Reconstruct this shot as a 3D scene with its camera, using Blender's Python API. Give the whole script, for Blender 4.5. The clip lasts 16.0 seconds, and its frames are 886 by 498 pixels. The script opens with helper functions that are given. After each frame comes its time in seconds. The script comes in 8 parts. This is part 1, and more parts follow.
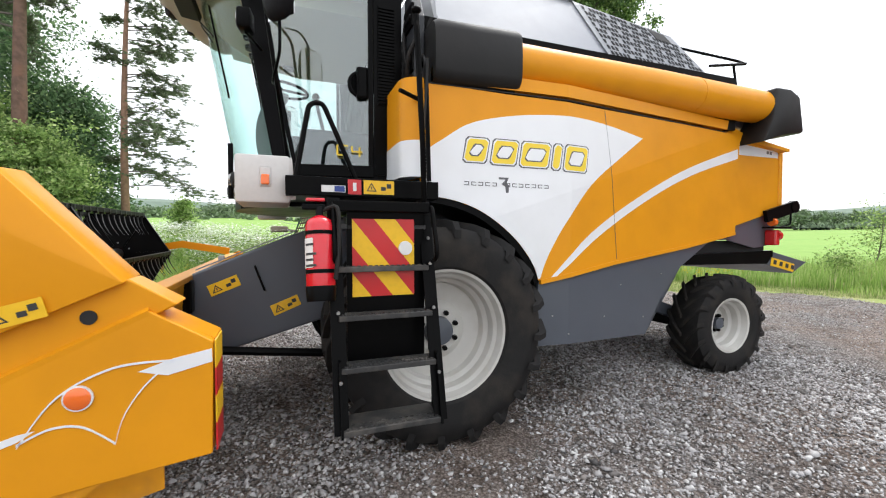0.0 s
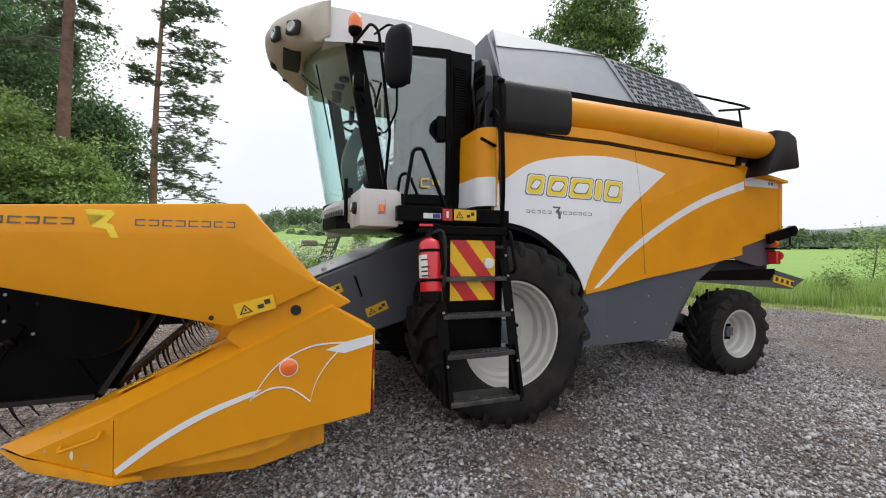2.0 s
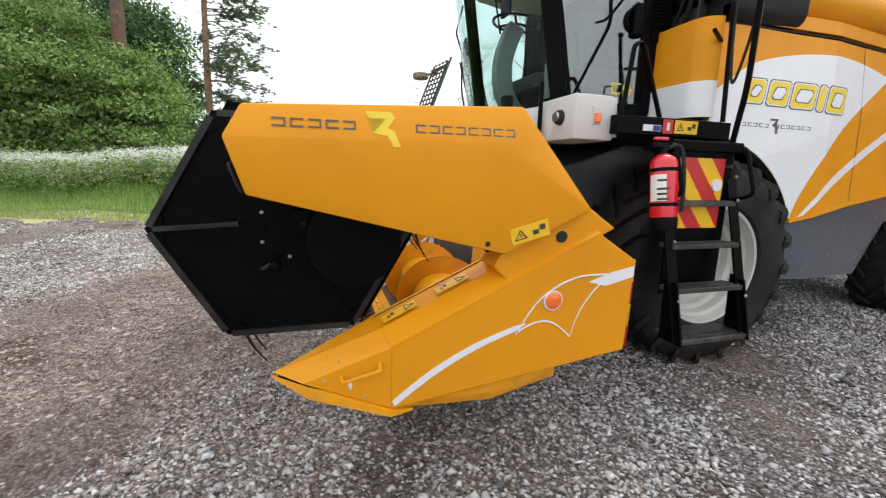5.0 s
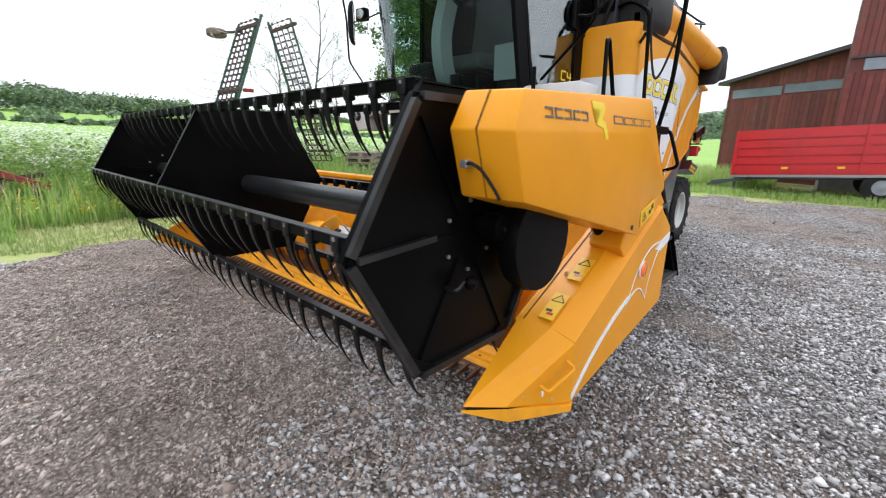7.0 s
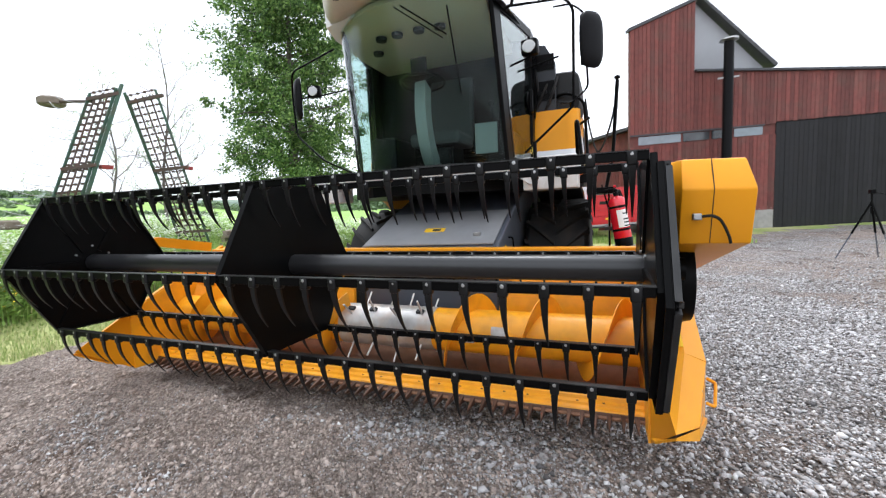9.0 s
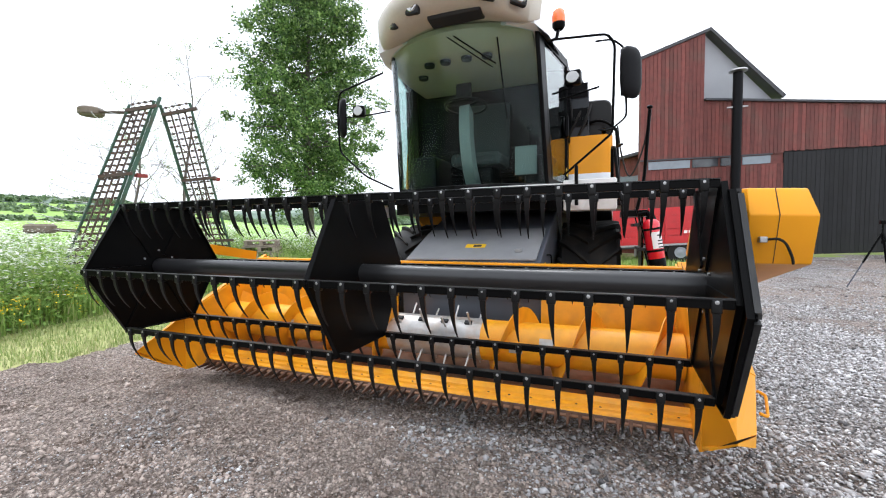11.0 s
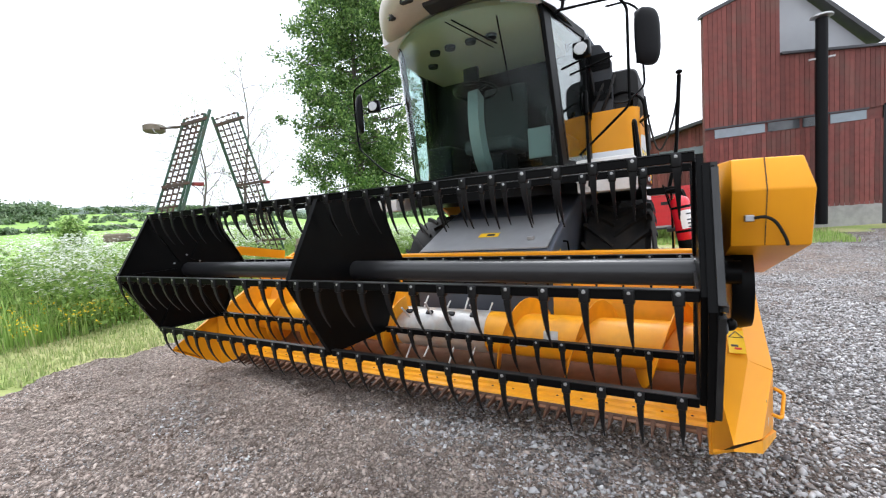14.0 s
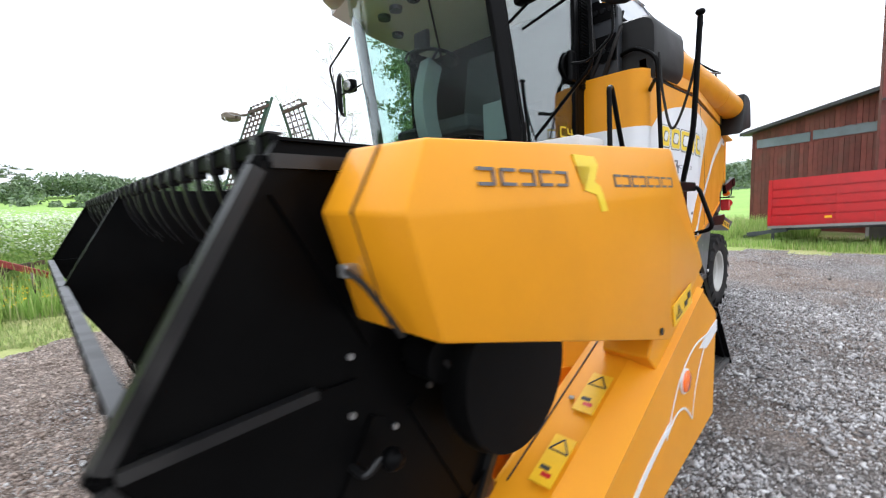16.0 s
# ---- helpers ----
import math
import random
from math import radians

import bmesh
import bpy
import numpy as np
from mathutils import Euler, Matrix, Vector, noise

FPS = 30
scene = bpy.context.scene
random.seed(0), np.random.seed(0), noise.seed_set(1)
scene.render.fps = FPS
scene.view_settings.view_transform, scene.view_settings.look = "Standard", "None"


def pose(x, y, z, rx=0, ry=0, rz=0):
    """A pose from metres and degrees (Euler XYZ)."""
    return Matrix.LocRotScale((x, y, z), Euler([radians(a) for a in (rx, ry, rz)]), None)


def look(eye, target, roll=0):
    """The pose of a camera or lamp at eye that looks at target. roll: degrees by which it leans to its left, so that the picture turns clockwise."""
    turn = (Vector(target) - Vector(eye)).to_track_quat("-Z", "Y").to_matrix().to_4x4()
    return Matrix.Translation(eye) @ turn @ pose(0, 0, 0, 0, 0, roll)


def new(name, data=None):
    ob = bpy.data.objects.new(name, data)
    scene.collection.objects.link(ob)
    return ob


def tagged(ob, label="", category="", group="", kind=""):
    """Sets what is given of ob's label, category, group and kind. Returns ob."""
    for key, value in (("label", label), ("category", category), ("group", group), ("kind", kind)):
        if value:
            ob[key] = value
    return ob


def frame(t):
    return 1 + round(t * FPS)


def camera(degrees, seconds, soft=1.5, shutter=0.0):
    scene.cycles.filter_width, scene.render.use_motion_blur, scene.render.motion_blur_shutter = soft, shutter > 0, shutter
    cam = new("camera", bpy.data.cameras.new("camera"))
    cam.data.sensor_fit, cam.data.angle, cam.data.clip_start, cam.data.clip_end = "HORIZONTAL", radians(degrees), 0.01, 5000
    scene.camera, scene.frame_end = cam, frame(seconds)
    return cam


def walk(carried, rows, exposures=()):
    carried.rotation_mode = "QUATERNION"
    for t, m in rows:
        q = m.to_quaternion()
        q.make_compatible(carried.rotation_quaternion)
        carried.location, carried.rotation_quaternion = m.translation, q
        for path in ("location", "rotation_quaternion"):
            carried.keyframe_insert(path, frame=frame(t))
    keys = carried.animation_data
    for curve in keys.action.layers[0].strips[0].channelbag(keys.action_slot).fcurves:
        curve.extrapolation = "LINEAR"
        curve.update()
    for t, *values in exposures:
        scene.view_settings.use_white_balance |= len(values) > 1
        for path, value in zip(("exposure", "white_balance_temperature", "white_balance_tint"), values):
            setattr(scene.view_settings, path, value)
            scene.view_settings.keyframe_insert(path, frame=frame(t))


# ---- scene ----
cam = camera(92.9, 16.0, soft=1.1, shutter=0.3)
PATH = [
    (0, (-0.68, -4.111, 1.489), (0.033, -2.245, 1.409), 0.2),
    (0.5, (-0.855, -4.287, 1.494), (-0.129, -2.424, 1.458), 0.7),
    (1, (-1.136, -4.4, 1.509), (-0.395, -2.543, 1.527), 0.7),
    (1.5, (-1.381, -4.496, 1.509), (-0.628, -2.643, 1.502), 0.7),
    (2, (-1.457, -4.544, 1.513), (-0.741, -2.676, 1.502), 0.9),
    (2.5, (-1.476, -4.557, 1.516), (-0.745, -2.695, 1.523), 0.9),
    (3, (-1.462, -4.561, 1.519), (-0.734, -2.699, 1.514), 1.2),
    (3.1, (-1.497, -4.549, 1.521), (-0.804, -2.674, 1.473), 1.3),
    (3.5, (-1.549, -4.466, 1.507), (-1.089, -2.538, 1.239), 2.1),
    (4, (-1.86, -4.286, 1.463), (-1.329, -2.417, 0.991), 2.4),
    (4.5, (-2.144, -4.125, 1.481), (-1.567, -2.254, 1.073), 3.4),
    (5, (-2.496, -3.825, 1.468), (-1.913, -1.952, 1.078), 1.8),
    (5.2, (-2.622, -3.738, 1.477), (-1.963, -1.894, 1.074), 2.8),
    (7.3, (-3.938, -2.628, 1.509), (-2.424, -1.401, 1.059), 0.6),
    (7.5, (-4.019, -2.486, 1.505), (-2.463, -1.293, 1.113), 0.4),
    (8, (-4.226, -2.13, 1.502), (-2.608, -1.018, 1.122), -0.6),
    (8.5, (-4.467, -1.891, 1.506), (-2.721, -0.993, 1.123), -1.6),
    (9, (-4.606, -1.665, 1.511), (-2.751, -0.942, 1.327), -2.3),
    (9.5, (-4.759, -1.502, 1.527), (-2.868, -0.86, 1.423), -1.9),
    (10, (-4.883, -1.413, 1.521), (-3.009, -0.725, 1.394), -1.3),
    (10.2, (-4.914, -1.381, 1.509), (-3.05, -0.665, 1.395), -0.4),
    (12.5, (-4.914, -1.378, 1.513), (-3.066, -0.622, 1.399), -1.2),
    (13, (-4.905, -1.381, 1.505), (-3.065, -0.616, 1.335), -1.7),
    (13.5, (-4.832, -1.497, 1.512), (-3.018, -0.676, 1.323), -3.4),
    (14, (-4.662, -1.774, 1.524), (-2.931, -0.783, 1.375), -3.8),
    (14.5, (-4.415, -1.95, 1.528), (-2.709, -0.923, 1.336), -6.1),
    (15, (-4.039, -2.18, 1.543), (-2.427, -1.029, 1.272), -7.0),
    (15.5, (-3.667, -2.461, 1.56), (-2.245, -1.075, 1.325), -7.2),
    (16, (-3.165, -2.631, 1.553), (-1.782, -1.199, 1.356), -2.0),
]
EXPOSURES = [(0.0, 0.50, 6420, 10), (0.5, 0.30, 6420, 10), (1.0, 0.11, 6420, 10), (2.0, -0.05, 6420, 10), (3.0, -0.08, 6420, 10), (3.5, -0.10, 6420, 10), (4.0, -0.05, 6420, 10), (4.5, 0.02, 6420, 10), (5.0, 0.34, 6420, 10), (7.5, 0.52, 6080, 10), (8.2, 0.64, 6080, 10), (9.0, 0.70, 6080, 10), (12.5, 0.76, 6080, 10), (14.5, 0.68, 6080, 10), (16.0, 0.62, 6080, 10)]
walk(cam, [(t, look(e, g, r)) for t, e, g, r in PATH], EXPOSURES)

# ---- light ----
world = bpy.data.worlds.new("overcast")
scene.world = world
world.use_nodes = True
wn, wl = world.node_tree.nodes, world.node_tree.links
sky = wn.new("ShaderNodeTexSky")
sky.sky_type, sky.sun_disc = "NISHITA", False
sky.sun_elevation, sky.sun_rotation = radians(60), radians(58)
sky.air_density, sky.dust_density = 1.0, 2.0
sky_gain = wn.new("ShaderNodeVectorMath")
sky_gain.operation = "SCALE"
sky_gain.inputs[3].default_value = 0.10
cloud = wn.new("ShaderNodeTexNoise")
cloud.inputs["Scale"].default_value, cloud.inputs["Detail"].default_value = 2.2, 5
coords = wn.new("ShaderNodeTexCoord")
cloud_ramp = wn.new("ShaderNodeValToRGB")
cloud_ramp.color_ramp.elements[0].position, cloud_ramp.color_ramp.elements[0].color = 0.35, (0.935, 0.96, 1.01, 1)
cloud_ramp.color_ramp.elements[1].position, cloud_ramp.color_ramp.elements[1].color = 0.62, (1.075, 1.08, 1.09, 1)
cover = wn.new("ShaderNodeMix")
cover.data_type = "RGBA"
cover.inputs["Factor"].default_value = 0.9
wl.new(coords.outputs["Generated"], cloud.inputs["Vector"])
wl.new(cloud.outputs["Fac"], cloud_ramp.inputs["Fac"])
wl.new(sky.outputs["Color"], sky_gain.inputs[0])
wl.new(sky_gain.outputs[0], cover.inputs["A"])
upward, lift, thick = wn.new("ShaderNodeSeparateXYZ"), wn.new("ShaderNodeMapRange"), wn.new("ShaderNodeVectorMath")
lift.inputs["From Min"].default_value, lift.inputs["From Max"].default_value = 0.0, 1.0
lift.inputs["To Min"].default_value, lift.inputs["To Max"].default_value = 1.0, 1.52
thick.operation = "SCALE"
wl.new(coords.outputs["Generated"], upward.inputs[0])
wl.new(upward.outputs["Z"], lift.inputs["Value"])
wl.new(cloud_ramp.outputs["Color"], thick.inputs[0])
wl.new(lift.outputs["Result"], thick.inputs[3])
wl.new(thick.outputs[0], cover.inputs["B"])
wl.new(cover.outputs["Result"], wn["Background"].inputs["Color"])
wn["Background"].inputs["Strength"].default_value = 1.0
sun_data = bpy.data.lights.new("sun", "SUN")
sun_data.energy, sun_data.angle, sun_data.color = 1.5, radians(24), (1.0, 0.98, 0.95)
sun = new("sun", sun_data)
sun.matrix_world = look((6.5, 4.0, 13), (0, 0, 0))


# ---- materials ----
def material(name, base, rough=0.5, metal=0.0, grain=0.0, grain_scale=20.0, stain=0.0, stain_scale=1.5, stain_color=None,
             bump=0.0, bump_scale=60.0, coat=0.0, per_object=0.0, shine=0.5):
    """Paint, metal, rubber or wood: a base colour with grain and stains at two scales, and fine relief."""
    m = bpy.data.materials.new(name)
    m.use_nodes = True
    n, l = m.node_tree.nodes, m.node_tree.links
    b = n["Principled BSDF"]
    b.inputs["Roughness"].default_value, b.inputs["Metallic"].default_value = rough, metal
    b.inputs["Coat Weight"].default_value = coat
    b.inputs["Specular IOR Level"].default_value = shine
    b.inputs["Coat Roughness"].default_value = 0.08
    tc = n.new("ShaderNodeTexCoord")
    color = n.new("ShaderNodeRGB")
    color.outputs[0].default_value = (*base, 1)
    out = color.outputs[0]

    def layer(out, scale, amount, dark, detail=4, low=0.42, high=0.68):
        t = n.new("ShaderNodeTexNoise")
        t.inputs["Scale"].default_value, t.inputs["Detail"].default_value = scale, detail
        l.new(tc.outputs["Object"], t.inputs["Vector"])
        r = n.new("ShaderNodeMapRange")
        r.inputs["From Min"].default_value, r.inputs["From Max"].default_value = low, high
        r.inputs["To Max"].default_value = amount
        l.new(t.outputs["Fac"], r.inputs["Value"])
        x = n.new("ShaderNodeMix")
        x.data_type = "RGBA"
        x.inputs["B"].default_value = (*dark, 1)
        l.new(r.outputs["Result"], x.inputs["Factor"])
        l.new(out, x.inputs["A"])
        return x.outputs["Result"], r.outputs["Result"]
    if grain:
        out, _ = layer(out, grain_scale, grain, tuple(c * 0.55 for c in base))
    if stain:
        out, mask = layer(out, stain_scale, stain, stain_color or tuple(c * 0.4 for c in base), 6, 0.48, 0.75)
        rr = n.new("ShaderNodeMath")
        rr.operation = "MULTIPLY_ADD"
        rr.inputs[1].default_value, rr.inputs[2].default_value = 0.3, rough
        l.new(mask, rr.inputs[0])
        l.new(rr.outputs[0], b.inputs["Roughness"])
    if per_object:
        info = n.new("ShaderNodeObjectInfo")
        hs = n.new("ShaderNodeHueSaturation")
        mr = n.new("ShaderNodeMapRange")
        mr.inputs["To Min"].default_value, mr.inputs["To Max"].default_value = 1 - per_object, 1 + per_object
        l.new(info.outputs["Random"], mr.inputs["Value"])
        l.new(mr.outputs["Result"], hs.inputs["Value"])
        l.new(out, hs.inputs["Color"])
        out = hs.outputs["Color"]
    l.new(out, b.inputs["Base Color"])
    if bump:
        t = n.new("ShaderNodeTexNoise")
        t.inputs["Scale"].default_value, t.inputs["Detail"].default_value = bump_scale, 6
        l.new(tc.outputs["Object"], t.inputs["Vector"])
        bp = n.new("ShaderNodeBump")
        bp.inputs["Strength"].default_value, bp.inputs["Distance"].default_value = bump, 0.01
        l.new(t.outputs["Fac"], bp.inputs["Height"])
        l.new(bp.outputs["Normal"], b.inputs["Normal"])
    return m


def glass(name, tint, base_gloss=0.022, gloss_rough=0.02):
    m = bpy.data.materials.new(name)
    m.use_nodes = True
    n, l = m.node_tree.nodes, m.node_tree.links
    n.remove(n["Principled BSDF"])
    clear, shine, mix, fr = (n.new("ShaderNodeBsdfTransparent"), n.new("ShaderNodeBsdfGlossy"), n.new("ShaderNodeMixShader"),
                             n.new("ShaderNodeLayerWeight"))
    power, gain = n.new("ShaderNodeMath"), n.new("ShaderNodeMath")
    power.operation, power.inputs[1].default_value = "POWER", 4.0
    gain.operation, gain.inputs[1].default_value, gain.inputs[2].default_value = "MULTIPLY_ADD", 0.5, base_gloss
    l.new(fr.outputs["Facing"], power.inputs[0])
    l.new(power.outputs[0], gain.inputs[0])
    clear.inputs["Color"].default_value = (*tint, 1)
    shine.inputs["Roughness"].default_value = gloss_rough
    fr.inputs["Blend"].default_value = 0.5
    l.new(gain.outputs[0], mix.inputs[0])
    l.new(clear.outputs[0], mix.inputs[1])
    l.new(shine.outputs[0], mix.inputs[2])
    l.new(mix.outputs[0], n["Material Output"].inputs["Surface"])
    return m


YELLOW = material("yellow_paint", (0.77, 0.313, 0.008), 0.36, grain=0.12, grain_scale=3, stain=0.25, stain_scale=2.5,
                  stain_color=(0.55, 0.215, 0.006), bump=0.03, bump_scale=8, coat=0.03, shine=0.22)
YELLOW_WORN = material("worn_yellow_paint", (0.86, 0.37, 0.008), 0.36, grain=0.12, grain_scale=14, stain=0.38, stain_scale=6,
                       stain_color=(0.40, 0.17, 0.04), bump=0.06, bump_scale=30)
STRAW = material("warning_yellow", (0.85, 0.50, 0.01), 0.4, grain=0.15, grain_scale=30)
BROWN = material("worn_brown_steel", (0.25, 0.125, 0.07), 0.5, 0.2, grain=0.5, grain_scale=12, stain=0.5, stain_scale=4,
                 stain_color=(0.20, 0.085, 0.02), bump=0.1)
# paler than the feeder's sides: sky reflection on its top put into the colour
FEEDER_GREY = material("sky_sheen_grey_paint", (0.25, 0.252, 0.26), 0.28, grain=0.2, grain_scale=8, stain=0.5, stain_scale=3.5, stain_color=(0.30, 0.30, 0.30), bump=0.03, coat=0.3)
WHITE = material("white_paint", (0.80, 0.81, 0.83), 0.35, grain=0.06, grain_scale=4, stain=0.12, stain_scale=3, stain_color=(0.5, 0.5, 0.48), coat=0.2)
PALE = material("pale_grey_paint", (0.55, 0.56, 0.59), 0.4, grain=0.08, grain_scale=5)
BEIGE = material("beige_plastic", (0.50, 0.455, 0.38), 0.45, grain=0.1, grain_scale=40, stain=0.2, stain_scale=3, stain_color=(0.42, 0.37, 0.30), bump=0.04, bump_scale=90)
BUMPER = material("pale_bumper_plastic", (0.60, 0.585, 0.57), 0.42, grain=0.08, grain_scale=40, stain=0.25, stain_scale=3, stain_color=(0.45, 0.42, 0.38), bump=0.03, bump_scale=90)
GREY = material("grey_paint", (0.075, 0.085, 0.105), 0.38, grain=0.15, grain_scale=5, stain=0.35, stain_scale=2.5, stain_color=(0.10, 0.11, 0.13), bump=0.02, coat=0.15)
TANKGREY = material("light_grey_paint", (0.26, 0.275, 0.31), 0.36, grain=0.12, grain_scale=5, stain=0.2, stain_scale=2, stain_color=(0.13, 0.135, 0.14), coat=0.2)
SHIELD = material("dark_shield_paint", (0.030, 0.033, 0.038), 0.45, grain=0.2, grain_scale=8, stain=0.3, stain_scale=4, stain_color=(0.05, 0.05, 0.05), shine=0.3)
ENGINE_GREY = material("engine_grey_paint", (0.20, 0.212, 0.235), 0.36, grain=0.12, grain_scale=5, stain=0.2, stain_scale=2, stain_color=(0.09, 0.095, 0.10), coat=0.2)
BLACK = material("black_paint", (0.0028, 0.0028, 0.003), 0.30, grain=0.3, grain_scale=15, stain=0.3, stain_scale=3.5, stain_color=(0.007, 0.0067, 0.0063), bump=0.03, bump_scale=20, shine=0.06)
TINE = material("black_plastic", (0.006, 0.006, 0.0065), 0.36, grain=0.4, grain_scale=30, stain=0.3, stain_scale=12, stain_color=(0.02, 0.019, 0.018), per_object=0.25, shine=0.2)
PLASTIC = material("dark_plastic", (0.008, 0.008, 0.009), 0.45, grain=0.25, grain_scale=60, bump=0.08, bump_scale=150, shine=0.08)
RUBBER = material("tyre_rubber", (0.011, 0.0105, 0.0105), 0.7, grain=0.4, grain_scale=12, stain=0.45, stain_scale=5, stain_color=(0.06, 0.05, 0.04), bump=0.15, bump_scale=60, shine=0.3)
LEATHER = material("black_canvas", (0.009, 0.0088, 0.009), 0.5, grain=0.4, grain_scale=6, stain=0.4, stain_scale=2, stain_color=(0.035, 0.031, 0.029), bump=0.35, bump_scale=5, shine=0.3)
RIM = material("off_white_rim", (0.52, 0.51, 0.48), 0.4, grain=0.12, grain_scale=6, stain=0.5, stain_scale=3.5, stain_color=(0.36, 0.33, 0.28))
STEEL = material("worn_steel", (0.55, 0.53, 0.51), 0.38, 0.55, grain=0.5, grain_scale=10, stain=0.5, stain_scale=6, stain_color=(0.5, 0.24, 0.05))
TREAD = material("worn_step_steel", (0.03, 0.03, 0.03), 0.5, grain=0.6, grain_scale=40, stain=0.6, stain_scale=9, stain_color=(0.16, 0.14, 0.12), bump=0.1, bump_scale=60)
# lighter black for edges: wear, plus sky highlights put into the colour
RIM_BLACK = material("rubbed_highlight_black", (0.009, 0.009, 0.0095), 0.34, grain=0.4, grain_scale=30, stain=0.5, stain_scale=8, stain_color=(0.05, 0.048, 0.045), bump=0.03, bump_scale=30, shine=0.4)
TUBE_BLACK = material("satin_black_tube", (0.012, 0.012, 0.013), 0.30, grain=0.2, grain_scale=10, stain=0.3, stain_scale=5, stain_color=(0.03, 0.029, 0.027), shine=0.55)
BOLT = material("zinc_bolt", (0.38, 0.38, 0.38), 0.35, 0.8)
GUARD_RUST = material("rusty_guard_steel", (0.085, 0.042, 0.026), 0.55, 0.3, grain=0.5, grain_scale=25, stain=0.5, stain_scale=10, stain_color=(0.17, 0.08, 0.04), per_object=0.3)
TAN_RUBBER = material("dusty_rubber", (0.20, 0.165, 0.125), 0.8, grain=0.4, grain_scale=20)
RED = material("red_paint", (0.55, 0.012, 0.016), 0.35, grain=0.12, grain_scale=6, stain=0.25, stain_scale=3, stain_color=(0.28, 0.02, 0.02), coat=0.2)
OLD_RED = material("faded_red_paint", (0.26, 0.03, 0.025), 0.6, grain=0.5, grain_scale=9, stain=0.7, stain_scale=4, stain_color=(0.09, 0.05, 0.035), bump=0.2)
EXT_RED = material("extinguisher_red", (0.62, 0.008, 0.02), 0.25, grain=0.08, coat=0.5)
ORANGE_LENS = material("orange_lens", (0.9, 0.16, 0.01), 0.2, coat=0.8)
RED_LENS = material("red_lens", (0.55, 0.01, 0.01), 0.2, coat=0.8)
LAMP_GLASS = material("lamp_glass", (0.32, 0.32, 0.31), 0.12, 0.7, coat=0.8)
# for dark parts and joints; shade of underbody and recesses is painted with it too
DARK = material("dark_parts_and_shade", (0.012, 0.012, 0.013), 0.7)
LABEL_WHITE = material("label_white", (0.75, 0.75, 0.74), 0.45, grain=0.1)
LABEL_INK = material("label_ink", (0.03, 0.03, 0.03), 0.5)
LOGO_INK = material("logo_grey", (0.10, 0.10, 0.11), 0.4)
LOGO_YELLOW = material("logo_yellow", (0.85, 0.62, 0.03), 0.35)
BLUE = material("label_blue", (0.02, 0.05, 0.25), 0.45)
SEAT = material("seat_fabric", (0.03, 0.035, 0.035), 0.85, grain=0.4, grain_scale=50, bump=0.2)
CONSOLE = material("console_plastic", (0.16, 0.18, 0.172), 0.5, grain=0.1, grain_scale=40)
LINER = material("cab_liner", (0.48, 0.44, 0.30), 0.7, grain=0.15, grain_scale=25)
GREEN_STEEL = material("green_steel", (0.045, 0.10, 0.065), 0.5, 0.2, grain=0.4, grain_scale=8, stain=0.5, stain_scale=4, stain_color=(0.12, 0.07, 0.04))
RUSTY = material("rusty_steel", (0.10, 0.075, 0.06), 0.65, 0.3, grain=0.5, grain_scale=10, stain=0.4, stain_scale=5, stain_color=(0.2, 0.08, 0.03))
PALLET_WOOD = material("weathered_wood", (0.30, 0.25, 0.20), 0.8, grain=0.5, grain_scale=10, stain=0.4, stain_scale=4, bump=0.3, per_object=0.2)
BARN_RED = material("weathered_red_boards", (0.165, 0.045, 0.036), 0.75, grain=0.5, grain_scale=5, stain=0.6, stain_scale=1.3, stain_color=(0.13, 0.085, 0.07), bump=0.3, bump_scale=25, per_object=0.28)
BARN_BLACK = material("tarred_boards", (0.009, 0.009, 0.010), 0.8, grain=0.5, grain_scale=5, stain=0.5, stain_scale=1.5, stain_color=(0.024, 0.023, 0.022), bump=0.3, bump_scale=25, per_object=0.35)
BARN_GREY = material("grey_sheet", (0.33, 0.34, 0.36), 0.5, grain=0.08, grain_scale=3)
ROOF = material("dark_roofing", (0.05, 0.05, 0.055), 0.6, grain=0.3, grain_scale=5)
CONCRETE = material("concrete", (0.34, 0.33, 0.31), 0.85, grain=0.3, grain_scale=6, stain=0.4, stain_scale=2, bump=0.2)
WINDOW = material("dusty_window", (0.20, 0.24, 0.27), 0.15, grain=0.3, grain_scale=3, coat=0.6)
DARK_WINDOW = material("dark_window", (0.02, 0.022, 0.025), 0.15, grain=0.4, grain_scale=3, stain=0.5, stain_scale=0.8, stain_color=(0.16, 0.17, 0.18), coat=0.4)
CAB_GLASS = glass("green_tinted_glass", (0.87, 0.962, 0.945), 0.012)
DOOR_GLASS = glass("green_tinted_side_glass", (0.90, 0.972, 0.96), 0.15)
MIRROR = material("mirror_glass", (0.8, 0.8, 0.8), 0.03, 1.0)


# ---- mesh helpers ----
def finish(bm, smooth=None):
    bmesh.ops.recalc_face_normals(bm, faces=bm.faces)
    me = bpy.data.meshes.new("mesh")
    bm.to_mesh(me)
    bm.free()
    if smooth is not None:
        me.shade_smooth()
        me.set_sharp_from_angle(angle=radians(smooth))
    return me


def part(name, bm, mat, parent=None, label="", smooth=None):
    me = finish(bm, smooth) if isinstance(bm, bmesh.types.BMesh) else bm
    if not me.materials:
        for m in (mat if isinstance(mat, (list, tuple)) else [mat]):
            me.materials.append(m)
    ob = new(name, me)
    if parent is not None:
        ob.parent = parent
    if label:
        tagged(ob, label)
    return ob


def thing(name, at, label, category, group="", kind=""):
    ob = new(name)
    ob.empty_display_size = 0.1
    ob.location = at
    return tagged(ob, label, category, group, kind)


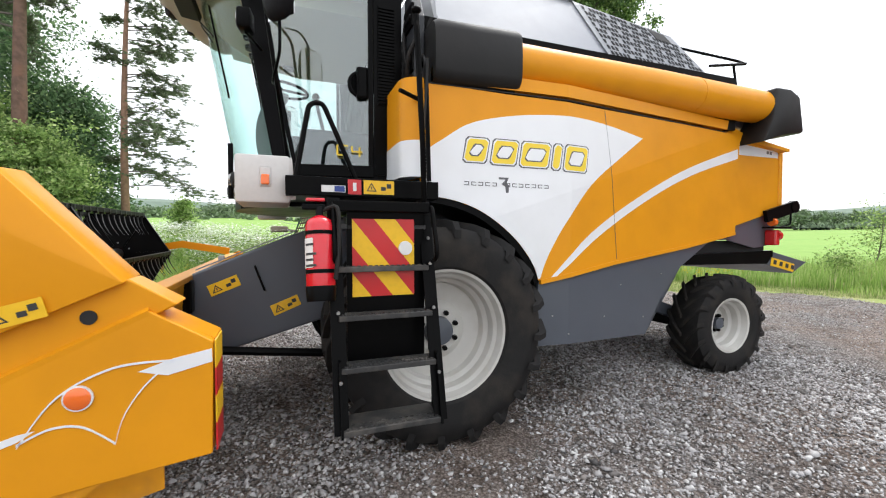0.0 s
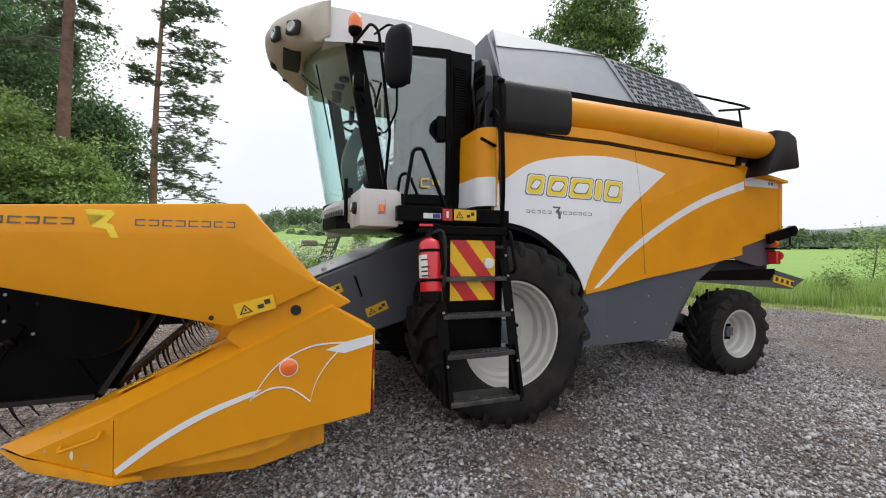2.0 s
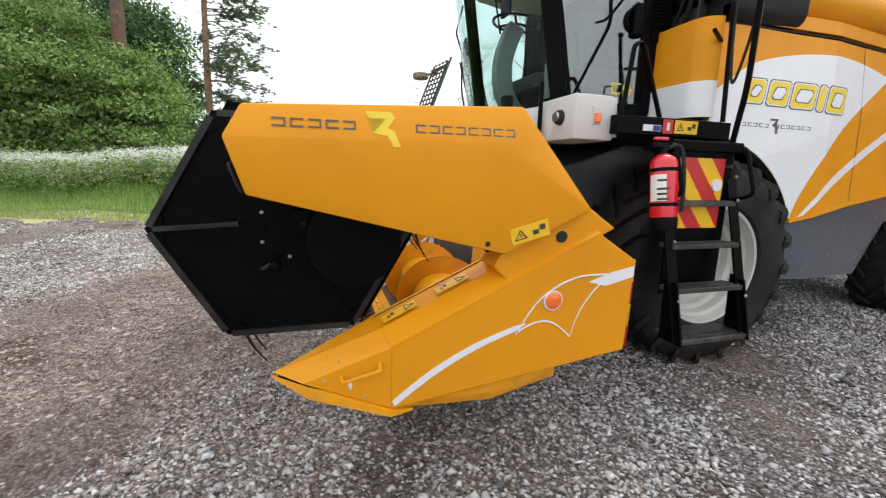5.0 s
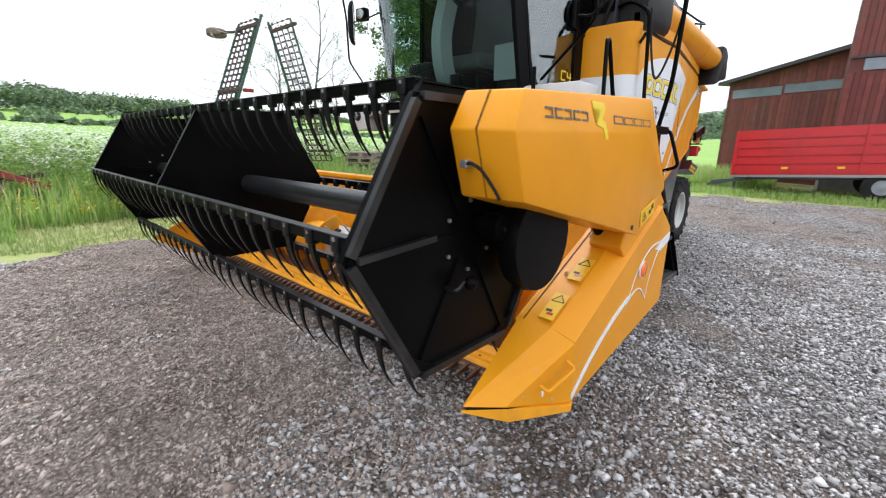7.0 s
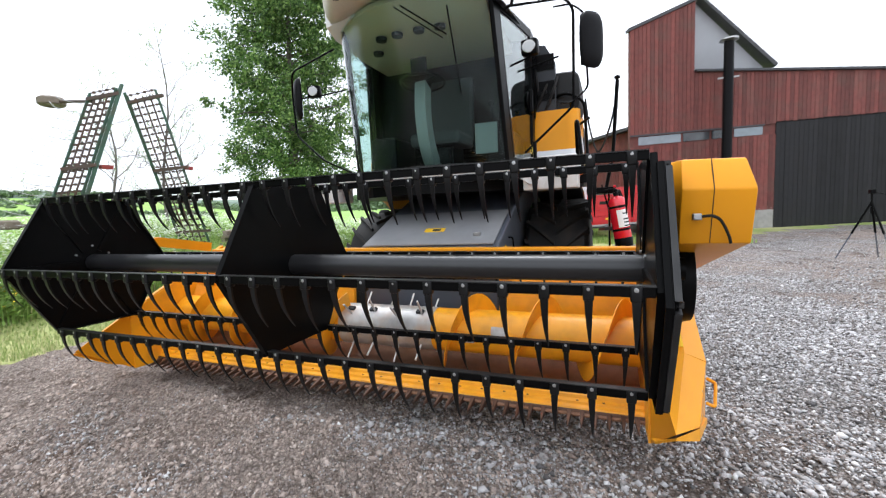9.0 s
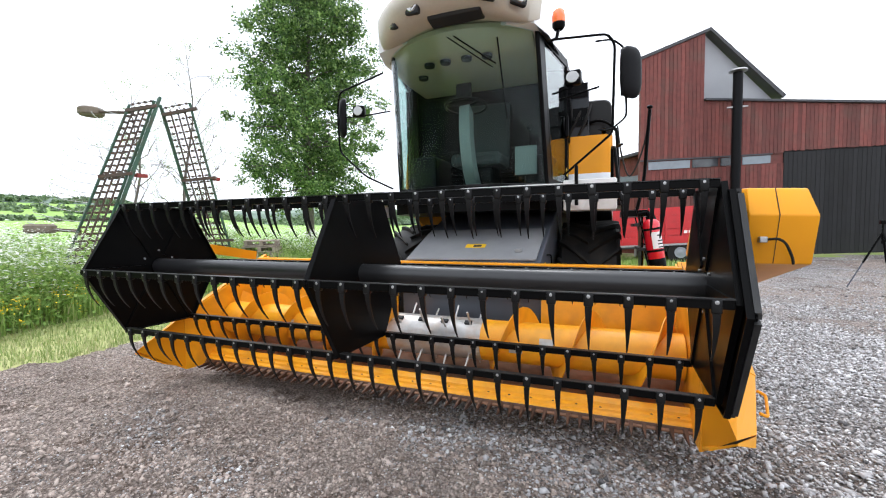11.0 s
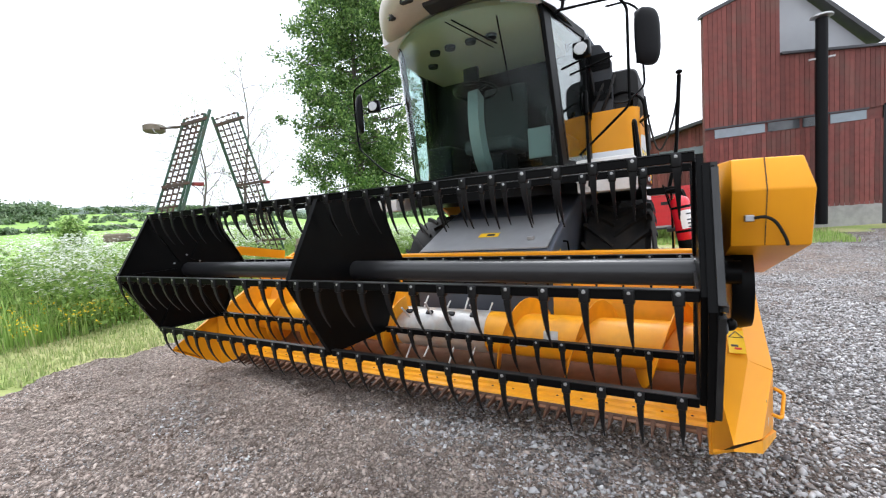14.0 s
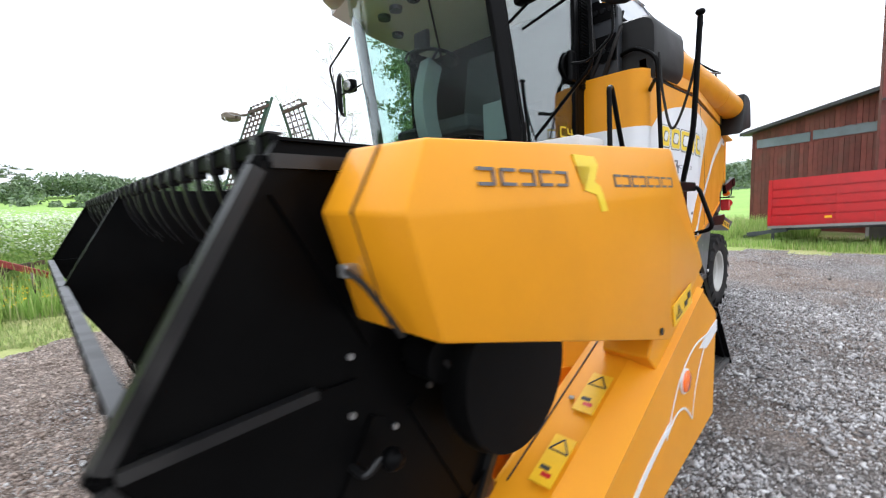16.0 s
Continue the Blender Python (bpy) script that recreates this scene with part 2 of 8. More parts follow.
def place_under(parent):
    """Parts are written in world coordinates; their thing stands at its base."""
    bpy.context.view_layer.update()
    inv = parent.matrix_world.inverted()
    for ch in parent.children:
        ch.matrix_parent_inverse = inv


def box(bm, lo, hi, bevel=0.0, m=None):
    x0, y0, z0 = lo
    x1, y1, z1 = hi
    vs = [bm.verts.new(p) for p in ((x0, y0, z0), (x1, y0, z0), (x1, y1, z0), (x0, y1, z0), (x0, y0, z1), (x1, y0, z1), (x1, y1, z1), (x0, y1, z1))]
    fs = [bm.faces.new([vs[i] for i in f]) for f in ((3, 2, 1, 0), (4, 5, 6, 7), (0, 1, 5, 4), (1, 2, 6, 5), (2, 3, 7, 6), (3, 0, 4, 7))]
    if bevel:
        es = list({e for f in fs for e in f.edges})
        r = bmesh.ops.bevel(bm, geom=es, offset=bevel, segments=2, affect="EDGES", profile=0.5)
        vs = list({v for f in r["faces"] for v in f.verts} | {v for v in vs if v.is_valid})
    if m is not None:
        bmesh.ops.transform(bm, matrix=m, verts=[v for v in vs if v.is_valid])
    return bm


def B(lo, hi, bevel=0.0, m=None):
    return box(bmesh.new(), lo, hi, bevel, m)


def prism(poly, axis, a, b, bevel=0.0, bm=None):
    """A flat outline pushed along an axis; the outline's two numbers are the other two axes in order."""
    bm = bm or bmesh.new()

    def at(p, d):
        return {"x": (d, p[0], p[1]), "y": (p[0], d, p[1]), "z": (p[0], p[1], d)}[axis]
    va, vb = [bm.verts.new(at(p, a)) for p in poly], [bm.verts.new(at(p, b)) for p in poly]
    n = len(poly)
    fs = [bm.faces.new(va), bm.faces.new(vb[::-1])] + [bm.faces.new((va[i], vb[i], vb[(i + 1) % n], va[(i + 1) % n])) for i in range(n)]
    if bevel:
        bmesh.ops.recalc_face_normals(bm, faces=fs)
        bmesh.ops.bevel(bm, geom=list({e for f in fs for e in f.edges}), offset=bevel, segments=2, affect="EDGES", profile=0.5)
    return bm


def tube(points, r, bm=None, n=8, closed=False):
    """A round bar along points; r is one radius or one for each point."""
    bm = bm or bmesh.new()
    pts = [Vector(p) for p in points]
    rs = r if isinstance(r, (list, tuple)) else [r] * len(pts)
    rings, side = [], None
    for i, p in enumerate(pts):
        d = (pts[min(i + 1, len(pts) - 1)] - pts[max(i - 1, 0)]).normalized()
        if side is None:
            side = d.orthogonal().normalized()
        side = (side - d * side.dot(d)).normalized()
        up = d.cross(side)
        rings.append([bm.verts.new(p + (side * math.cos(a) + up * math.sin(a)) * rs[i]) for a in (2 * math.pi * k / n for k in range(n))])
    for q, w in zip(rings, rings[1:]):
        for k in range(n):
            bm.faces.new((q[k], q[(k + 1) % n], w[(k + 1) % n], w[k]))
    bm.faces.new(rings[0][::-1])
    bm.faces.new(rings[-1])
    return bm


def bend(points, r=0.06, n=4):
    """Rounds the inner corners of a polyline."""
    pts = [Vector(p) for p in points]
    out = [pts[0]]
    for a, b, c in zip(pts, pts[1:], pts[2:]):
        u, v = a - b, c - b
        k = min(r, u.length * 0.45, v.length * 0.45)
        p, q = b + u.normalized() * k, b + v.normalized() * k
        for i in range(n + 1):
            t = i / n
            out.append(p.lerp(b, t).lerp(b.lerp(q, t), t))
    return out + [pts[-1]]


def lathe(profile, center, axis="y", n=48, bm=None, caps=True):
    """profile: (along the axis, radius)."""
    bm = bm or bmesh.new()
    cx, cy, cz = center
    rings = []
    for d, r in profile:
        ring = []
        for k in range(n):
            a = 2 * math.pi * k / n
            u, v = r * math.cos(a), r * math.sin(a)
            ring.append(bm.verts.new({"y": (cx + u, cy + d, cz + v), "x": (cx + d, cy + u, cz + v), "z": (cx + u, cy + v, cz + d)}[axis]))
        rings.append(ring)
    for q, w in zip(rings, rings[1:]):
        for k in range(n):
            bm.faces.new((q[k], q[(k + 1) % n], w[(k + 1) % n], w[k]))
    if caps and profile[0][1] > 1e-4:
        bm.faces.new(rings[0])
    if caps and profile[-1][1] > 1e-4:
        bm.faces.new(rings[-1][::-1])
    bmesh.ops.remove_doubles(bm, verts=bm.verts, dist=1e-5)
    return bm


def strip(points, width, thick, up=(0, 0, 1), bm=None):
    """A flat bar along points."""
    bm = bm or bmesh.new()
    pts = [Vector(p) for p in points]
    rings = []
    for i, p in enumerate(pts):
        d = (pts[min(i + 1, len(pts) - 1)] - pts[max(i - 1, 0)]).normalized()
        s = d.cross(Vector(up)).normalized()
        u = s.cross(d)
        rings.append([bm.verts.new(p + s * a * width / 2 + u * b * thick / 2) for a, b in ((-1, -1), (1, -1), (1, 1), (-1, 1))])
    for q, w in zip(rings, rings[1:]):
        for k in range(4):
            bm.faces.new((q[k], q[(k + 1) % 4], w[(k + 1) % 4], w[k]))
    bm.faces.new(rings[0][::-1])
    bm.faces.new(rings[-1])
    return bm


def skin(poly, surf, out, thick, cuts=()):
    """A sheet with the outline poly, in (x, z), laid on the surface y = surf(x, z), its face out metres in front of it (towards -y)."""
    bm = bmesh.new()
    f = bm.faces.new([bm.verts.new((x, 0, z)) for x, z in poly])
    bmesh.ops.triangulate(bm, faces=[f])
    for co, no in cuts:
        bmesh.ops.bisect_plane(bm, geom=bm.verts[:] + bm.edges[:] + bm.faces[:], plane_co=co, plane_no=no)
    bmesh.ops.recalc_face_normals(bm, faces=bm.faces)
    for v in bm.verts:
        v.co.y = surf(v.co.x, v.co.z) - out
    r = bmesh.ops.extrude_face_region(bm, geom=bm.faces[:])
    for v in [g for g in r["geom"] if isinstance(g, bmesh.types.BMVert)]:
        v.co.y += thick
    return bm


def bezier(points, n=8):
    """A smooth line through points (Catmull-Rom)."""
    p = [points[0], *points, points[-1]]
    out = []
    for i in range(1, len(p) - 2):
        for k in range(n):
            t = k / n
            out.append(tuple(0.5 * (2 * b + (c - a) * t + (2 * a - 5 * b + 4 * c - d) * t * t + (3 * b - a - 3 * c + d) * t ** 3)
                             for a, b, c, d in zip(p[i - 1], p[i], p[i + 1], p[i + 2])))
    return out + [tuple(points[-1])]


def sphere(center, r, bm=None, scale=(1, 1, 1), u=16, v=10):
    bm = bm or bmesh.new()
    m = Matrix.Translation(center) @ Matrix.Diagonal((*[r * s for s in scale], 1))
    bmesh.ops.create_uvsphere(bm, u_segments=u, v_segments=v, radius=1, matrix=m)
    return bm


def raw(name, verts, faces, mat, label="", category="", kind=""):
    me = bpy.data.meshes.new(name)
    me.from_pydata(verts, [], faces)
    for m in (mat if isinstance(mat, (list, tuple)) else [mat]):
        me.materials.append(m)
    ob = new(name, me)
    return tagged(ob, label, category, kind=kind)


# ---- grain header ----
YN, YF = -1.88, 2.20      # inner faces of the two dividers
header = thing("grain_header", (-1.7, 0.2, 0.0), "yellow combine grain header with black pick-up reel, lowered over the gravel", "header")
RX, RZ, RR = -2.545, 1.215, 0.545   # reel axis and radius
HEX = [(RX + RR * math.cos(radians(60 * k)), RZ + RR * math.sin(radians(60 * k))) for k in range(6)]

# trough, back wall and lip
trough = [(-2.01, 0.285), (-1.93, 0.33), (-1.86, 0.325), (-1.74, 0.305), (-1.60, 0.305), (-1.48, 0.335), (-1.40, 0.38), (-1.36, 0.50)]
shape = trough + [(x + 0.012, z - 0.014) for x, z in trough[::-1]]
part("trough", prism(shape, "y", YN + 0.003, YF - 0.003), BROWN, header, "worn brown steel auger trough", 40)
lip = [(-2.045, 0.270), (-2.04, 0.288), (-2.015, 0.296), (-2.012, 0.312), (-1.985, 0.320), (-1.982, 0.340), (-1.935, 0.362), (-1.93, 0.345), (-2.02, 0.280), (-2.038, 0.266)]
part("trough_lip", prism(lip, "y", YN + 0.006, YF - 0.006), YELLOW_WORN, header)
bolt_mesh = finish(lathe([(0, 0.0), (0.002, 0.008), (0.007, 0.008), (0.009, 0.0)], (0, 0, 0), "x", 8), 40)
y = YN + 0.08
while y < YF - 0.05:
    part("lip_bolt", bolt_mesh, GUARD_RUST, header).matrix_basis = Matrix.Translation((-2.0, y, 0.317)) @ Matrix.Rotation(radians(110), 4, "Y") @ Matrix.Translation((-0.003, 0, 0))
    y += 0.1524
part("wear_strip", prism([(-2.052, 0.262), (-2.047, 0.276), (-2.040, 0.280), (-2.036, 0.262)], "y", YN + 0.008, YF - 0.008), GUARD_RUST, header, "rusty strip along the lip")
back = bmesh.new()
prism([(-1.36, 0.50), (-1.31, 1.155), (-1.28, 1.155), (-1.33, 0.49)], "y", YN, -0.86, bm=back)
prism([(-1.36, 0.50), (-1.31, 1.155), (-1.28, 1.155), (-1.33, 0.49)], "y", 0.50, YF, bm=back)
prism([(-1.325, 0.98), (-1.31, 1.155), (-1.28, 1.155), (-1.295, 0.98)], "y", -0.86, 0.50, bm=back)
part("back_wall", back, YELLOW_WORN, header)
part("top_beam", prism([(-1.36, 1.155), (-1.36, 1.195), (-1.25, 1.195), (-1.25, 1.155)], "y", YN - 0.02, YF + 0.02, 0.008), YELLOW, header)
part("bottom_skid", prism([(-2.0, 0.25), (-1.6, 0.265), (-1.25, 0.35), (-1.25, 0.40), (-1.6, 0.288), (-2.0, 0.27)], "y", YN + 0.012, YF - 0.012), YELLOW_WORN, header)

# cutter bar with its guards
part("cutter_bar", prism([(-2.065, 0.244), (-2.065, 0.254), (-2.035, 0.268), (-2.035, 0.244)], "y", YN + 0.009, YF - 0.009), BROWN, header)
g = bmesh.new()
for a, b in (((-2.06, -0.016, 0.232), (-2.205, -0.002, 0.240)),):
    v = [g.verts.new(p) for p in ((-2.07, -0.014, 0.220), (-2.07, 0.014, 0.220), (-2.07, 0.014, 0.262), (-2.07, -0.014, 0.262),
                                  (-2.20, -0.003, 0.220), (-2.20, 0.003, 0.220), (-2.20, 0.003, 0.229), (-2.20, -0.003, 0.229))]
    for f in ((0, 1, 2, 3), (4, 7, 6, 5), (0, 4, 5, 1), (1, 5, 6, 2), (2, 6, 7, 3), (3, 7, 4, 0)):
        g.faces.new([v[i] for i in f])
guard_mesh = finish(g)
y = YN + 0.05
while y < YF - 0.03:
    part("guard", guard_mesh, GUARD_RUST, header).location = (0.022, y, 0.012)
    y += 0.0762

# auger: tube, flights and fingers
AX, AZ, AR = -1.70, 0.615, 0.158
part("auger_tube", lathe([(YN + 0.02, AR), (-0.47, AR), (-0.47, AR)], (AX, 0, AZ), n=32), YELLOW_WORN, header, smooth=40)
part("auger_tube", lathe([(0.33, AR), (YF - 0.02, AR)], (AX, 0, AZ), n=32), YELLOW_WORN, header, smooth=40)
part("finger_drum", lathe([(-0.47, AR + 0.004), (0.33, AR + 0.004)], (AX, 0, AZ), n=32), STEEL, header, "worn bare steel drum", 40)


def flight(y0, y1, turns, start):
    bm = bmesh.new()
    n = int(abs(turns) * 28)
    prev = None
    for i in range(n + 1):
        a, yy = start + 2 * math.pi * turns * i / n, y0 + (y1 - y0) * i / n
        c, s = math.cos(a), math.sin(a)
        ring = [bm.verts.new((AX + r * c, yy + d, AZ + r * s)) for r, d in ((AR - 0.01, -0.004), (AR + 0.118, -0.003), (AR + 0.118, 0.003), (AR - 0.01, 0.004))]
        if prev:
            for q in range(4):
                bm.faces.new((prev[q], prev[(q + 1) % 4], ring[(q + 1) % 4], ring[q]))
        prev = ring
    return bm


for y0, z_a in ((-1.02, 20), (-0.80, -5), (1.3, 10)):
    patch = lathe([(y0, AR + 0.0025), (y0 + 0.10, AR + 0.0025)], (AX, 0, AZ), n=48)
    bmesh.ops.delete(patch, geom=[f for f in patch.faces if abs(math.atan2(f.calc_center_median().z - AZ, AX - f.calc_center_median().x) - radians(z_a)) > 0.2 or len(f.verts) > 4], context="FACES")
    part("worn_patch", patch, STEEL, header, "rubbed bare patch on the auger", 40)
part("auger_flight", flight(YN + 0.02, -0.42, 2.9, 0.3), YELLOW_WORN, header, smooth=40)
part("auger_flight", flight(YF - 0.02, 0.28, -3.9, 1.2), YELLOW_WORN, header, smooth=40)
finger = finish(tube([(0, 0, 0), (0, 0, 0.15)], 0.008, n=8), 40)
for row in range(4):
    for k in range(4):
        f = part("finger", finger, STEEL, header)
        f.matrix_basis = Matrix.Translation((AX, -0.38 + 0.2 * k, AZ)) @ Matrix.Rotation(radians(-35 - 90 * row - 12 * (k % 2)), 4, "Y") @ Matrix.Translation((0, 0, AR - 0.01))
bracket = finish(B((-0.018, -0.03, 0), (0.018, 0.03, 0.02), 0.004))
for k in range(4):
    f = part("finger_guide", bracket, DARK, header)
    f.matrix_basis = Matrix.Translation((AX, -0.36 + 0.2 * k, AZ)) @ Matrix.Rotation(radians(-30), 4, "Y") @ Matrix.Translation((0, 0, AR - 0.002))

# reel: tube, spiders, bars, tines
part("reel_tube", lathe([(-1.825, 0.062), (YF - 0.14, 0.062)], (RX, 0, RZ), n=24), TUBE_BLACK, header, smooth=40)


def hex_plate(y, r, t, RX, RZ):
    return prism([(RX + r * math.cos(radians(60 * k)), RZ + r * math.sin(radians(60 * k))) for k in range(6)], "y", y - t / 2, y + t / 2, 0.001)


def spider(y, r, flange, outward, RX=RX, RZ=RZ, face=None):
    face = face or outward
    plate = part("end_plate", hex_plate(y, r, 0.006, RX, RZ), BLACK, header)
    for k in range(6):
        a, b = radians(60 * k), radians(60 * k + 60)
        p, q = Vector((RX + r * math.cos(a), 0, RZ + r * math.sin(a))), Vector((RX + r * math.cos(b), 0, RZ + r * math.sin(b)))
        mid = ((p + q) / 2 - Vector((RX, 0, RZ))).normalized()
        bm = bmesh.new()
        vs = []
        for base in (p, q):
            for d, h in ((0, 0.0), (flange * outward, 0.0), (flange * outward, -0.006), (0, -0.006)):
                vs.append(bm.verts.new(base + mid * h + Vector((0, y + d, 0))))
        for f in ((3, 2, 1, 0), (4, 5, 6, 7), (0, 1, 5, 4), (1, 2, 6, 5), (2, 3, 7, 6), (3, 0, 4, 7)):
            bm.faces.new([vs[i] for i in f])
        part("flange", bm, BLACK, plate)
        e = Vector((RX, 0, RZ)).lerp(p, 0.96)
        part("rib", strip([Vector((RX + 0.1 * math.cos(a), y + 0.008 * face, RZ + 0.1 * math.sin(a))), e + Vector((0, y + 0.008 * face, 0))],
                          0.035, 0.012, (0, 1, 0)), BLACK, plate)
        part("bolt", lathe([(0, 0.008), (0.008 * face, 0.008)], (RX + 0.13 * math.cos(a + .5), y + 0.003 * face, RZ + 0.13 * math.sin(a + .5)), n=8), BOLT, plate)
    return plate


spider(-1.822, RR + 0.01, 0.022, -1, face=1)
spider(-1.860, 0.553, 0.022, 1, -2.600, 1.178, face=-1)
# raised rim and stiffener on the outside of the drive-side plate
for k in range(6):
    a, b = radians(60 * k), radians(60 * k + 60)
    p, q = [Vector((-2.600 + 0.540 * math.cos(c), -1.875, 1.178 + 0.540 * math.sin(c))) for c in (a, b)]
    part("rim_bar", strip([p.lerp(q, 0.03), p.lerp(q, 0.97)], 0.026, 0.022, (0, 1, 0)), RIM_BLACK, header)
    part("corner_gusset", prism([(p.x + 0.09 * math.cos(a + math.pi + s) * f, p.z + 0.09 * math.sin(a + math.pi + s) * f) for s, f in ((0, 0), (0.9, 1), (-0.9, 1))], "y", -1.876, -1.869), BLACK, header)
part("stiffener", strip([(-3.115, -1.882, 1.180), (-2.80, -1.882, 1.20)], 0.020, 0.024, (0, 1, 0)), RIM_BLACK, header)
part("grease_fitting", tube(bend([(-2.72, -1.863, 1.00), (-2.72, -1.915, 1.00), (-2.68, -1.915, 1.025)], 0.015), 0.009), RIM_BLACK, header, smooth=40)
spider(0.115, RR + 0.01, 0.03, 1)
spider(YF - 0.125, RR + 0.01, 0.03, -1)

t = bmesh.new()
prev = None
for i in range(9):
    s = i / 8
    x, z = 0.105 * s * s - 0.02 * s + 0.006, -0.235 * s
    w, d = 0.0155 * (1 - 0.86 * s ** 1.2), 0.0065 * (1 - 0.6 * s)
    ring = [t.verts.new(p) for p in ((x - d, -w, z), (x + d, -w, z), (x + d, w, z), (x - d, w, z))]
    if prev:
        for q in range(4):
            t.faces.new((prev[q], prev[(q + 1) % 4], ring[(q + 1) % 4], ring[q]))
    else:
        t.faces.new(ring)
    prev = ring
t.faces.new(prev)
box(t, (-0.008, -0.019, -0.03), (0.026, 0.019, 0.024), 0.006)
tine_mesh = finish(t, 50)
clamp = finish(lathe([(0, 0.009), (0.008, 0.008), (0.010, 0.0)], (0, 0, 0), "x", 8), 40)
for k, (x, z) in enumerate(HEX):
    for y0, y1 in ((-1.817, 0.105), (0.125, YF - 0.13)):
        bar = part("reel_bar", B((x - 0.012, y0, z - 0.018), (x + 0.012, y1, z + 0.018), 0.003), BLACK, header)
        part("bar_cap", strip([(x, y0, z + 0.020), (x, y1, z + 0.020)], 0.034, 0.004), RIM_BLACK, bar)
        n = 13
        for i in range(n):
            yy = y0 + 0.06 + (y1 - y0 - 0.12) * i / (n - 1)
            tn = part("tine", tine_mesh, TINE, bar)
            tn.location = (x - 0.012, yy, z - 0.004)
            tn.rotation_euler = (radians(random.uniform(-2, 2)), radians(random.uniform(-4, 4)), 0)
            b = part("bolt", clamp, BOLT, bar)
            b.matrix_basis = Matrix.Translation((x - 0.012, yy, z + 0.008)) @ Matrix.Rotation(math.pi, 4, "Z")

# near divider: side box with nose
SY = -2.135
side = [(-2.19, 0.39), (-2.19, 0.685), (-1.18, 1.17), (-0.955, 1.03), (-0.965, 0.55)]
n = bmesh.new()
prism(side, "y", SY, SY + 0.05, 0.006, n)
part("divider_panel", n, YELLOW, header)


def divider(sign, y_out, y_in, parent):
    """Top ledge, inner wall and nose of a divider; y_out is its outer face."""
    bm = bmesh.new()
    rows = [[(x - dx, y, z + dz) for x, z in ((-2.19, 0.685), (-1.18, 1.17))] for y, dx, dz in
            ((y_out - 0.002 * sign, 0, 0.004), (y_out + 0.10 * sign, 0.03, 0.052), (y_in, 0.05, 0.058), (y_in, 0.05, 0.03), (y_out, 0, -0.02))]
    lo, hi = [bm.verts.new(r[0]) for r in rows], [bm.verts.new(r[1]) for r in rows]
    bm.faces.new(lo), bm.faces.new(hi[::-1])
    for i in range(5):
        k = (i + 1) % 5
        bm.faces.new((lo[i], hi[i], hi[k], lo[k]))
    part("divider_top", bm, YELLOW, parent)
    wall = [(-2.25, 0.24), (-2.25, 0.735), (-1.20, 1.21), (-1.20, 0.30), (-1.6, 0.21)]
    part("divider_inner", prism(wall, "y", y_in, y_in + 0.012 * sign), YELLOW_WORN, parent)
    part("divider_rear", prism([(-1.20, 1.17), (-0.955, 1.03), (-0.965, 0.55), (-1.20, 0.5)], "y", y_out + 0.055 * sign, y_in), YELLOW, parent)
    part("divider_floor", prism([(-2.19, 0.39), (-0.965, 0.55), (-0.965, 0.56), (-2.19, 0.40)], "y", y_out + 0.055 * sign, y_in), YELLOW, parent)
    nose = bmesh.new()
    tip = (-2.69, y_out + 0.2 * sign, 0.53)
    p = [nose.verts.new(c) for c in ((-2.19, y_out, 0.685), (-2.24, y_in, 0.743), (-2.25, y_in, 0.24), (-2.19, y_out, 0.40), tip, (-2.56, y_out + 0.09 * sign, 0.515), (-2.22, y_out + 0.10 * sign, 0.737))]
    for f in ((0, 4, 6), (6, 4, 1), (1, 4, 2), (0, 5, 4), (0, 3, 5), (3, 2, 5), (2, 4, 5), (0, 6, 1, 2, 3)):
        nose.faces.new([p[i] for i in f])
    part("nose", nose, YELLOW, parent)
    shoe = bmesh.new()
    p = [(-2.70, y_out + 0.2 * sign, 0.520, 0.509), (-2.54, y_out + 0.085 * sign, 0.500, 0.440), (-2.19, y_out - 0.012 * sign, 0.388, 0.360), (-2.08, y_out + 0.03 * sign, 0.368, 0.353), (-2.2, y_in, 0.25, 0.238), (-2.45, y_in, 0.36, 0.348)]
    q = [shoe.verts.new(c[:3]) for c in p]
    w = [shoe.verts.new((c[0], c[1], c[3])) for c in p]
    shoe.faces.new(q), shoe.faces.new(w[::-1])
    for i in range(6):
        shoe.faces.new((q[i], q[(i + 1) % 6], w[(i + 1) % 6], w[i]))
    part("nose_shoe", shoe, YELLOW_WORN, parent)
    if sign > 0:
        # added dark fill: shade of the gap above the shoe, put into its colour
        gap = bmesh.new()
        p = [(-2.67, y_out + 0.2 * sign, 0.53), (-2.53, y_out + 0.105 * sign, 0.525), (-2.18, y_out + 0.014 * sign, 0.41), (-2.2, y_in, 0.30)]
        q, w = [gap.verts.new(c) for c in p], [gap.verts.new((c[0], c[1], c[2] - 0.045)) for c in p]
        gap.faces.new(q), gap.faces.new(w[::-1])
        for i in range(4):
            gap.faces.new((q[i], q[(i + 1) % 4], w[(i + 1) % 4], w[i]))
        part("shoe_packing", gap, DARK, parent)
        for x, z, r in ((-2.36, 0.508, 0.013), (-2.30, 0.455, 0.008), (-2.47, 0.53, 0.007), (-2.41, 0.62, 0.005)):
            part("scuff", sphere((x, y_out + (0.001 + 0.243 * (-2.19 - x)) * sign, z), r, scale=(0.8, 0.2, 1.7), u=8, v=6), STEEL if r < 0.01 else LABEL_WHITE, parent, smooth=60)
    part("handle", tube(bend([(-2.40, y_out + 0.035 * sign, 0.56), (-2.40, y_out + 0.0 * sign, 0.545), (-2.24, y_out - 0.035 * sign, 0.60), (-2.24, y_out + 0.005 * sign, 0.62)], 0.02), 0.008), YELLOW, parent, smooth=40)


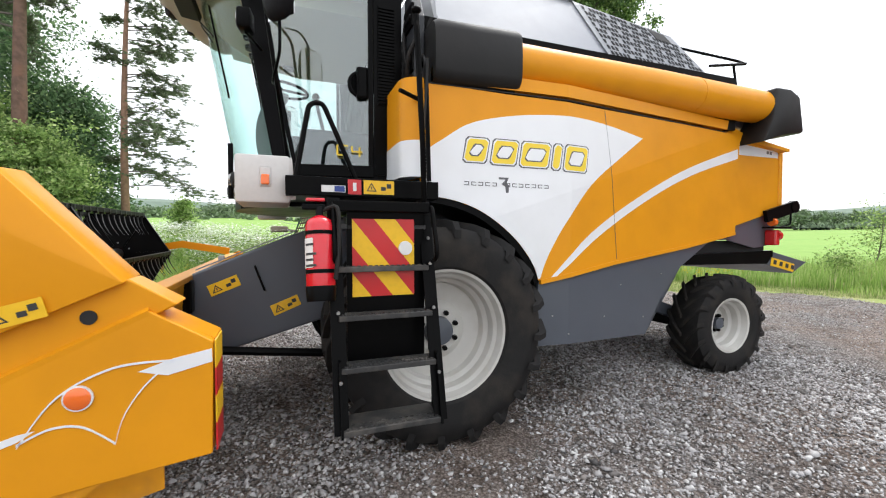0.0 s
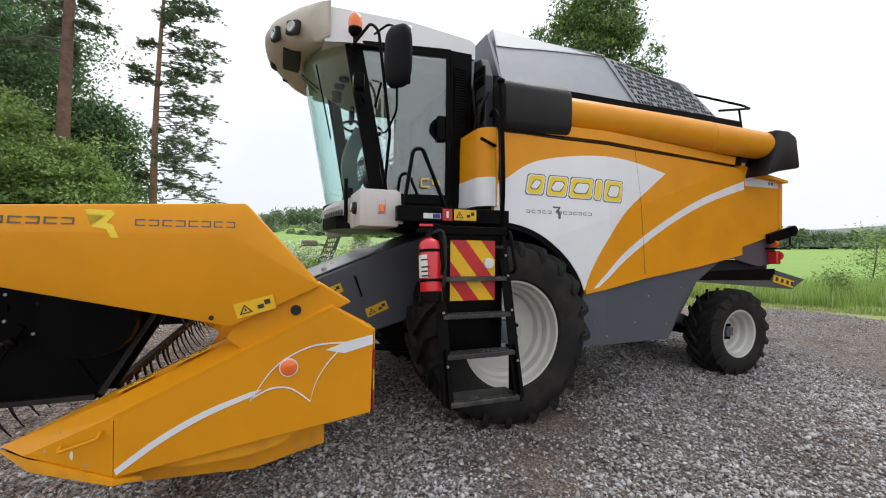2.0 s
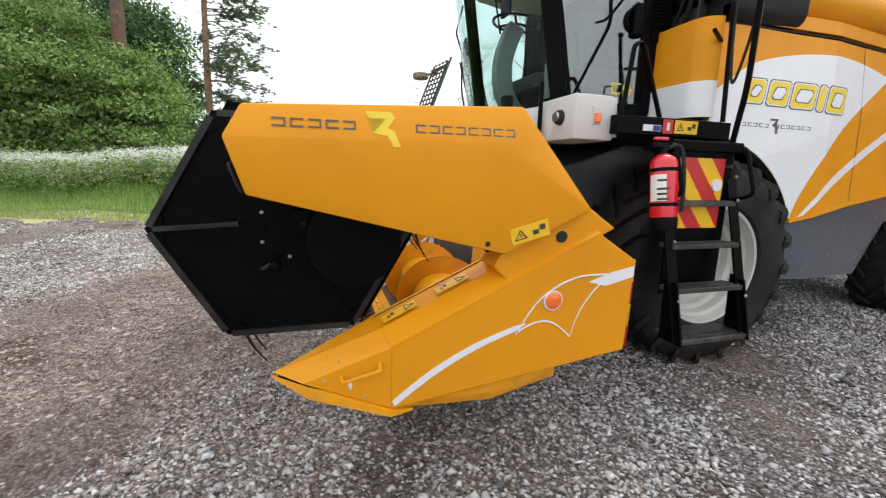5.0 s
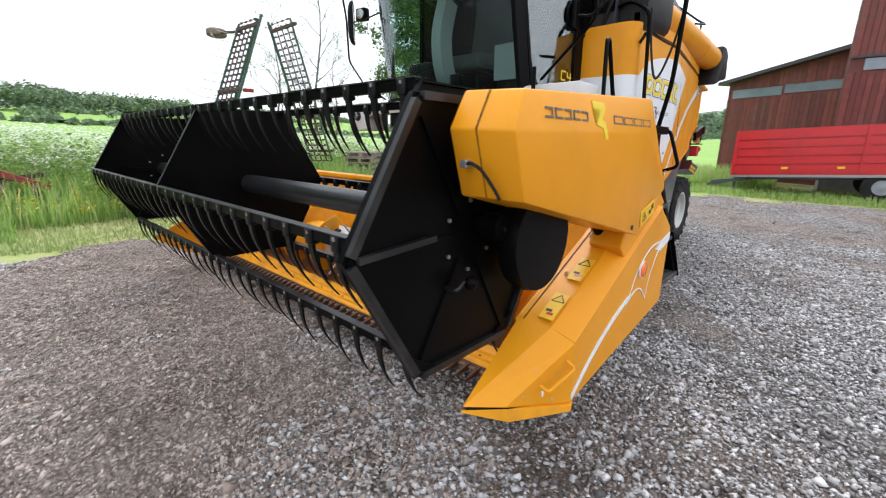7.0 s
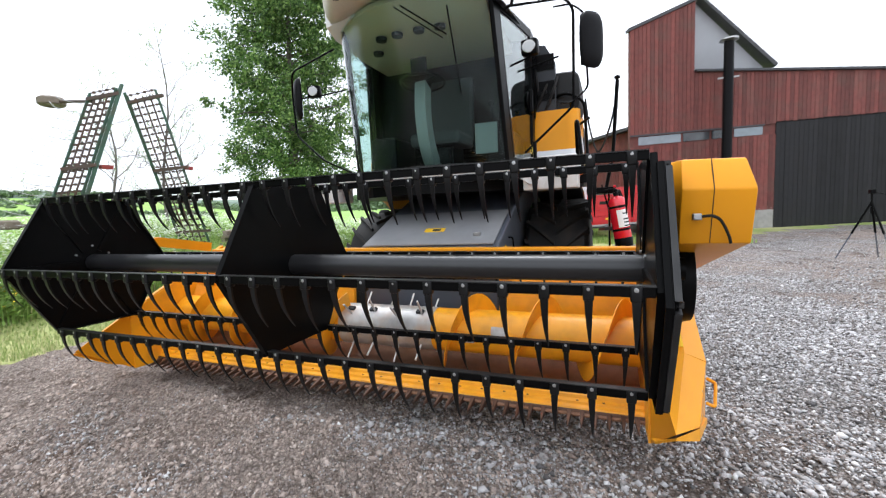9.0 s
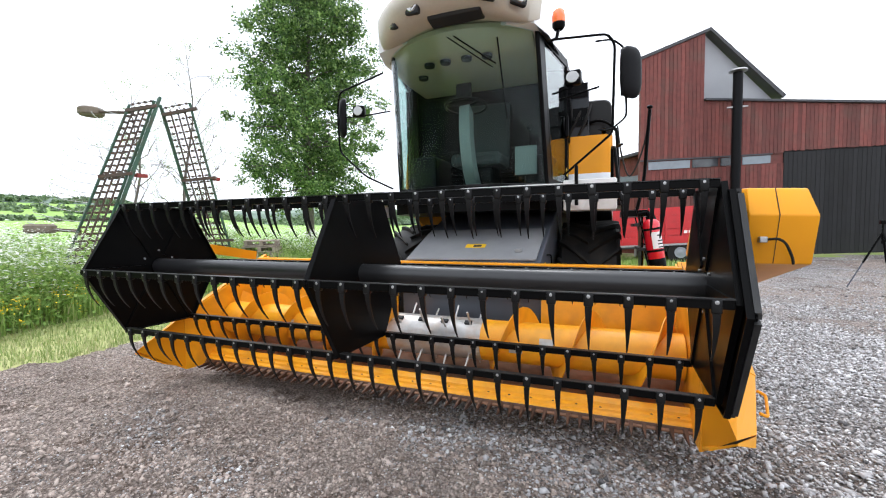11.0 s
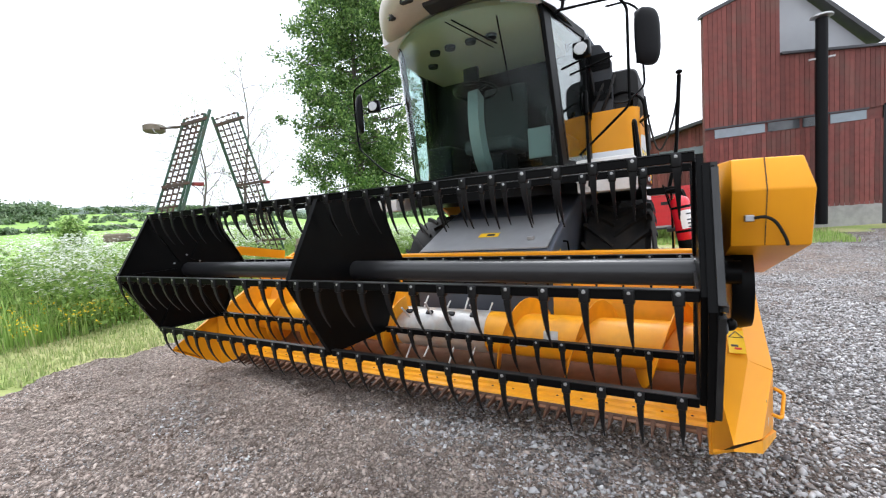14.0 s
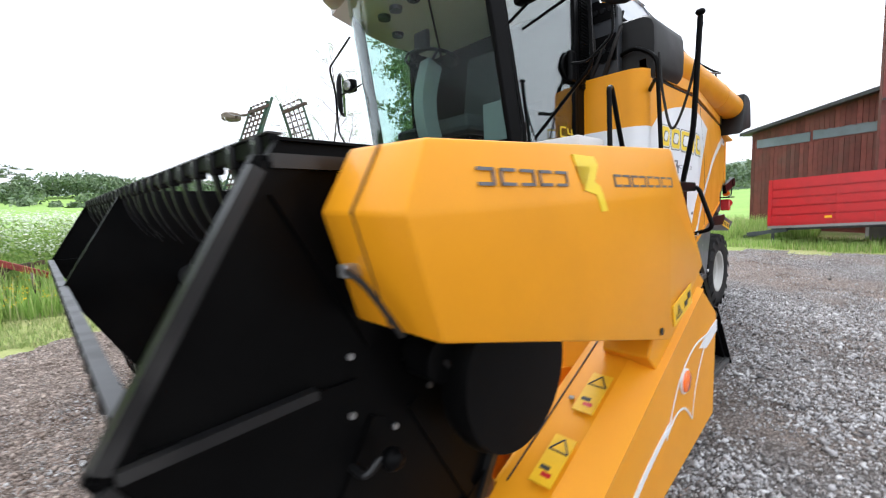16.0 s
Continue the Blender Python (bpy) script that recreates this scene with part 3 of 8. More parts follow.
divider(1, SY, YN, header)
divider(-1, YF + 0.17, YF, header)
part("divider_panel", prism(side, "y", YF + 0.13, YF + 0.172, 0.006), YELLOW, header)
part("drip_plate", prism([(-2.06, 0.405), (-1.90, 0.375), (-1.66, 0.378), (-1.47, 0.41), (-1.33, 0.50), (-1.60, 0.50)], "y", -2.085, -1.90), YELLOW_WORN, header)


# bright stripe and wing mark on the near panel
def flat(x, z):
    return SY


part("stripe", skin(bezier([(-2.175, 0.405), (-1.99, 0.535), (-1.80, 0.635), (-1.60, 0.71)], 6) + [(-1.545, 0.745)] + bezier([(-1.60, 0.737), (-1.82, 0.660), (-2.02, 0.553), (-2.185, 0.432)], 6), flat, 0.004, 0.003), WHITE, header)
for pts in ([(-1.60, 0.69), (-1.48, 0.86), (-1.30, 0.955), (-1.10, 0.965)], [(-1.60, 0.70), (-1.50, 0.745), (-1.40, 0.735), (-1.30, 0.655)], [(-1.30, 0.655), (-1.27, 0.76), (-1.2, 0.87), (-1.10, 0.965)]):
    line = bezier(pts, 7)
    poly = [(x, z + 0.0042) for x, z in line] + [(x, z - 0.0042) for x, z in line[::-1]]
    part("stripe", skin(poly, flat, 0.005, 0.003), WHITE, header)
part("stripe", skin([(-1.22, 0.93), (-1.10, 0.972), (-0.96, 1.0), (-0.958, 0.945), (-1.12, 0.905)], flat, 0.004, 0.003), WHITE, header)
part("reflector", lathe([(0, 0.043), (-0.010, 0.043), (-0.016, 0.035), (-0.018, 0.0)], (-1.413, SY - 0.003, 0.851), n=24), ORANGE_LENS, header, "round orange reflector", 40)
part("reflector_ring", lathe([(0, 0.049), (-0.008, 0.049), (-0.008, 0.043)], (-1.413, SY - 0.002, 0.851), n=24), WHITE, header, smooth=40)
# red and yellow hatched edge at the rear of the divider
for i in range(4):
    z0 = 0.56 + 0.118 * i
    part("hatch", B((-0.951, SY + 0.01, z0), (-0.945, SY + 0.20, z0 + 0.116)), RED if i % 2 == 0 else STRAW, header)

# near drive cover
CY = -2.172
cover = bmesh.new()
pts = {
    "tl": (-2.729, -2.150, 1.660), "tr": (-1.633, -2.145, 1.720), "ml": (-2.793, CY, 1.545), "mr": (-1.712, CY, 1.562), "bl": (-2.727, CY, 1.341),
    "bk": (-1.69, CY, 1.09), "br": (-1.255, CY + 0.02, 1.288), "tl2": (-2.729, -1.935, 1.668), "tr2": (-1.633, -1.935, 1.728), "ml2": (-2.793, -1.93, 1.552),
    "bl2": (-2.727, -1.93, 1.341), "bk2": (-1.69, -1.93, 1.09), "br2": (-1.255, -1.93, 1.30)}
vv = {k: cover.verts.new(p) for k, p in pts.items()}
for f in ("tl tr mr ml", "ml mr bk bl", "mr br bk", "tr br mr", "tl tl2 tr2 tr", "tl ml ml2 tl2", "ml bl bl2 ml2", "bl bk bk2 bl2", "bk br br2 bk2", "tr tr2 br2 br", "tl2 ml2 bl2 bk2 br2 tr2"):
    cover.faces.new([vv[k] for k in f.split()])
bmesh.ops.recalc_face_normals(cover, faces=cover.faces)
bmesh.ops.bevel(cover, geom=cover.edges[:], offset=0.008, segments=2, affect="EDGES", profile=0.5)
part("drive_cover", cover, YELLOW, header, "yellow sheet-metal drive cover", 30)
part("cover_seam", strip([(-2.7935, -2.036, 1.55), (-2.7285, -2.036, 1.345)], 0.0025, 0.004, (1, 0, 0)), DARK, header)
part("cover_seam", strip([(-2.7955, -2.036, 1.548), (-2.7315, -2.036, 1.665)], 0.0025, 0.004, (1, 0, 0)), DARK, header)
part("cover_latch", B((-2.788, -2.00, 1.435), (-2.745, -1.97, 1.46), 0.004), BOLT, header)
part("cover_cable", tube(bezier([(-2.785, -2.0, 1.448), (-2.80, -2.03, 1.450), (-2.79, -2.06, 1.43), (-2.765, -2.09, 1.375), (-2.75, -2.10, 1.345)]), 0.0055), RUBBER, header, smooth=40)
# arm behind the cover and hole
part("cover_arm", prism([(-1.72, 1.02), (-1.65, 1.15), (-1.25, 1.30), (-1.08, 1.19), (-1.22, 1.12), (-1.62, 0.93)], "y", -2.115, -1.95, 0.008), YELLOW, header)
part("bolt", lathe([(0, 0.028), (-0.006, 0.028), (-0.006, 0.016)], (-1.38, -2.117, 1.155), n=16), DARK, header)
part("bolt", lathe([(0, 0.012), (-0.004, 0.012)], (-1.78, CY - 0.001, 1.14), n=12), DARK, header)


# mark on the cover: a row of dark bars and a yellow swoosh
def cover_y(x, z):
    return CY + max(0.0, (z - 1.545)) * 0.17 + 0.001 * (x + 2.75)


def outline_block(x0, x1, z0, z1, stroke, surf, out, gap):
    """A thin hollow block, open at one side: stands for one sign of a name mark."""
    bm = None
    bars = [(x0, x1, z0, z0 + stroke), (x0, x1, z1 - stroke, z1)]
    bars.append((x0, x0 + stroke, z0, z1) if gap else (x1 - stroke, x1, z0, z1))
    for a, b, c, d in bars:
        q = skin([(a, c), (b, c), (b, d), (a, d)], surf, out, 0.002)
        if bm is None:
            bm = q
        else:
            me = bpy.data.meshes.new("stroke")
            q.to_mesh(me)
            bm.from_mesh(me)
            bpy.data.meshes.remove(me)
    return bm


xs = [(-2.63 + 0.062 * i, 0.046) for i in range(5)] + [(-2.105 + 0.055 * i, 0.042) for i in range(8)]
for i, (x, w) in enumerate(xs):
    z = 1.603 + 0.004 * (x + 2.63)
    part("mark_block", outline_block(x, x + w, z - 0.016, z + 0.016, 0.006, cover_y, 0.004, i % 2), LOGO_INK, header)
part("mark_swoosh", skin([(-2.30, 1.66), (-2.20, 1.66), (-2.185, 1.64), (-2.215, 1.60), (-2.19, 1.59), (-2.165, 1.53), (-2.195, 1.53), (-2.215, 1.57), (-2.27, 1.58), (-2.22, 1.635), (-2.29, 1.635)], cover_y, 0.004, 0.003, [((0, 0, 1.555), (0, 0, 1))]), LOGO_YELLOW, header)


def warning(center, w, h, normal_y, parent, tilt=0.0, surf=None, out=0.004):
    """A yellow warning plate with a black triangle and a figureless pictogram bar, on a face that looks to -y."""
    cx, cy, cz = center
    m = Matrix.Translation(center) @ Matrix.Rotation(tilt, 4, "Y")
    bm = B((-w / 2, -out, -h / 2), (w / 2, 0, h / 2))
    bmesh.ops.transform(bm, matrix=m, verts=bm.verts)
    plate = part("warning_label", bm, STRAW, parent, "yellow warning label with black triangle")
    tri = bmesh.new()
    a = [(-w * 0.42, -h * 0.3), (-w * 0.08, -h * 0.3), (-w * 0.25, h * 0.34)]
    b = [(-w * 0.36, -h * 0.23), (-w * 0.14, -h * 0.23), (-w * 0.25, h * 0.2)]
    va, vb = [tri.verts.new((x, -out - 0.001, z)) for x, z in a], [tri.verts.new((x, -out - 0.001, z)) for x, z in b]
    for i in range(3):
        tri.faces.new((va[i], va[(i + 1) % 3], vb[(i + 1) % 3], vb[i]))
    box(tri, (-w * 0.27, -out - 0.002, -h * 0.15), (-w * 0.23, -out - 0.001, h * 0.05))
    bmesh.ops.transform(tri, matrix=m, verts=tri.verts)
    part("pictogram", tri, LABEL_INK, plate)
    p2 = bmesh.new()
    box(p2, (w * 0.06, -out - 0.002, -h * 0.22), (w * 0.22, -out - 0.001, h * 0.05))
    box(p2, (w * 0.25, -out - 0.002, -h * 0.05), (w * 0.40, -out - 0.001, h * 0.28))
    bmesh.ops.transform(p2, matrix=m, verts=p2.verts)
    part("pictogram", p2, LABEL_INK, plate)
    return plate


warning((-1.58, CY, 1.19), 0.19, 0.075, -1, header, radians(-15))
# labels on the ledge
for x in (-2.13, -1.88):
    m = Matrix.Translation((x, -1.998, 0.7475 + 0.4805 * (x + 2.235))) @ Matrix.Rotation(radians(-25.7), 4, "Y")
    part("warning_label", B((-0.085, -0.034, 0), (0.085, 0.036, 0.004), m=m), STRAW, header, "yellow warning label")
    for a in range(3):
        p, q = radians(90 + 120 * a), radians(210 + 120 * a)
        part("pictogram", strip([m @ Vector((0.045 + 0.03 * math.sin(p), 0.035 * math.cos(p), 0.0045)), m @ Vector((0.045 + 0.03 * math.sin(q), 0.035 * math.cos(q), 0.0045))], 0.005, 0.002), LABEL_INK, header)
    part("pictogram", B((-0.06, -0.018, 0.003), (-0.045, 0.012, 0.0045), m=m), RED, header)
    part("pictogram", B((-0.04, -0.005, 0.003), (-0.025, 0.025, 0.0045), m=m), LABEL_INK, header)
# seam, slots and bolts along the ledge
part("ledge_seam", strip([(-2.235, -1.905, 0.746), (-1.25, -1.905, 1.219)], 0.004, 0.003), DARK, header)
for x in (-1.62, -1.50):
    part("ledge_slot", B((-0.022, -0.008, 0), (0.022, 0.008, 0.002), m=Matrix.Translation((x, -1.925, 0.745 + 0.4805 * (x + 2.235))) @ Matrix.Rotation(radians(-25.7), 4, "Y")), DARK, header)
for x in (-1.92, -1.66, -1.55, -1.42):
    part("bolt", lathe([(0, 0.010), (0.006, 0.009), (0.007, 0)], (x, -1.94, 0.747 + 0.4805 * (x + 2.235)), "z", 8), BOLT, header)
# hydraulic drive at the near reel end
part("drive_wheel", lathe([(-0.06, 0.02), (-0.06, 0.20), (-0.02, 0.21), (0.02, 0.20), (0.02, 0.02)], (-2.33, -1.97, 1.14), n=36), BLACK, header, smooth=35)
part("reel_arm", strip([(-1.35, -1.945, 1.22), (-1.9, -1.945, 1.30), (RX, -1.945, RZ)], 0.09, 0.03, (0, 1, 0)), BLACK, header)
part("reel_arm", strip([(-1.35, YF + 0.05, 1.22), (-1.9, YF + 0.05, 1.32), (RX, YF + 0.05, RZ)], 0.09, 0.04, (0, 1, 0)), YELLOW, header)
part("ram", tube([(-1.55, -1.98, 0.98), (-1.78, -1.98, 1.16)], 0.028), BLACK, header, smooth=40)
part("motor", lathe([(-0.08, 0.05), (0.0, 0.05), (0.0, 0.03), (0.05, 0.03)], (RX, -1.90, RZ), n=16), BLACK, header, smooth=35)
part("bearing_knob", sphere((-2.66, -1.93, 1.02), 0.026), BLACK, header, smooth=60)
part("hose", tube(bezier([(RX, -1.97, RZ), (-2.3, -1.99, 1.05), (-2.15, -1.97, 1.2), (-1.7, -1.98, 1.2)]), 0.012), RUBBER, header, smooth=40)
place_under(header)


# ---- combine harvester ----
combine = thing("combine_harvester", (1.5, -0.12, 0.0), "yellow and white combine harvester with black ladder, on gravel", "combine harvester")
MID = -0.12


def side_y(x, z):
    """The near side of the body: upright below its crease, leaning in above it, narrower to the rear."""
    crease = 1.60 + 0.32 * (x - 0.75)
    return -1.43 + 0.15 * max(0.0, x - 1.4) + 0.07 * max(0.0, z - crease)


def far_y(x, z):
    return 2 * MID - side_y(x, z)


CUTS = [((1.4, 0, 0), (1, 0, 0)), ((0.75, 0, 1.6), (-0.32, 0, 1.0)), ((2.5, 0, 0), (1, 0, 0))]
arch = bezier([(1.11, 1.13), (1.05, 1.27), (0.89, 1.46), (0.65, 1.63), (0.43, 1.71), (0.20, 1.74)], 6)
panel = [(0.20, 2.515), (0.9, 2.50), (1.8, 2.50), (3.56, 2.52), (3.82, 2.48), (3.76, 1.50), (2.9, 1.37), (1.9, 1.25)] + arch
part("side_panel", skin(panel, side_y, 0.0, 0.04, CUTS), YELLOW, combine)
part("side_panel", skin(panel, lambda x, z: far_y(x, z) - 0.04, 0.0, 0.04, CUTS), YELLOW, combine)
# front corner of the body, rounded towards the cab
corner = [(0.20, -1.43)] + [(0.20 - 0.13 * math.sin(radians(a)), -1.30 - 0.13 * math.cos(radians(a))) for a in range(0, 91, 15)] + [(0.07, -0.94), (0.16, -0.94), (0.24, -1.39)]
part("front_corner", prism(corner, "z", 1.86, 2.515), YELLOW, combine, smooth=35)
part("front_band", prism([(0.20, -1.434)] + [(0.196 - 0.13 * math.sin(radians(a)), -1.30 - 0.134 * math.cos(radians(a))) for a in range(0, 91, 15)] + [(0.066, -0.94), (0.10, -0.94), (0.20, -1.40)], "z", 1.858, 2.10), WHITE, combine, smooth=35)
# long trim over the panels, under the tube
part("top_trim", skin([(0.30, 2.53), (3.56, 2.545), (3.60, 2.64), (1.0, 2.63), (0.30, 2.63)], side_y, 0.012, 0.05, CUTS), YELLOW, combine)
part("groove", skin([(0.25, 2.508), (3.56, 2.514), (3.56, 2.521), (0.25, 2.516)], side_y, 0.004, 0.01, CUTS), DARK, combine)
white = bezier([(0.20, 2.02), (0.36, 2.13), (0.60, 2.27), (1.02, 2.36), (1.47, 2.39), (1.84, 2.37), (2.26, 2.31)], 5) + bezier([(1.96, 2.11), (1.62, 1.87), (1.35, 1.56), (1.19, 1.31), (1.12, 1.14)], 5) + arch[1:]
part("white_field", skin(white, side_y, 0.004, 0.003, CUTS), WHITE, combine)
stripe = bezier([(3.78, 2.37), (2.92, 2.105), (2.22, 1.81), (1.61, 1.48), (1.22, 1.15)], 6) + bezier([(1.27, 1.155), (1.69, 1.45), (2.31, 1.775), (2.97, 2.04), (3.78, 2.27)], 6)
part("stripe", skin(stripe, side_y, 0.004, 0.003, CUTS), WHITE, combine)
part("seam", skin([(1.80, 2.49), (1.803, 2.49), (1.925, 1.27), (1.922, 1.27)], side_y, 0.0048, 0.003, CUTS), GREY, combine)
part("edge_trim", skin([(1.13, 1.135), (1.9, 1.255), (2.9, 1.375), (3.76, 1.505), (3.76, 1.475), (2.9, 1.345), (1.9, 1.225), (1.13, 1.10)], side_y, 0.006, 0.03, CUTS), YELLOW, combine)
arch_in = arch + [(x - 0.03, z - 0.04) for x, z in arch[::-1]]
part("arch_lining", skin(arch_in, side_y, -0.005, 0.5, CUTS), BLACK, combine)

# product mark: plain outlined blocks and small bars
for i, (x, w) in enumerate(((0.50, 0.19), (0.71, 0.22), (0.945, 0.26), (1.22, 0.09), (1.325, 0.245))):
    z0, z1 = 1.975 - 0.006 * i, 2.165 + 0.001 * i
    lean = 0.03
    for grow, mat, out in ((0.0, LOGO_INK, 0.006), (0.008, WHITE, 0.0075), (0.016, LOGO_YELLOW, 0.009), (0.05, LOGO_INK, 0.0105), (0.058, WHITE, 0.012)):
        if 2 * grow > min(w, 0.19) - 0.012:
            continue
        poly = [(x + grow, z0 + grow + 0.02), (x + grow + 0.02, z0 + grow), (x + w - grow - 0.02, z0 + grow), (x + w - grow, z0 + grow + 0.02),
                (x + w - grow + lean, z1 - grow - 0.02), (x + w - grow + lean - 0.02, z1 - grow), (x + grow + lean + 0.02, z1 - grow), (x + grow + lean, z1 - grow - 0.02)]
        part("mark_block", skin(poly, side_y, out, 0.002, CUTS), mat, combine)
for i in range(13):
    if i == 5:
        continue
    x = 0.51 + 0.054 * i
    part("mark_block", outline_block(x, x + 0.036, 1.818, 1.845, 0.005, side_y, 0.006, i % 2), LOGO_INK, combine)
part("mark_swoosh", skin([(0.78, 1.885), (0.86, 1.885), (0.83, 1.85), (0.86, 1.83), (0.855, 1.775), (0.835, 1.775), (0.83, 1.82), (0.80, 1.835), (0.835, 1.87), (0.78, 1.87)], side_y, 0.006, 0.002, CUTS), LOGO_INK, combine)

# rear hood
hood = [(3.62, 2.62), (4.11, 2.52), (4.60, 2.47), (4.72, 2.40), (4.73, 1.80), (4.60, 1.74), (3.74, 1.56), (3.80, 2.46)]


def hood_y(x, z):
    return side_y(x, z) + 0.02


part("rear_hood", skin(hood, hood_y, 0.0, 0.03, CUTS), YELLOW, combine)
part("rear_hood", skin(hood, lambda x, z: 2 * MID - hood_y(x, z) - 0.03, 0.0, 0.03, CUTS), YELLOW, combine)
part("hood_stripe", skin([(3.80, 2.44), (4.68, 2.435), (4.69, 2.36), (3.80, 2.32)], hood_y, 0.004, 0.003, CUTS), WHITE, combine)
part("hood_end", prism([(-0.93, 1.78), (0.69, 1.78), (0.69, 2.45), (-0.93, 2.45)], "x", 4.70, 4.78, 0.03), YELLOW, combine)
part("hood_top", prism([(3.56, 2.52), (3.62, 2.63), (4.11, 2.53), (4.72, 2.45), (4.72, 2.42), (4.1, 2.48)], "y", -1.02, 0.78), YELLOW, combine)
for i in range(2):
    x = 4.42 + 0.07 * i
    part("mark_bar", skin([(x, 2.385), (x + 0.05, 2.385), (x + 0.05, 2.42), (x, 2.42)], hood_y, 0.006, 0.002, CUTS), LOGO_INK, combine)

# core of the body: dark box behind the panels
part("body_core", prism([(0.30, 1.0), (0.30, 2.5), (3.9, 2.5), (4.6, 2.4), (4.6, 1.85), (3.2, 1.45), (2.7, 0.9), (2.2, 0.72), (1.0, 0.72)], "y", -0.84, 0.60), GREY, combine)
skirt = [(1.09, 0.63), (2.33, 0.59), (2.53, 0.88), (2.84, 1.17), (3.30, 1.40), (2.9, 1.36), (1.9, 1.24), (1.125, 1.13)]
for surf in (lambda x, z: side_y(x, z) + 0.02, lambda x, z: far_y(x, z) - 0.05):
    part("grey_skirt", skin(skirt, surf, 0.0, 0.03, CUTS), GREY, combine, "grey painted steel skirt")
for x, z in ((1.25, 0.85), (1.8, 0.80), (2.3, 0.75), (2.0, 1.05), (1.4, 0.70), (2.55, 1.12)):
    part("bolt", lathe([(0, 0.008), (-0.006, 0.006)], (x, side_y(x, z) + 0.02, z), n=8), BOLT, combine)
# tail: grey side, chute and spreader
tail = [(3.35, 1.42), (3.74, 1.60), (4.68, 1.84), (4.72, 1.62), (4.60, 1.36), (4.25, 1.33), (3.7, 1.42)]
for surf in (lambda x, z: hood_y(x, z) + 0.03, lambda x, z: 2 * MID - hood_y(x, z) - 0.05):
    part("tail_side", skin(tail, surf, 0.0, 0.02, CUTS), GREY, combine)
part("tail_bar", prism([(2.95, 1.17), (4.45, 1.15), (4.55, 1.24), (4.55, 1.30), (2.95, 1.26)], "y", -0.97, -0.90), BLACK, combine)
# dark fill under the tail, with underbody shade put into its colour
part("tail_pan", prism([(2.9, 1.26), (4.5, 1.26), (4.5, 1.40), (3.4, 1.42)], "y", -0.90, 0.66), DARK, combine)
part("spreader_chute", prism([(4.42, 1.26), (4.52, 1.30), (5.22, 1.15), (4.95, 1.02), (4.40, 1.16)], "y", -0.94, 0.70, 0.006), GREY, combine)
part("spreader_label", B((4.56, -0.946, 1.075), (4.98, -0.941, 1.17), m=Matrix.Translation((4.8, 0, 1.125)) @ Matrix.Rotation(radians(12), 4, "Y") @ Matrix.Translation((-4.8, 0, -1.125))), STRAW, combine, "yellow warning strip")
for x0 in (4.60, 4.71, 4.82, 4.92):
    part("pictogram", B((x0, -0.950, 1.10), (x0 + 0.05, -0.947, 1.15), m=Matrix.Translation((4.8, 0, 1.125)) @ Matrix.Rotation(radians(12), 4, "Y") @ Matrix.Translation((-4.8, 0, -1.125))), LABEL_INK, combine)
part("tail_light", B((4.46, -1.05, 1.36), (4.54, -0.93, 1.53), 0.015), RED_LENS, combine, "red rear lamp")
part("tail_light", lathe([(0, 0.055), (0.05, 0.055), (0.07, 0.03), (0.07, 0)], (4.50, -1.02, 1.47), "x", 20), RED_LENS, combine, "round red rear lamp", 40)
part("tail_light", lathe([(0, 0.045), (0.05, 0.045), (0.06, 0.03), (0.06, 0)], (4.46, -1.0, 1.62), "x", 20), ORANGE_LENS, combine, "orange rear indicator", 40)
part("lamp_bracket", B((4.42, -1.06, 1.55), (4.72, -0.9, 1.57), 0.005), BLACK, combine)
part("rear_arm", strip([(4.36, -1.0, 1.68), (4.60, -1.0, 1.74), (4.84, -1.0, 1.80)], 0.13, 0.04, (0, 1, 0)), BLACK, combine, "black perforated steel arm")
part("rear_work_lamp", lathe([(-0.03, 0.07), (0.03, 0.07), (0.04, 0.05), (0.04, 0)], (4.84, -1.0, 1.80), "y", 20), BLACK, combine, "black round work lamp", 40)
part("arm_bracket", tube(bend([(4.80, -1.0, 1.74), (4.80, -1.0, 1.60), (4.64, -1.0, 1.57)], 0.03), 0.010), BLACK, combine, smooth=40)
part("rear_axle", B((3.55, -0.75, 0.42), (3.72, 0.55, 0.60), 0.02), BLACK, combine)
part("axle_link", strip([(2.4, -0.62, 0.95), (3.6, -0.62, 0.55)], 0.12, 0.12, (0, 1, 0)), GREY, combine)
part("front_axle", B((0.24, -1.0, 0.62), (0.50, 0.78, 0.92), 0.03), BLACK, combine)
part("chassis_beam", B((0.4, -0.85, 0.9), (2.4, 0.61, 1.1)), BLACK, combine)


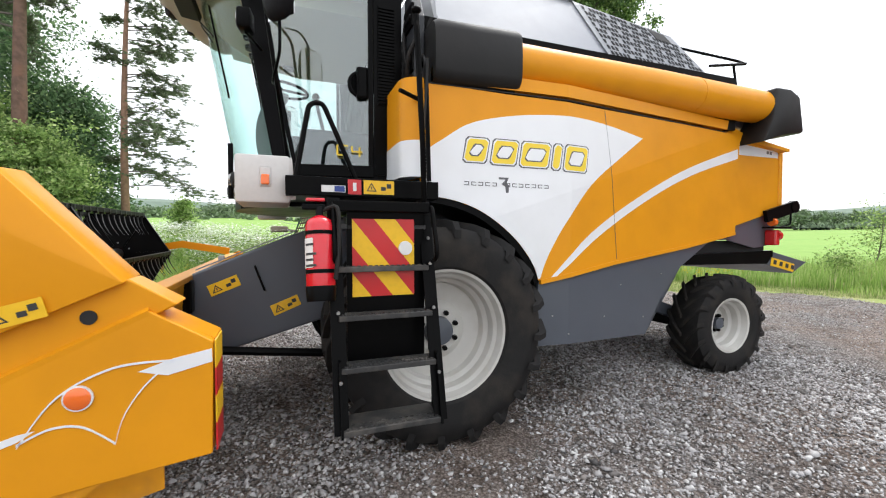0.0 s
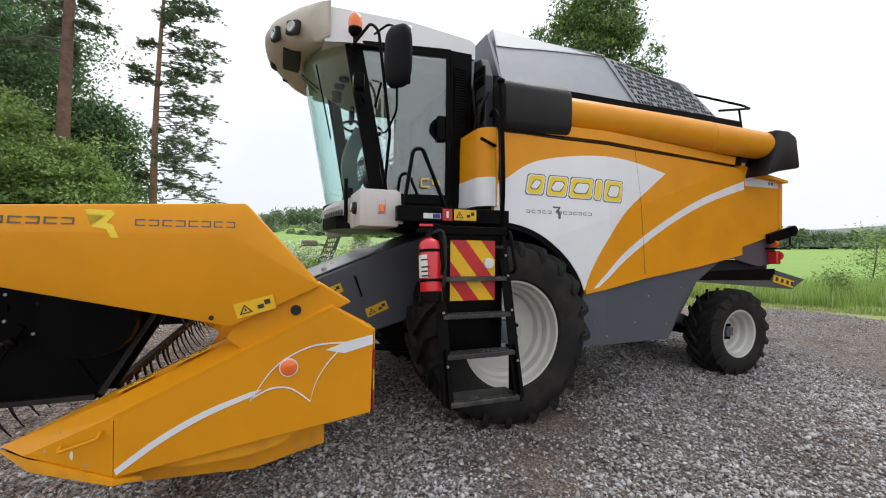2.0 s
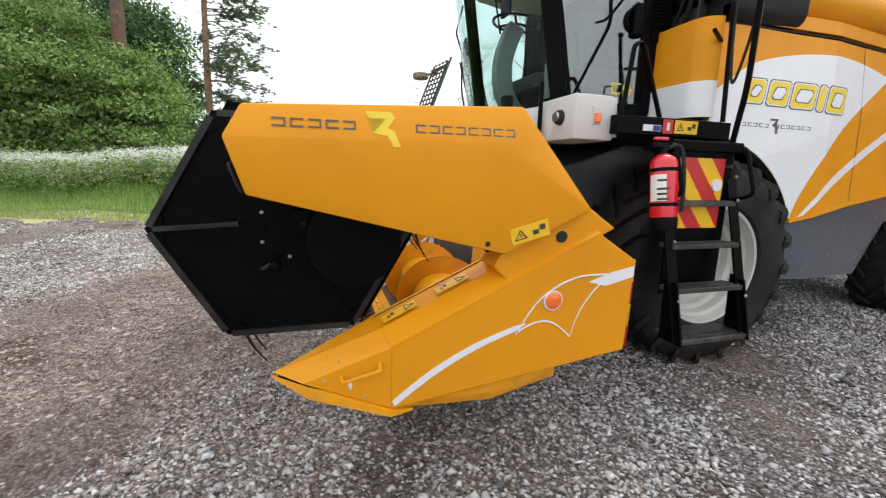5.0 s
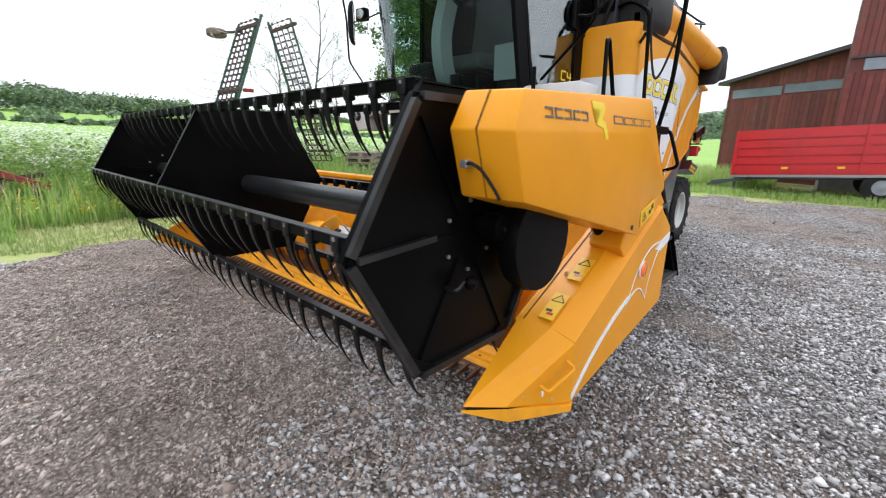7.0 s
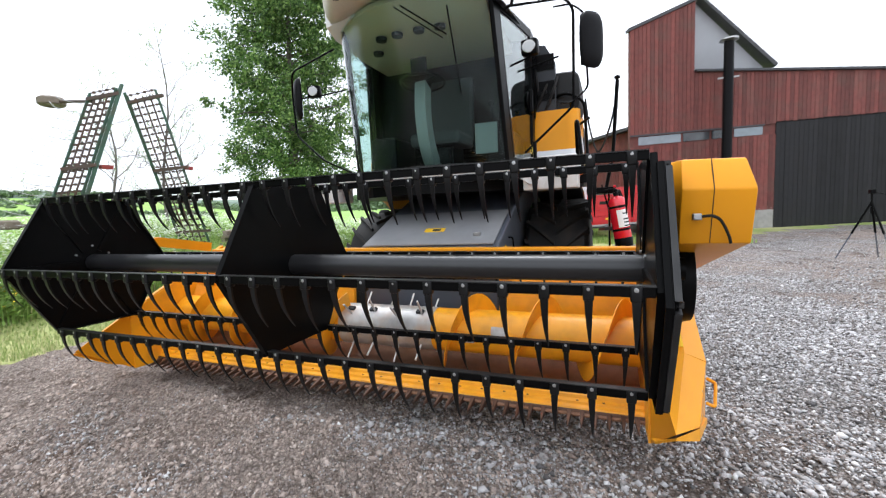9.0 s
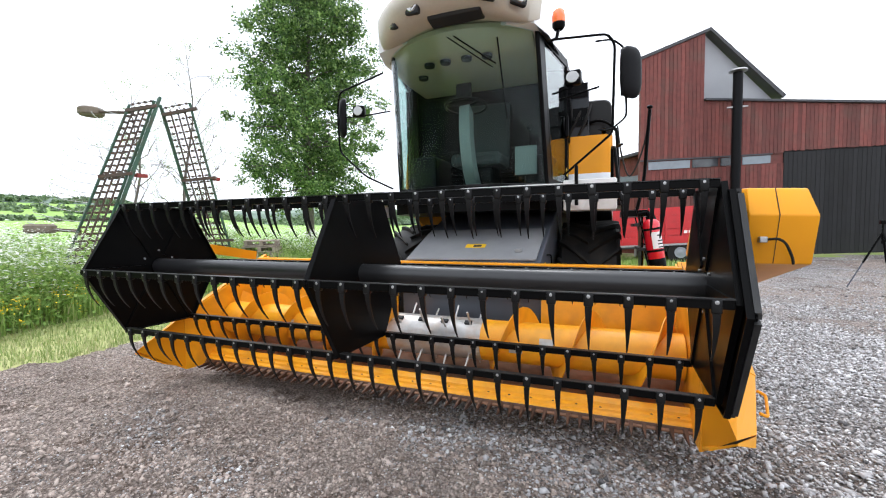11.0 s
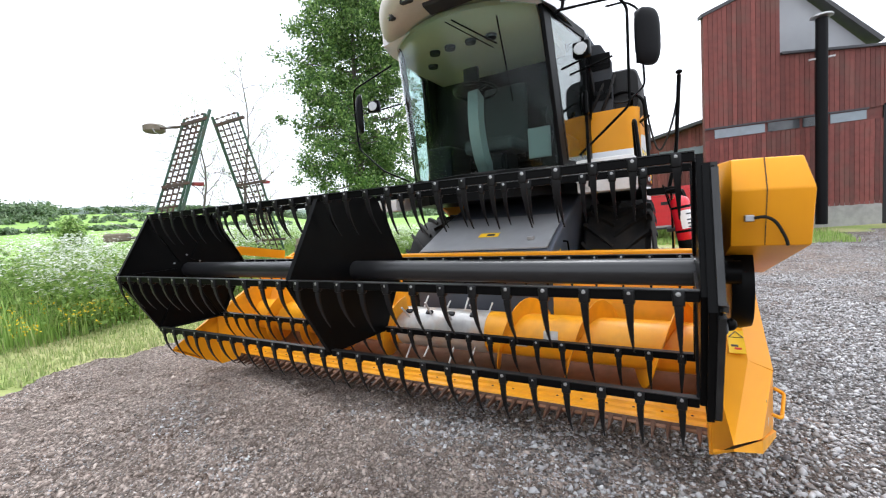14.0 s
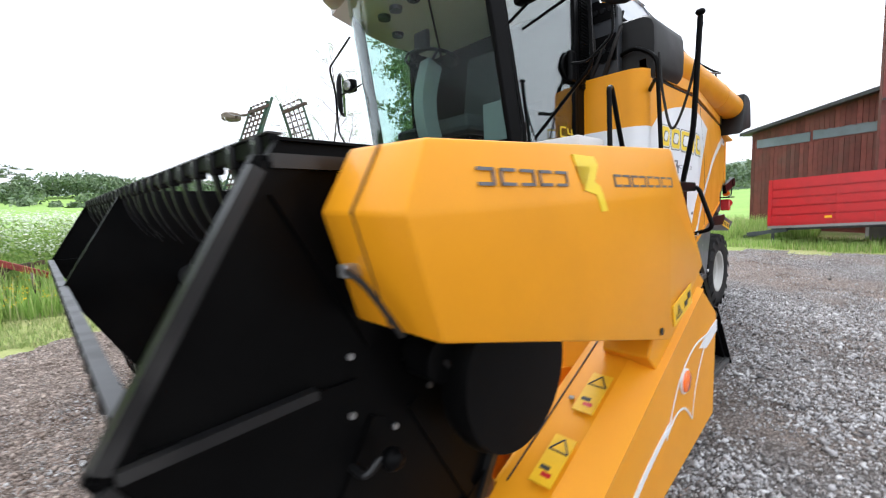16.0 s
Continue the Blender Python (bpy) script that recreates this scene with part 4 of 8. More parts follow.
# wheels
def tyre(name, center, R, width, rim_r, lugs, depth, out, parent):
    cx, cy, cz = center
    h = width / 2
    wheel = new(name)
    wheel.parent = parent
    prof = [(-h * 0.80, rim_r), (-h * 0.92, rim_r + 0.03), (-h, rim_r + (R - rim_r) * 0.45), (-h * 0.97, R - 0.10), (-h * 0.86, R - depth - 0.012), (-h * 0.5, R - depth), (0, R - depth + 0.004),
            (h * 0.5, R - depth), (h * 0.86, R - depth - 0.012), (h * 0.97, R - 0.10), (h, rim_r + (R - rim_r) * 0.45), (h * 0.92, rim_r + 0.03), (h * 0.80, rim_r)]
    bm = lathe(prof, center, n=72, caps=False)
    step = 2 * math.pi / lugs
    for s in (-1, 1):
        lg = bmesh.new()
        for k in range(1):
            a0 = 0.5 * step if s > 0 else 0
            prev = None
            for u, r_in, r_out in ((0.02, R - depth - 0.01, R), (0.35, R - depth - 0.01, R), (0.75, R - depth - 0.015, R - 0.004), (0.96, R - depth - 0.03, R - 0.016), (1.03, R - 0.13, R - 0.075)):
                a = a0 + u * step * 1.25
                w = 0.020 + 0.008 * u
                ring = []
                for d, r in ((-w, r_in), (w, r_in), (w * 0.8, r_out), (-w * 0.8, r_out)):
                    t = a + d / R
                    ring.append(lg.verts.new((-r * math.cos(t), s * h * u, r * math.sin(t))))
                if prev:
                    for q in range(4):
                        lg.faces.new((prev[q], prev[(q + 1) % 4], ring[(q + 1) % 4], ring[q]))
                else:
                    lg.faces.new(ring)
                prev = ring
            lg.faces.new(prev)
            lug = finish(lg)
        for k in range(lugs):
            ob = part("lug", lug, RUBBER, wheel)
            ob.matrix_basis = Matrix.Translation(center) @ Matrix.Rotation(k * step, 4, "Y")
    part("tyre", bm, RUBBER, wheel, "black tyre with deep chevron lugs", 35)
    s = out
    e = h * 0.82
    rp = [(s * e, rim_r + 0.022), (s * (e + 0.012), rim_r + 0.018), (s * (e + 0.006), rim_r - 0.005), (s * (e - 0.05), rim_r - 0.022), (s * (e - 0.07), rim_r - 0.045), (s * (e - 0.13), rim_r - 0.055),
          (s * (e - 0.15), rim_r - 0.085), (s * (e - 0.20), rim_r - 0.10), (s * (e - 0.21), rim_r * 0.5), (s * (e - 0.16), rim_r * 0.36), (s * (e - 0.16), 0.0)]
    part("rim", lathe(rp, center, n=56, caps=False), RIM, wheel, "off-white steel rim", 30)
    yb = cy + s * (e - 0.16)
    part("hub", lathe([(0, rim_r * 0.24), (s * 0.05, rim_r * 0.22), (s * 0.06, rim_r * 0.1), (s * 0.06, 0)], (cx, yb, cz), n=24), GREY, wheel, "dark grey hub", 35)
    nut = finish(lathe([(0, 0.02), (s * 0.028, 0.018), (s * 0.03, 0)], (0, 0, 0), n=6))
    for k in range(8):
        a = radians(45 * k + 20)
        b = part("wheel_nut", nut, BLACK, wheel)
        b.location = (cx + rim_r * 0.31 * math.cos(a), yb, cz + rim_r * 0.31 * math.sin(a))
    return wheel


tyre("front_wheel", (0.36, -1.19, 0.785), 0.795, 0.63, 0.44, 20, 0.045, -1, combine)
tyre("front_wheel", (0.36, 0.95, 0.785), 0.795, 0.63, 0.44, 20, 0.045, 1, combine)
tyre("rear_wheel", (3.71, -0.92, 0.525), 0.535, 0.38, 0.27, 17, 0.034, -1, combine)
tyre("rear_wheel", (3.71, 0.68, 0.535), 0.535, 0.38, 0.27, 17, 0.034, 1, combine)

# grain tank and engine cover
tank = bmesh.new()
a = [(0.42, -1.12, 3.06), (2.12, -1.05, 3.06), (1.95, -0.72, 3.71), (0.48, -0.80, 3.70)]
b = [(x, 2 * MID - y, z) for x, y, z in a]
va, vb = [tank.verts.new(p) for p in a], [tank.verts.new(p) for p in b]
tank.faces.new(va), tank.faces.new(vb[::-1])
for i in range(4):
    tank.faces.new((va[i], vb[i], vb[(i + 1) % 4], va[(i + 1) % 4]))
part("grain_tank", tank, TANKGREY, combine, "light grey steel grain tank")
part("tank_face", prism([(-1.10, 2.55), (-1.10, 3.10), (0.86, 3.10), (0.86, 2.55)], "x", 0.28, 0.44), BLACK, combine)
part("tank_front", prism([(-1.10, 3.10), (-0.835, 3.62), (0.595, 3.62), (0.86, 3.10)], "x", 0.40, 0.435), GREY, combine, "grey tank front plate")
part("tank_side", B((0.40, -1.10, 2.55), (3.7, 0.86, 3.08)), BLACK, combine)
part("tank_lid_light", prism([(0.50, 3.702), (1.1, 3.706), (1.94, 3.714), (1.94, 3.72), (0.50, 3.709)], "y", -0.75, 0.51), PALE, combine)
part("side_light_band", skin([(0.462, 3.48), (0.7, 3.51), (1.0, 3.57), (1.40, 3.65), (1.93, 3.708), (0.487, 3.698)], lambda x, z: -1.12 + 0.05 * (x - .42) + (z - 3.10) * 0.53, 0.006, 0.004), PALE, combine)


# engine grille on a leaning side
def grille_y(x, z):
    return -1.065 + 0.05 * (x - 2.1) + (z - 3.07) * 0.53


gl = [(2.10, 3.085), (3.50, 3.07), (3.19, 3.58), (1.93, 3.71)]
part("engine_side", skin(gl, grille_y, 0.0, 0.03), ENGINE_GREY, combine)
part("engine_top", prism([(1.94, 3.715), (3.19, 3.59), (3.19, 3.565), (1.94, 3.69)], "y", -0.72, 0.48), TANKGREY, combine)
part("engine_block", prism([(1.95, 3.05), (3.42, 3.05), (3.12, 3.52), (1.9, 3.66)], "y", -0.72, 0.48), BLACK, combine)
for r in range(9):
    for c in range(26):
        if (c + 2 * (r % 3)) % 6 == 5:
            continue
        u, v = (c + 0.5) / 26, (r + 0.5) / 9
        if u > 0.72 and v > 0.78:
            continue
        x0 = 2.14 + u * 1.32 - v * (0.13 + 0.20 * u)
        z0 = 3.105 + v * (0.585 - u * 0.11)
        w, h = 0.0175, 0.021 - 0.003 * u
        part("slot", skin([(x0 - w, z0 + h), (x0 + w * 0.55, z0 + h), (x0 + w, z0 - h), (x0 - w * 0.55, z0 - h)], grille_y, 0.0045, 0.003), BLACK, combine)
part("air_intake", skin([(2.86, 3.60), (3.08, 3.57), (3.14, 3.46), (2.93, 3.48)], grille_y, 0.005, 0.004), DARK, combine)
rail = tube(bend([(3.22, -0.74, 3.48), (4.02, -0.90, 3.38), (3.98, -1.02, 3.30), (3.42, -1.02, 3.20)], 0.05), 0.014)
part("guard_rail", rail, BLACK, combine, smooth=40)
part("rail_post", tube([(3.80, -1.0, 3.26), (3.86, -1.0, 2.98)], 0.012), BLACK, combine, smooth=40)
part("rear_deck", B((3.2, -1.0, 2.62), (4.1, 0.75, 3.02), 0.02), GREY, combine)

# unloading tube with canvas boot and end hood
TY = -1.22
part("unloading_tube", tube([(0.92, TY - 0.02, 2.775), (2.55, TY + 0.03, 2.80), (4.10, TY + 0.10, 2.815)], 0.163, n=32), YELLOW, combine, "yellow round unloading tube", 40)
part("tube_band", tube([(2.97, TY + 0.049, 2.804), (2.985, TY + 0.05, 2.804)], 0.166, n=32), YELLOW, combine, smooth=40)
boot = bmesh.new()
rings = []
for x, hw, zb, zt in ((0.30, 0.205, 2.515, 2.945), (0.33, 0.215, 2.505, 2.965), (0.62, 0.215, 2.512, 2.972), (0.94, 0.218, 2.522, 2.98), (0.97, 0.21, 2.535, 2.975)):
    ring = []
    for k in range(20):
        a = 2 * math.pi * k / 20
        c, s = math.cos(a), math.sin(a)
        e = 0.45
        ring.append(boot.verts.new((x, TY + 0.005 + hw * math.copysign(abs(c) ** e, c), (zb + zt) / 2 + (zt - zb) / 2 * math.copysign(abs(s) ** e, s))))
    rings.append(ring)
for q, w in zip(rings, rings[1:]):
    for k in range(20):
        boot.faces.new((q[k], q[(k + 1) % 20], w[(k + 1) % 20], w[k]))
boot.faces.new(rings[0]), boot.faces.new(rings[-1][::-1])
part("canvas_boot", boot, LEATHER, combine, "black canvas boot over the elbow", 50)
spout = bmesh.new()
p = [(4.02, 2.975), (4.25, 2.98), (4.40, 2.92), (4.47, 2.55), (4.12, 2.49), (3.84, 2.41), (3.98, 2.68)]
prism(p, "y", TY - 0.08, TY + 0.25, 0.03, spout)
part("spout_flap", spout, LEATHER, combine, "black rubber spout flap", 40)

# feeder house
part("feeder_house", prism([(-1.27, 0.60), (-1.27, 1.20), (-0.62, 1.47), (-0.45, 1.53), (0.4, 1.85), (0.4, 1.12), (-0.4, 0.84)], "y", -0.84, 0.48, 0.015), GREY, combine, "dark grey feeder house")
part("feeder_top_plate", prism([(-1.24, 1.225), (-0.60, 1.492), (-0.60, 1.502), (-1.24, 1.235)], "y", -0.80, 0.44), FEEDER_GREY, combine)
m = Matrix.Translation((-0.98, -0.18, 1.341)) @ Matrix.Rotation(radians(-22.6), 4, "Y")
part("warning_label", B((-0.04, -0.10, 0), (0.04, 0.10, 0.004), m=m), STRAW, combine, "yellow warning label")
part("pictogram", B((-0.025, -0.06, 0.004), (0.02, 0.02, 0.005), m=m), LABEL_INK, combine)
part("latch", B((-0.02, -0.03, 0), (0.02, 0.03, 0.03), 0.004, Matrix.Translation((-1.1, -0.62, 1.29))), BOLT, combine)
part("feeder_frame", B((-1.36, -0.95, 0.95), (-1.24, 0.60, 1.17), 0.01), BLACK, combine)
warning((-1.06, -0.842, 1.12), 0.20, 0.08, -1, combine, radians(-22))
warning((-0.66, -0.842, 0.96), 0.20, 0.08, -1, combine, radians(-22))
part("feeder_handle", tube(bend([(-0.86, -0.84, 1.25), (-0.86, -0.88, 1.25), (-0.80, -0.88, 1.08), (-0.80, -0.84, 1.08)], 0.02), 0.008), BLACK, combine, smooth=40)
part("drive_shaft", tube([(-1.3, -0.95, 0.72), (-0.3, -0.95, 0.60)], 0.03), BLACK, combine, smooth=40)

# cab floor, bumper and platform
part("cab_floor", prism([(-0.66, -0.83), (-0.98, -0.45), (-1.06, -0.0), (-0.98, 0.45), (-0.66, 0.84), (0.0, 0.96), (0.28, 0.96), (0.28, -0.96), (0.0, -0.96)], "z", 1.68, 1.93), BLACK, combine)


bump = bmesh.new()
prev = None
ys = [-1.45 + 2.6 * i / 26 for i in range(27)]
for y in ys:
    t = min(1.0, abs(y + 0.15) / 1.30)
    x = -1.06 + 0.22 * t ** 2.2
    low = min(1.0, max(0.0, (y + 1.15) / 0.25)) * min(1.0, max(0.0, (1.05 - y) / 0.2))
    zb = 1.67 + 0.13 * low * low * (3 - 2 * low)
    ring = [bump.verts.new(q) for q in ((x, y, zb), (x - 0.015, y, 0.45 * zb + 0.55 * 1.90), (x + 0.01, y, 1.90), (x + 0.22, y, 1.925), (x + 0.24, y, zb + 0.01))]
    if prev:
        for k in range(5):
            bump.faces.new((prev[k], prev[(k + 1) % 5], ring[(k + 1) % 5], ring[k]))
    else:
        bump.faces.new(ring)
    prev = ring
bump.faces.new(prev[::-1])
part("front_bumper", bump, BUMPER, combine, "pale grey plastic front bumper", 40)
for y0, y1 in ((-1.455, -1.0), (0.9, 1.16)):
    part("bumper_end", B((-0.93, y0, 1.655), (-0.63, y1, 1.935), 0.018), BUMPER, combine, smooth=30)
for y in (-1.30, 1.05):
    part("bumper_lamp", lathe([(0.0, 0.05), (-0.025, 0.045), (-0.03, 0.03), (-0.03, 0)], (-0.93, y, 1.80), "x", 20), DARK, combine, smooth=40)
    part("bumper_lens", lathe([(0.0, 0.036), (-0.012, 0.03), (-0.014, 0)], (-0.963, y, 1.80), "x", 20), LAMP_GLASS, combine, smooth=40)
part("indicator_base", B((-0.80, -1.462, 1.75), (-0.735, -1.45, 1.865), 0.008), BUMPER, combine)
part("indicator", B((-0.79, -1.482, 1.76), (-0.745, -1.455, 1.82), 0.008), ORANGE_LENS, combine, "orange side indicator")
for i in range(9):
    y = -0.98 + 0.075 * i
    t = min(1.0, abs(y + 0.15) / 1.30)
    x = -1.06 + 0.22 * t ** 2.2 - 0.02
    part("mark_bar", B((x, y, 1.775), (x + 0.012, y + 0.05, 1.815)), LOGO_INK, combine)
part("front_peg", tube([(-0.98, -1.12, 1.70), (-0.98, -1.12, 2.05)], 0.016), BLACK, combine, smooth=40)
part("platform", B((-0.66, -1.52, 1.70), (0.28, -0.97, 1.815), 0.006), BLACK, combine, "black steel access platform")
part("label", B((-0.46, -1.526, 1.725), (-0.32, -1.522, 1.765)), LABEL_WHITE, combine, "small white label")
part("label", B((-0.385, -1.529, 1.728), (-0.325, -1.527, 1.762)), BLUE, combine)
part("label", B((-0.305, -1.526, 1.715), (-0.225, -1.522, 1.805)), RED, combine, "red instruction label")
part("label", B((-0.275, -1.529, 1.735), (-0.255, -1.527, 1.785)), LABEL_WHITE, combine)
warning((-0.115, -1.522, 1.762), 0.19, 0.085, -1, combine)
part("hatch_support", B((-0.42, -1.75, 1.60), (0.14, -1.50, 1.66), 0.006), BLACK, combine)

# ladder
ladder = part("ladder", bmesh.new(), BLACK, combine)


def lad_y(z):
    return -1.935 + (z - 0.47) * 0.25


for x in (-0.405, 0.135):
    part("rail", strip([(x, lad_y(0.44), 0.44), (x, lad_y(1.68), 1.68)], 0.012, 0.075, (1, 0, 0)), BLACK, ladder)
    part("rail_guard", prism([(lad_y(0.44) - 0.035, 0.43), (lad_y(0.44) + 0.14, 0.43), (lad_y(0.8) + 0.06, 0.82), (lad_y(0.8) - 0.04, 0.80)], "x", x - 0.006, x + 0.006), BLACK, ladder)
for z, d in ((0.465, 0.19), (0.765, 0.11), (1.03, 0.09), (1.29, 0.08), (1.53, 0.06)):
    y = lad_y(z)
    step = part("step", B((-0.40, y - 0.03, z - 0.03), (0.13, y + d, z), 0.004), TREAD, ladder, "dark worn perforated steel step")
    k = 0
    for r in range(2 if d > 0.1 else 1):
        for c in range(16):
            part("tooth", B((-0.38 + 0.032 * c, y - 0.015 + 0.05 * r, z), (-0.363 + 0.032 * c, y + 0.005 + 0.05 * r, z + 0.006)), TREAD, step)
for z in (0.70, 1.05, 1.30, 1.45, 1.62):
    for x in (-0.405, 0.135):
        part("bolt", lathe([(0, 0.011), (-0.008, 0.009)], (x, lad_y(z) - 0.036, z), n=8), BOLT, ladder)
part("back_plate", B((-0.34, -1.70, 0.68), (0.12, -1.685, 1.60)), BLACK, ladder)
bmH = {0: bmesh.new(), 1: bmesh.new()}
n = 9
for i in range(-3, n + 2):
    a, b = -0.31 + 0.125 * i, -0.31 + 0.125 * (i + 1)
    bm = bmH[i % 2]
    f = bm.faces.new([bm.verts.new((x, -1.705, z)) for x, z in ((a, 1.56), (b, 1.56), (b + 0.36, 1.115), (a + 0.36, 1.115))])
for i, bm in bmH.items():
    for co, no in (((-0.31, 0, 0), (-1, 0, 0)), ((0.055, 0, 0), (1, 0, 0))):
        bmesh.ops.bisect_plane(bm, geom=bm.verts[:] + bm.edges[:] + bm.faces[:], plane_co=co, plane_no=no, clear_outer=True)
    r = bmesh.ops.extrude_face_region(bm, geom=bm.faces[:])
    for v in [q for q in r["geom"] if isinstance(q, bmesh.types.BMVert)]:
        v.co.y += 0.008
    part("hatched_board", bm, STRAW if i else RED, ladder, "red and yellow hatched warning board")
part("reflector", lathe([(0, 0.042), (-0.012, 0.040), (-0.016, 0)], (0.0, -1.706, 1.391), n=24), LABEL_WHITE, ladder, "round white reflector", 40)
for x in (-0.42, 0.15):
    part("grip", tube(bend([(x, lad_y(1.62), 1.62), (x, lad_y(1.62) - 0.11, 1.64), (x, lad_y(1.3) - 0.13, 1.34), (x, lad_y(1.3), 1.30)], 0.05), 0.014), BLACK, ladder, smooth=40)
# tall hand rails
part("hand_rail", tube(bend([(0.135, -1.66, 1.62), (0.10, -1.74, 2.0), (0.045, -1.79, 2.72)], 0.1), 0.018), BLACK, combine, smooth=40)
part("rail_knob", sphere((0.045, -1.79, 2.745), 0.030, scale=(1, 1, 0.7)), BLACK, combine, smooth=60)
part("hand_rail", tube(bend([(0.22, -1.50, 1.82), (0.21, -1.47, 2.60), (0.24, -1.30, 2.72), (0.30, -1.10, 2.68)], 0.08), 0.016), BLACK, combine, smooth=40)
part("rail_arm", tube([(0.20, -1.42, 2.36), (0.02, -1.52, 2.38)], 0.014), BLACK, combine, smooth=40)
part("door_rail", tube(bend([(-0.60, -1.48, 1.82), (-0.52, -1.44, 2.26), (-0.44, -1.42, 2.28), (-0.24, -1.42, 1.82)], 0.06), 0.016), BLACK, combine, smooth=40)
part("cable", tube(bezier([(0.05, -1.80, 2.68), (0.09, -1.72, 2.30), (0.14, -1.60, 2.05), (0.19, -1.52, 2.30), (0.22, -1.48, 2.62)]), 0.009), RUBBER, combine, smooth=40)

# cab frame
CN, CFAR = -0.97, 0.97
cab = part("cab", prism([(-0.03, 1.92), (0.18, 1.92), (0.18, 3.34), (-0.03, 3.34)], "y", CN, CN + 0.06), BLACK, combine, "black cab frame")
part("rear_post", prism([(-0.03, 1.92), (0.18, 1.92), (0.18, 3.34), (-0.03, 3.34)], "y", CFAR - 0.06, CFAR), BLACK, cab)
part("cab_back", B((0.13, CN + 0.06, 1.92), (0.20, CFAR - 0.06, 3.34)), BLACK, cab, "black cab rear wall")
for i in range(9):
    part("wall_rib", B((0.12, -0.55, 2.02 + 0.055 * i), (0.131, 0.55, 2.045 + 0.055 * i), 0.003), PLASTIC, cab)
vent = part("vent_grille", B((0.0, CN - 0.008, 2.45), (0.13, CN - 0.002, 3.20)), BLACK, cab)
for i in range(30):
    part("slat", B((0.005, CN - 0.018, 2.46 + 0.0245 * i), (0.125, CN - 0.008, 2.472 + 0.0245 * i)), BLACK, vent)


def taper(bm, s):
    """The cab narrows towards the windscreen: moves what was built on the plane of the rear post."""
    for v in bm.verts:
        v.co.y += s * 0.18 * max(0.0, -0.03 - v.co.x)
    return bm


for y0, y1, s in ((CN, CN + 0.04, 1), (CFAR - 0.04, CFAR, -1.6)):
    part("front_pillar", taper(prism([(-0.72, 1.93), (-0.60, 1.93), (-0.84, 3.36), (-0.97, 3.36)], "y", y0, y1, 0.01), s), BLACK, cab)
    part("door_sill", taper(B((-0.64, y0, 1.90), (-0.03, y1, 1.99), 0.006), s), BLACK, cab)
    part("door_header", taper(prism([(-0.86, 3.27), (-0.03, 3.27), (-0.03, 3.35), (-0.89, 3.35)], "y", y0, y1), s), BLACK, cab)
    yy = (y0 + y1) / 2 - 0.008 * s
    part("door_glass", taper(prism([(-0.61, 1.985), (-0.035, 1.985), (-0.035, 3.275), (-0.84, 3.275)], "y", yy - 0.003, yy + 0.003), s), DOOR_GLASS, cab, "green tinted door glass")
    part("door_edge", taper(prism([(-0.605, 1.99), (-0.575, 1.99), (-0.81, 3.27), (-0.84, 3.27)], "y", yy - 0.012, yy + 0.012), s), BLACK, cab)
    part("door_edge", B((-0.07, yy - 0.012, 1.99), (-0.035, yy + 0.012, 3.27)), BLACK, cab)
part("door_handle", lathe([(0, 0.105), (-0.012, 0.10), (-0.012, 0.085), (0, 0.08)], (-0.115, CN + 0.03, 2.60), n=24), BLACK, cab, smooth=40)
part("door_lock", B((-0.16, CN - 0.02, 2.48), (-0.07, CN + 0.03, 2.72), 0.02), BLACK, cab)
for i in range(2):
    x = -0.30 + 0.105 * i
    for a, b in (((x + 0.075, 2.055), (x, 2.055)), ((x, 2.055), (x, 2.125)), ((x, 2.125), (x + 0.075, 2.125))) if i == 0 else (((x, 2.125), (x, 2.085)), ((x, 2.085), (x + 0.075, 2.085)), ((x + 0.055, 2.12), (x + 0.055, 2.05))):
        part("mark_stroke", strip([(a[0], CN - 0.004, a[1]), (b[0], CN - 0.004, b[1])], 0.012, 0.003, (0, 1, 0)), LOGO_YELLOW, cab)


# curved windscreen
def screen_x(y, z):
    t = (y + 0.03) / 0.80
    s = (z - 1.93) / 1.35
    return -1.03 + 0.32 * t * t - 0.20 * s - 0.04 * s * (1 - t * t)


ws = bmesh.new()
grid = []
for j in range(13):
    z = 1.93 + 1.47 * j / 12
    grid.append([])
    for i in range(25):
        y = -0.03 + (-0.80 + 1.60 * i / 24) * (1 - 0.10 * j / 12)
        grid[-1].append(ws.verts.new((screen_x(y, z), y, z)))
for j in range(12):
    for i in range(24):
        ws.faces.new((grid[j][i], grid[j][i + 1], grid[j + 1][i + 1], grid[j + 1][i]))
r = bmesh.ops.extrude_face_region(ws, geom=ws.faces[:])
for v in [q for q in r["geom"] if isinstance(q, bmesh.types.BMVert)]:
    v.co.x += 0.006
part("windscreen", ws, CAB_GLASS, cab, "curved green tinted windscreen", 60)
part("screen_seal", tube([(screen_x(y, 1.93) - 0.004, y, 1.925) for y in (-0.82 + 1.59 * i / 24 for i in range(25))], 0.012), RUBBER, cab, smooth=40)
wiper = tube([(screen_x(-0.1, 3.25) - 0.03, -0.1, 3.25), (screen_x(-0.45, 3.0) - 0.03, -0.45, 3.0)], 0.007)
tube([(screen_x(-0.45, 3.2) - 0.02, -0.47, 3.22), (screen_x(-0.5, 2.55) - 0.02, -0.52, 2.52)], 0.007, wiper)
tube([(screen_x(-0.05, 3.25) - 0.03, -0.04, 3.25), (screen_x(-0.42, 2.98) - 0.03, -0.42, 2.97)], 0.005, wiper)
part("wiper", wiper, BLACK, cab, smooth=40)

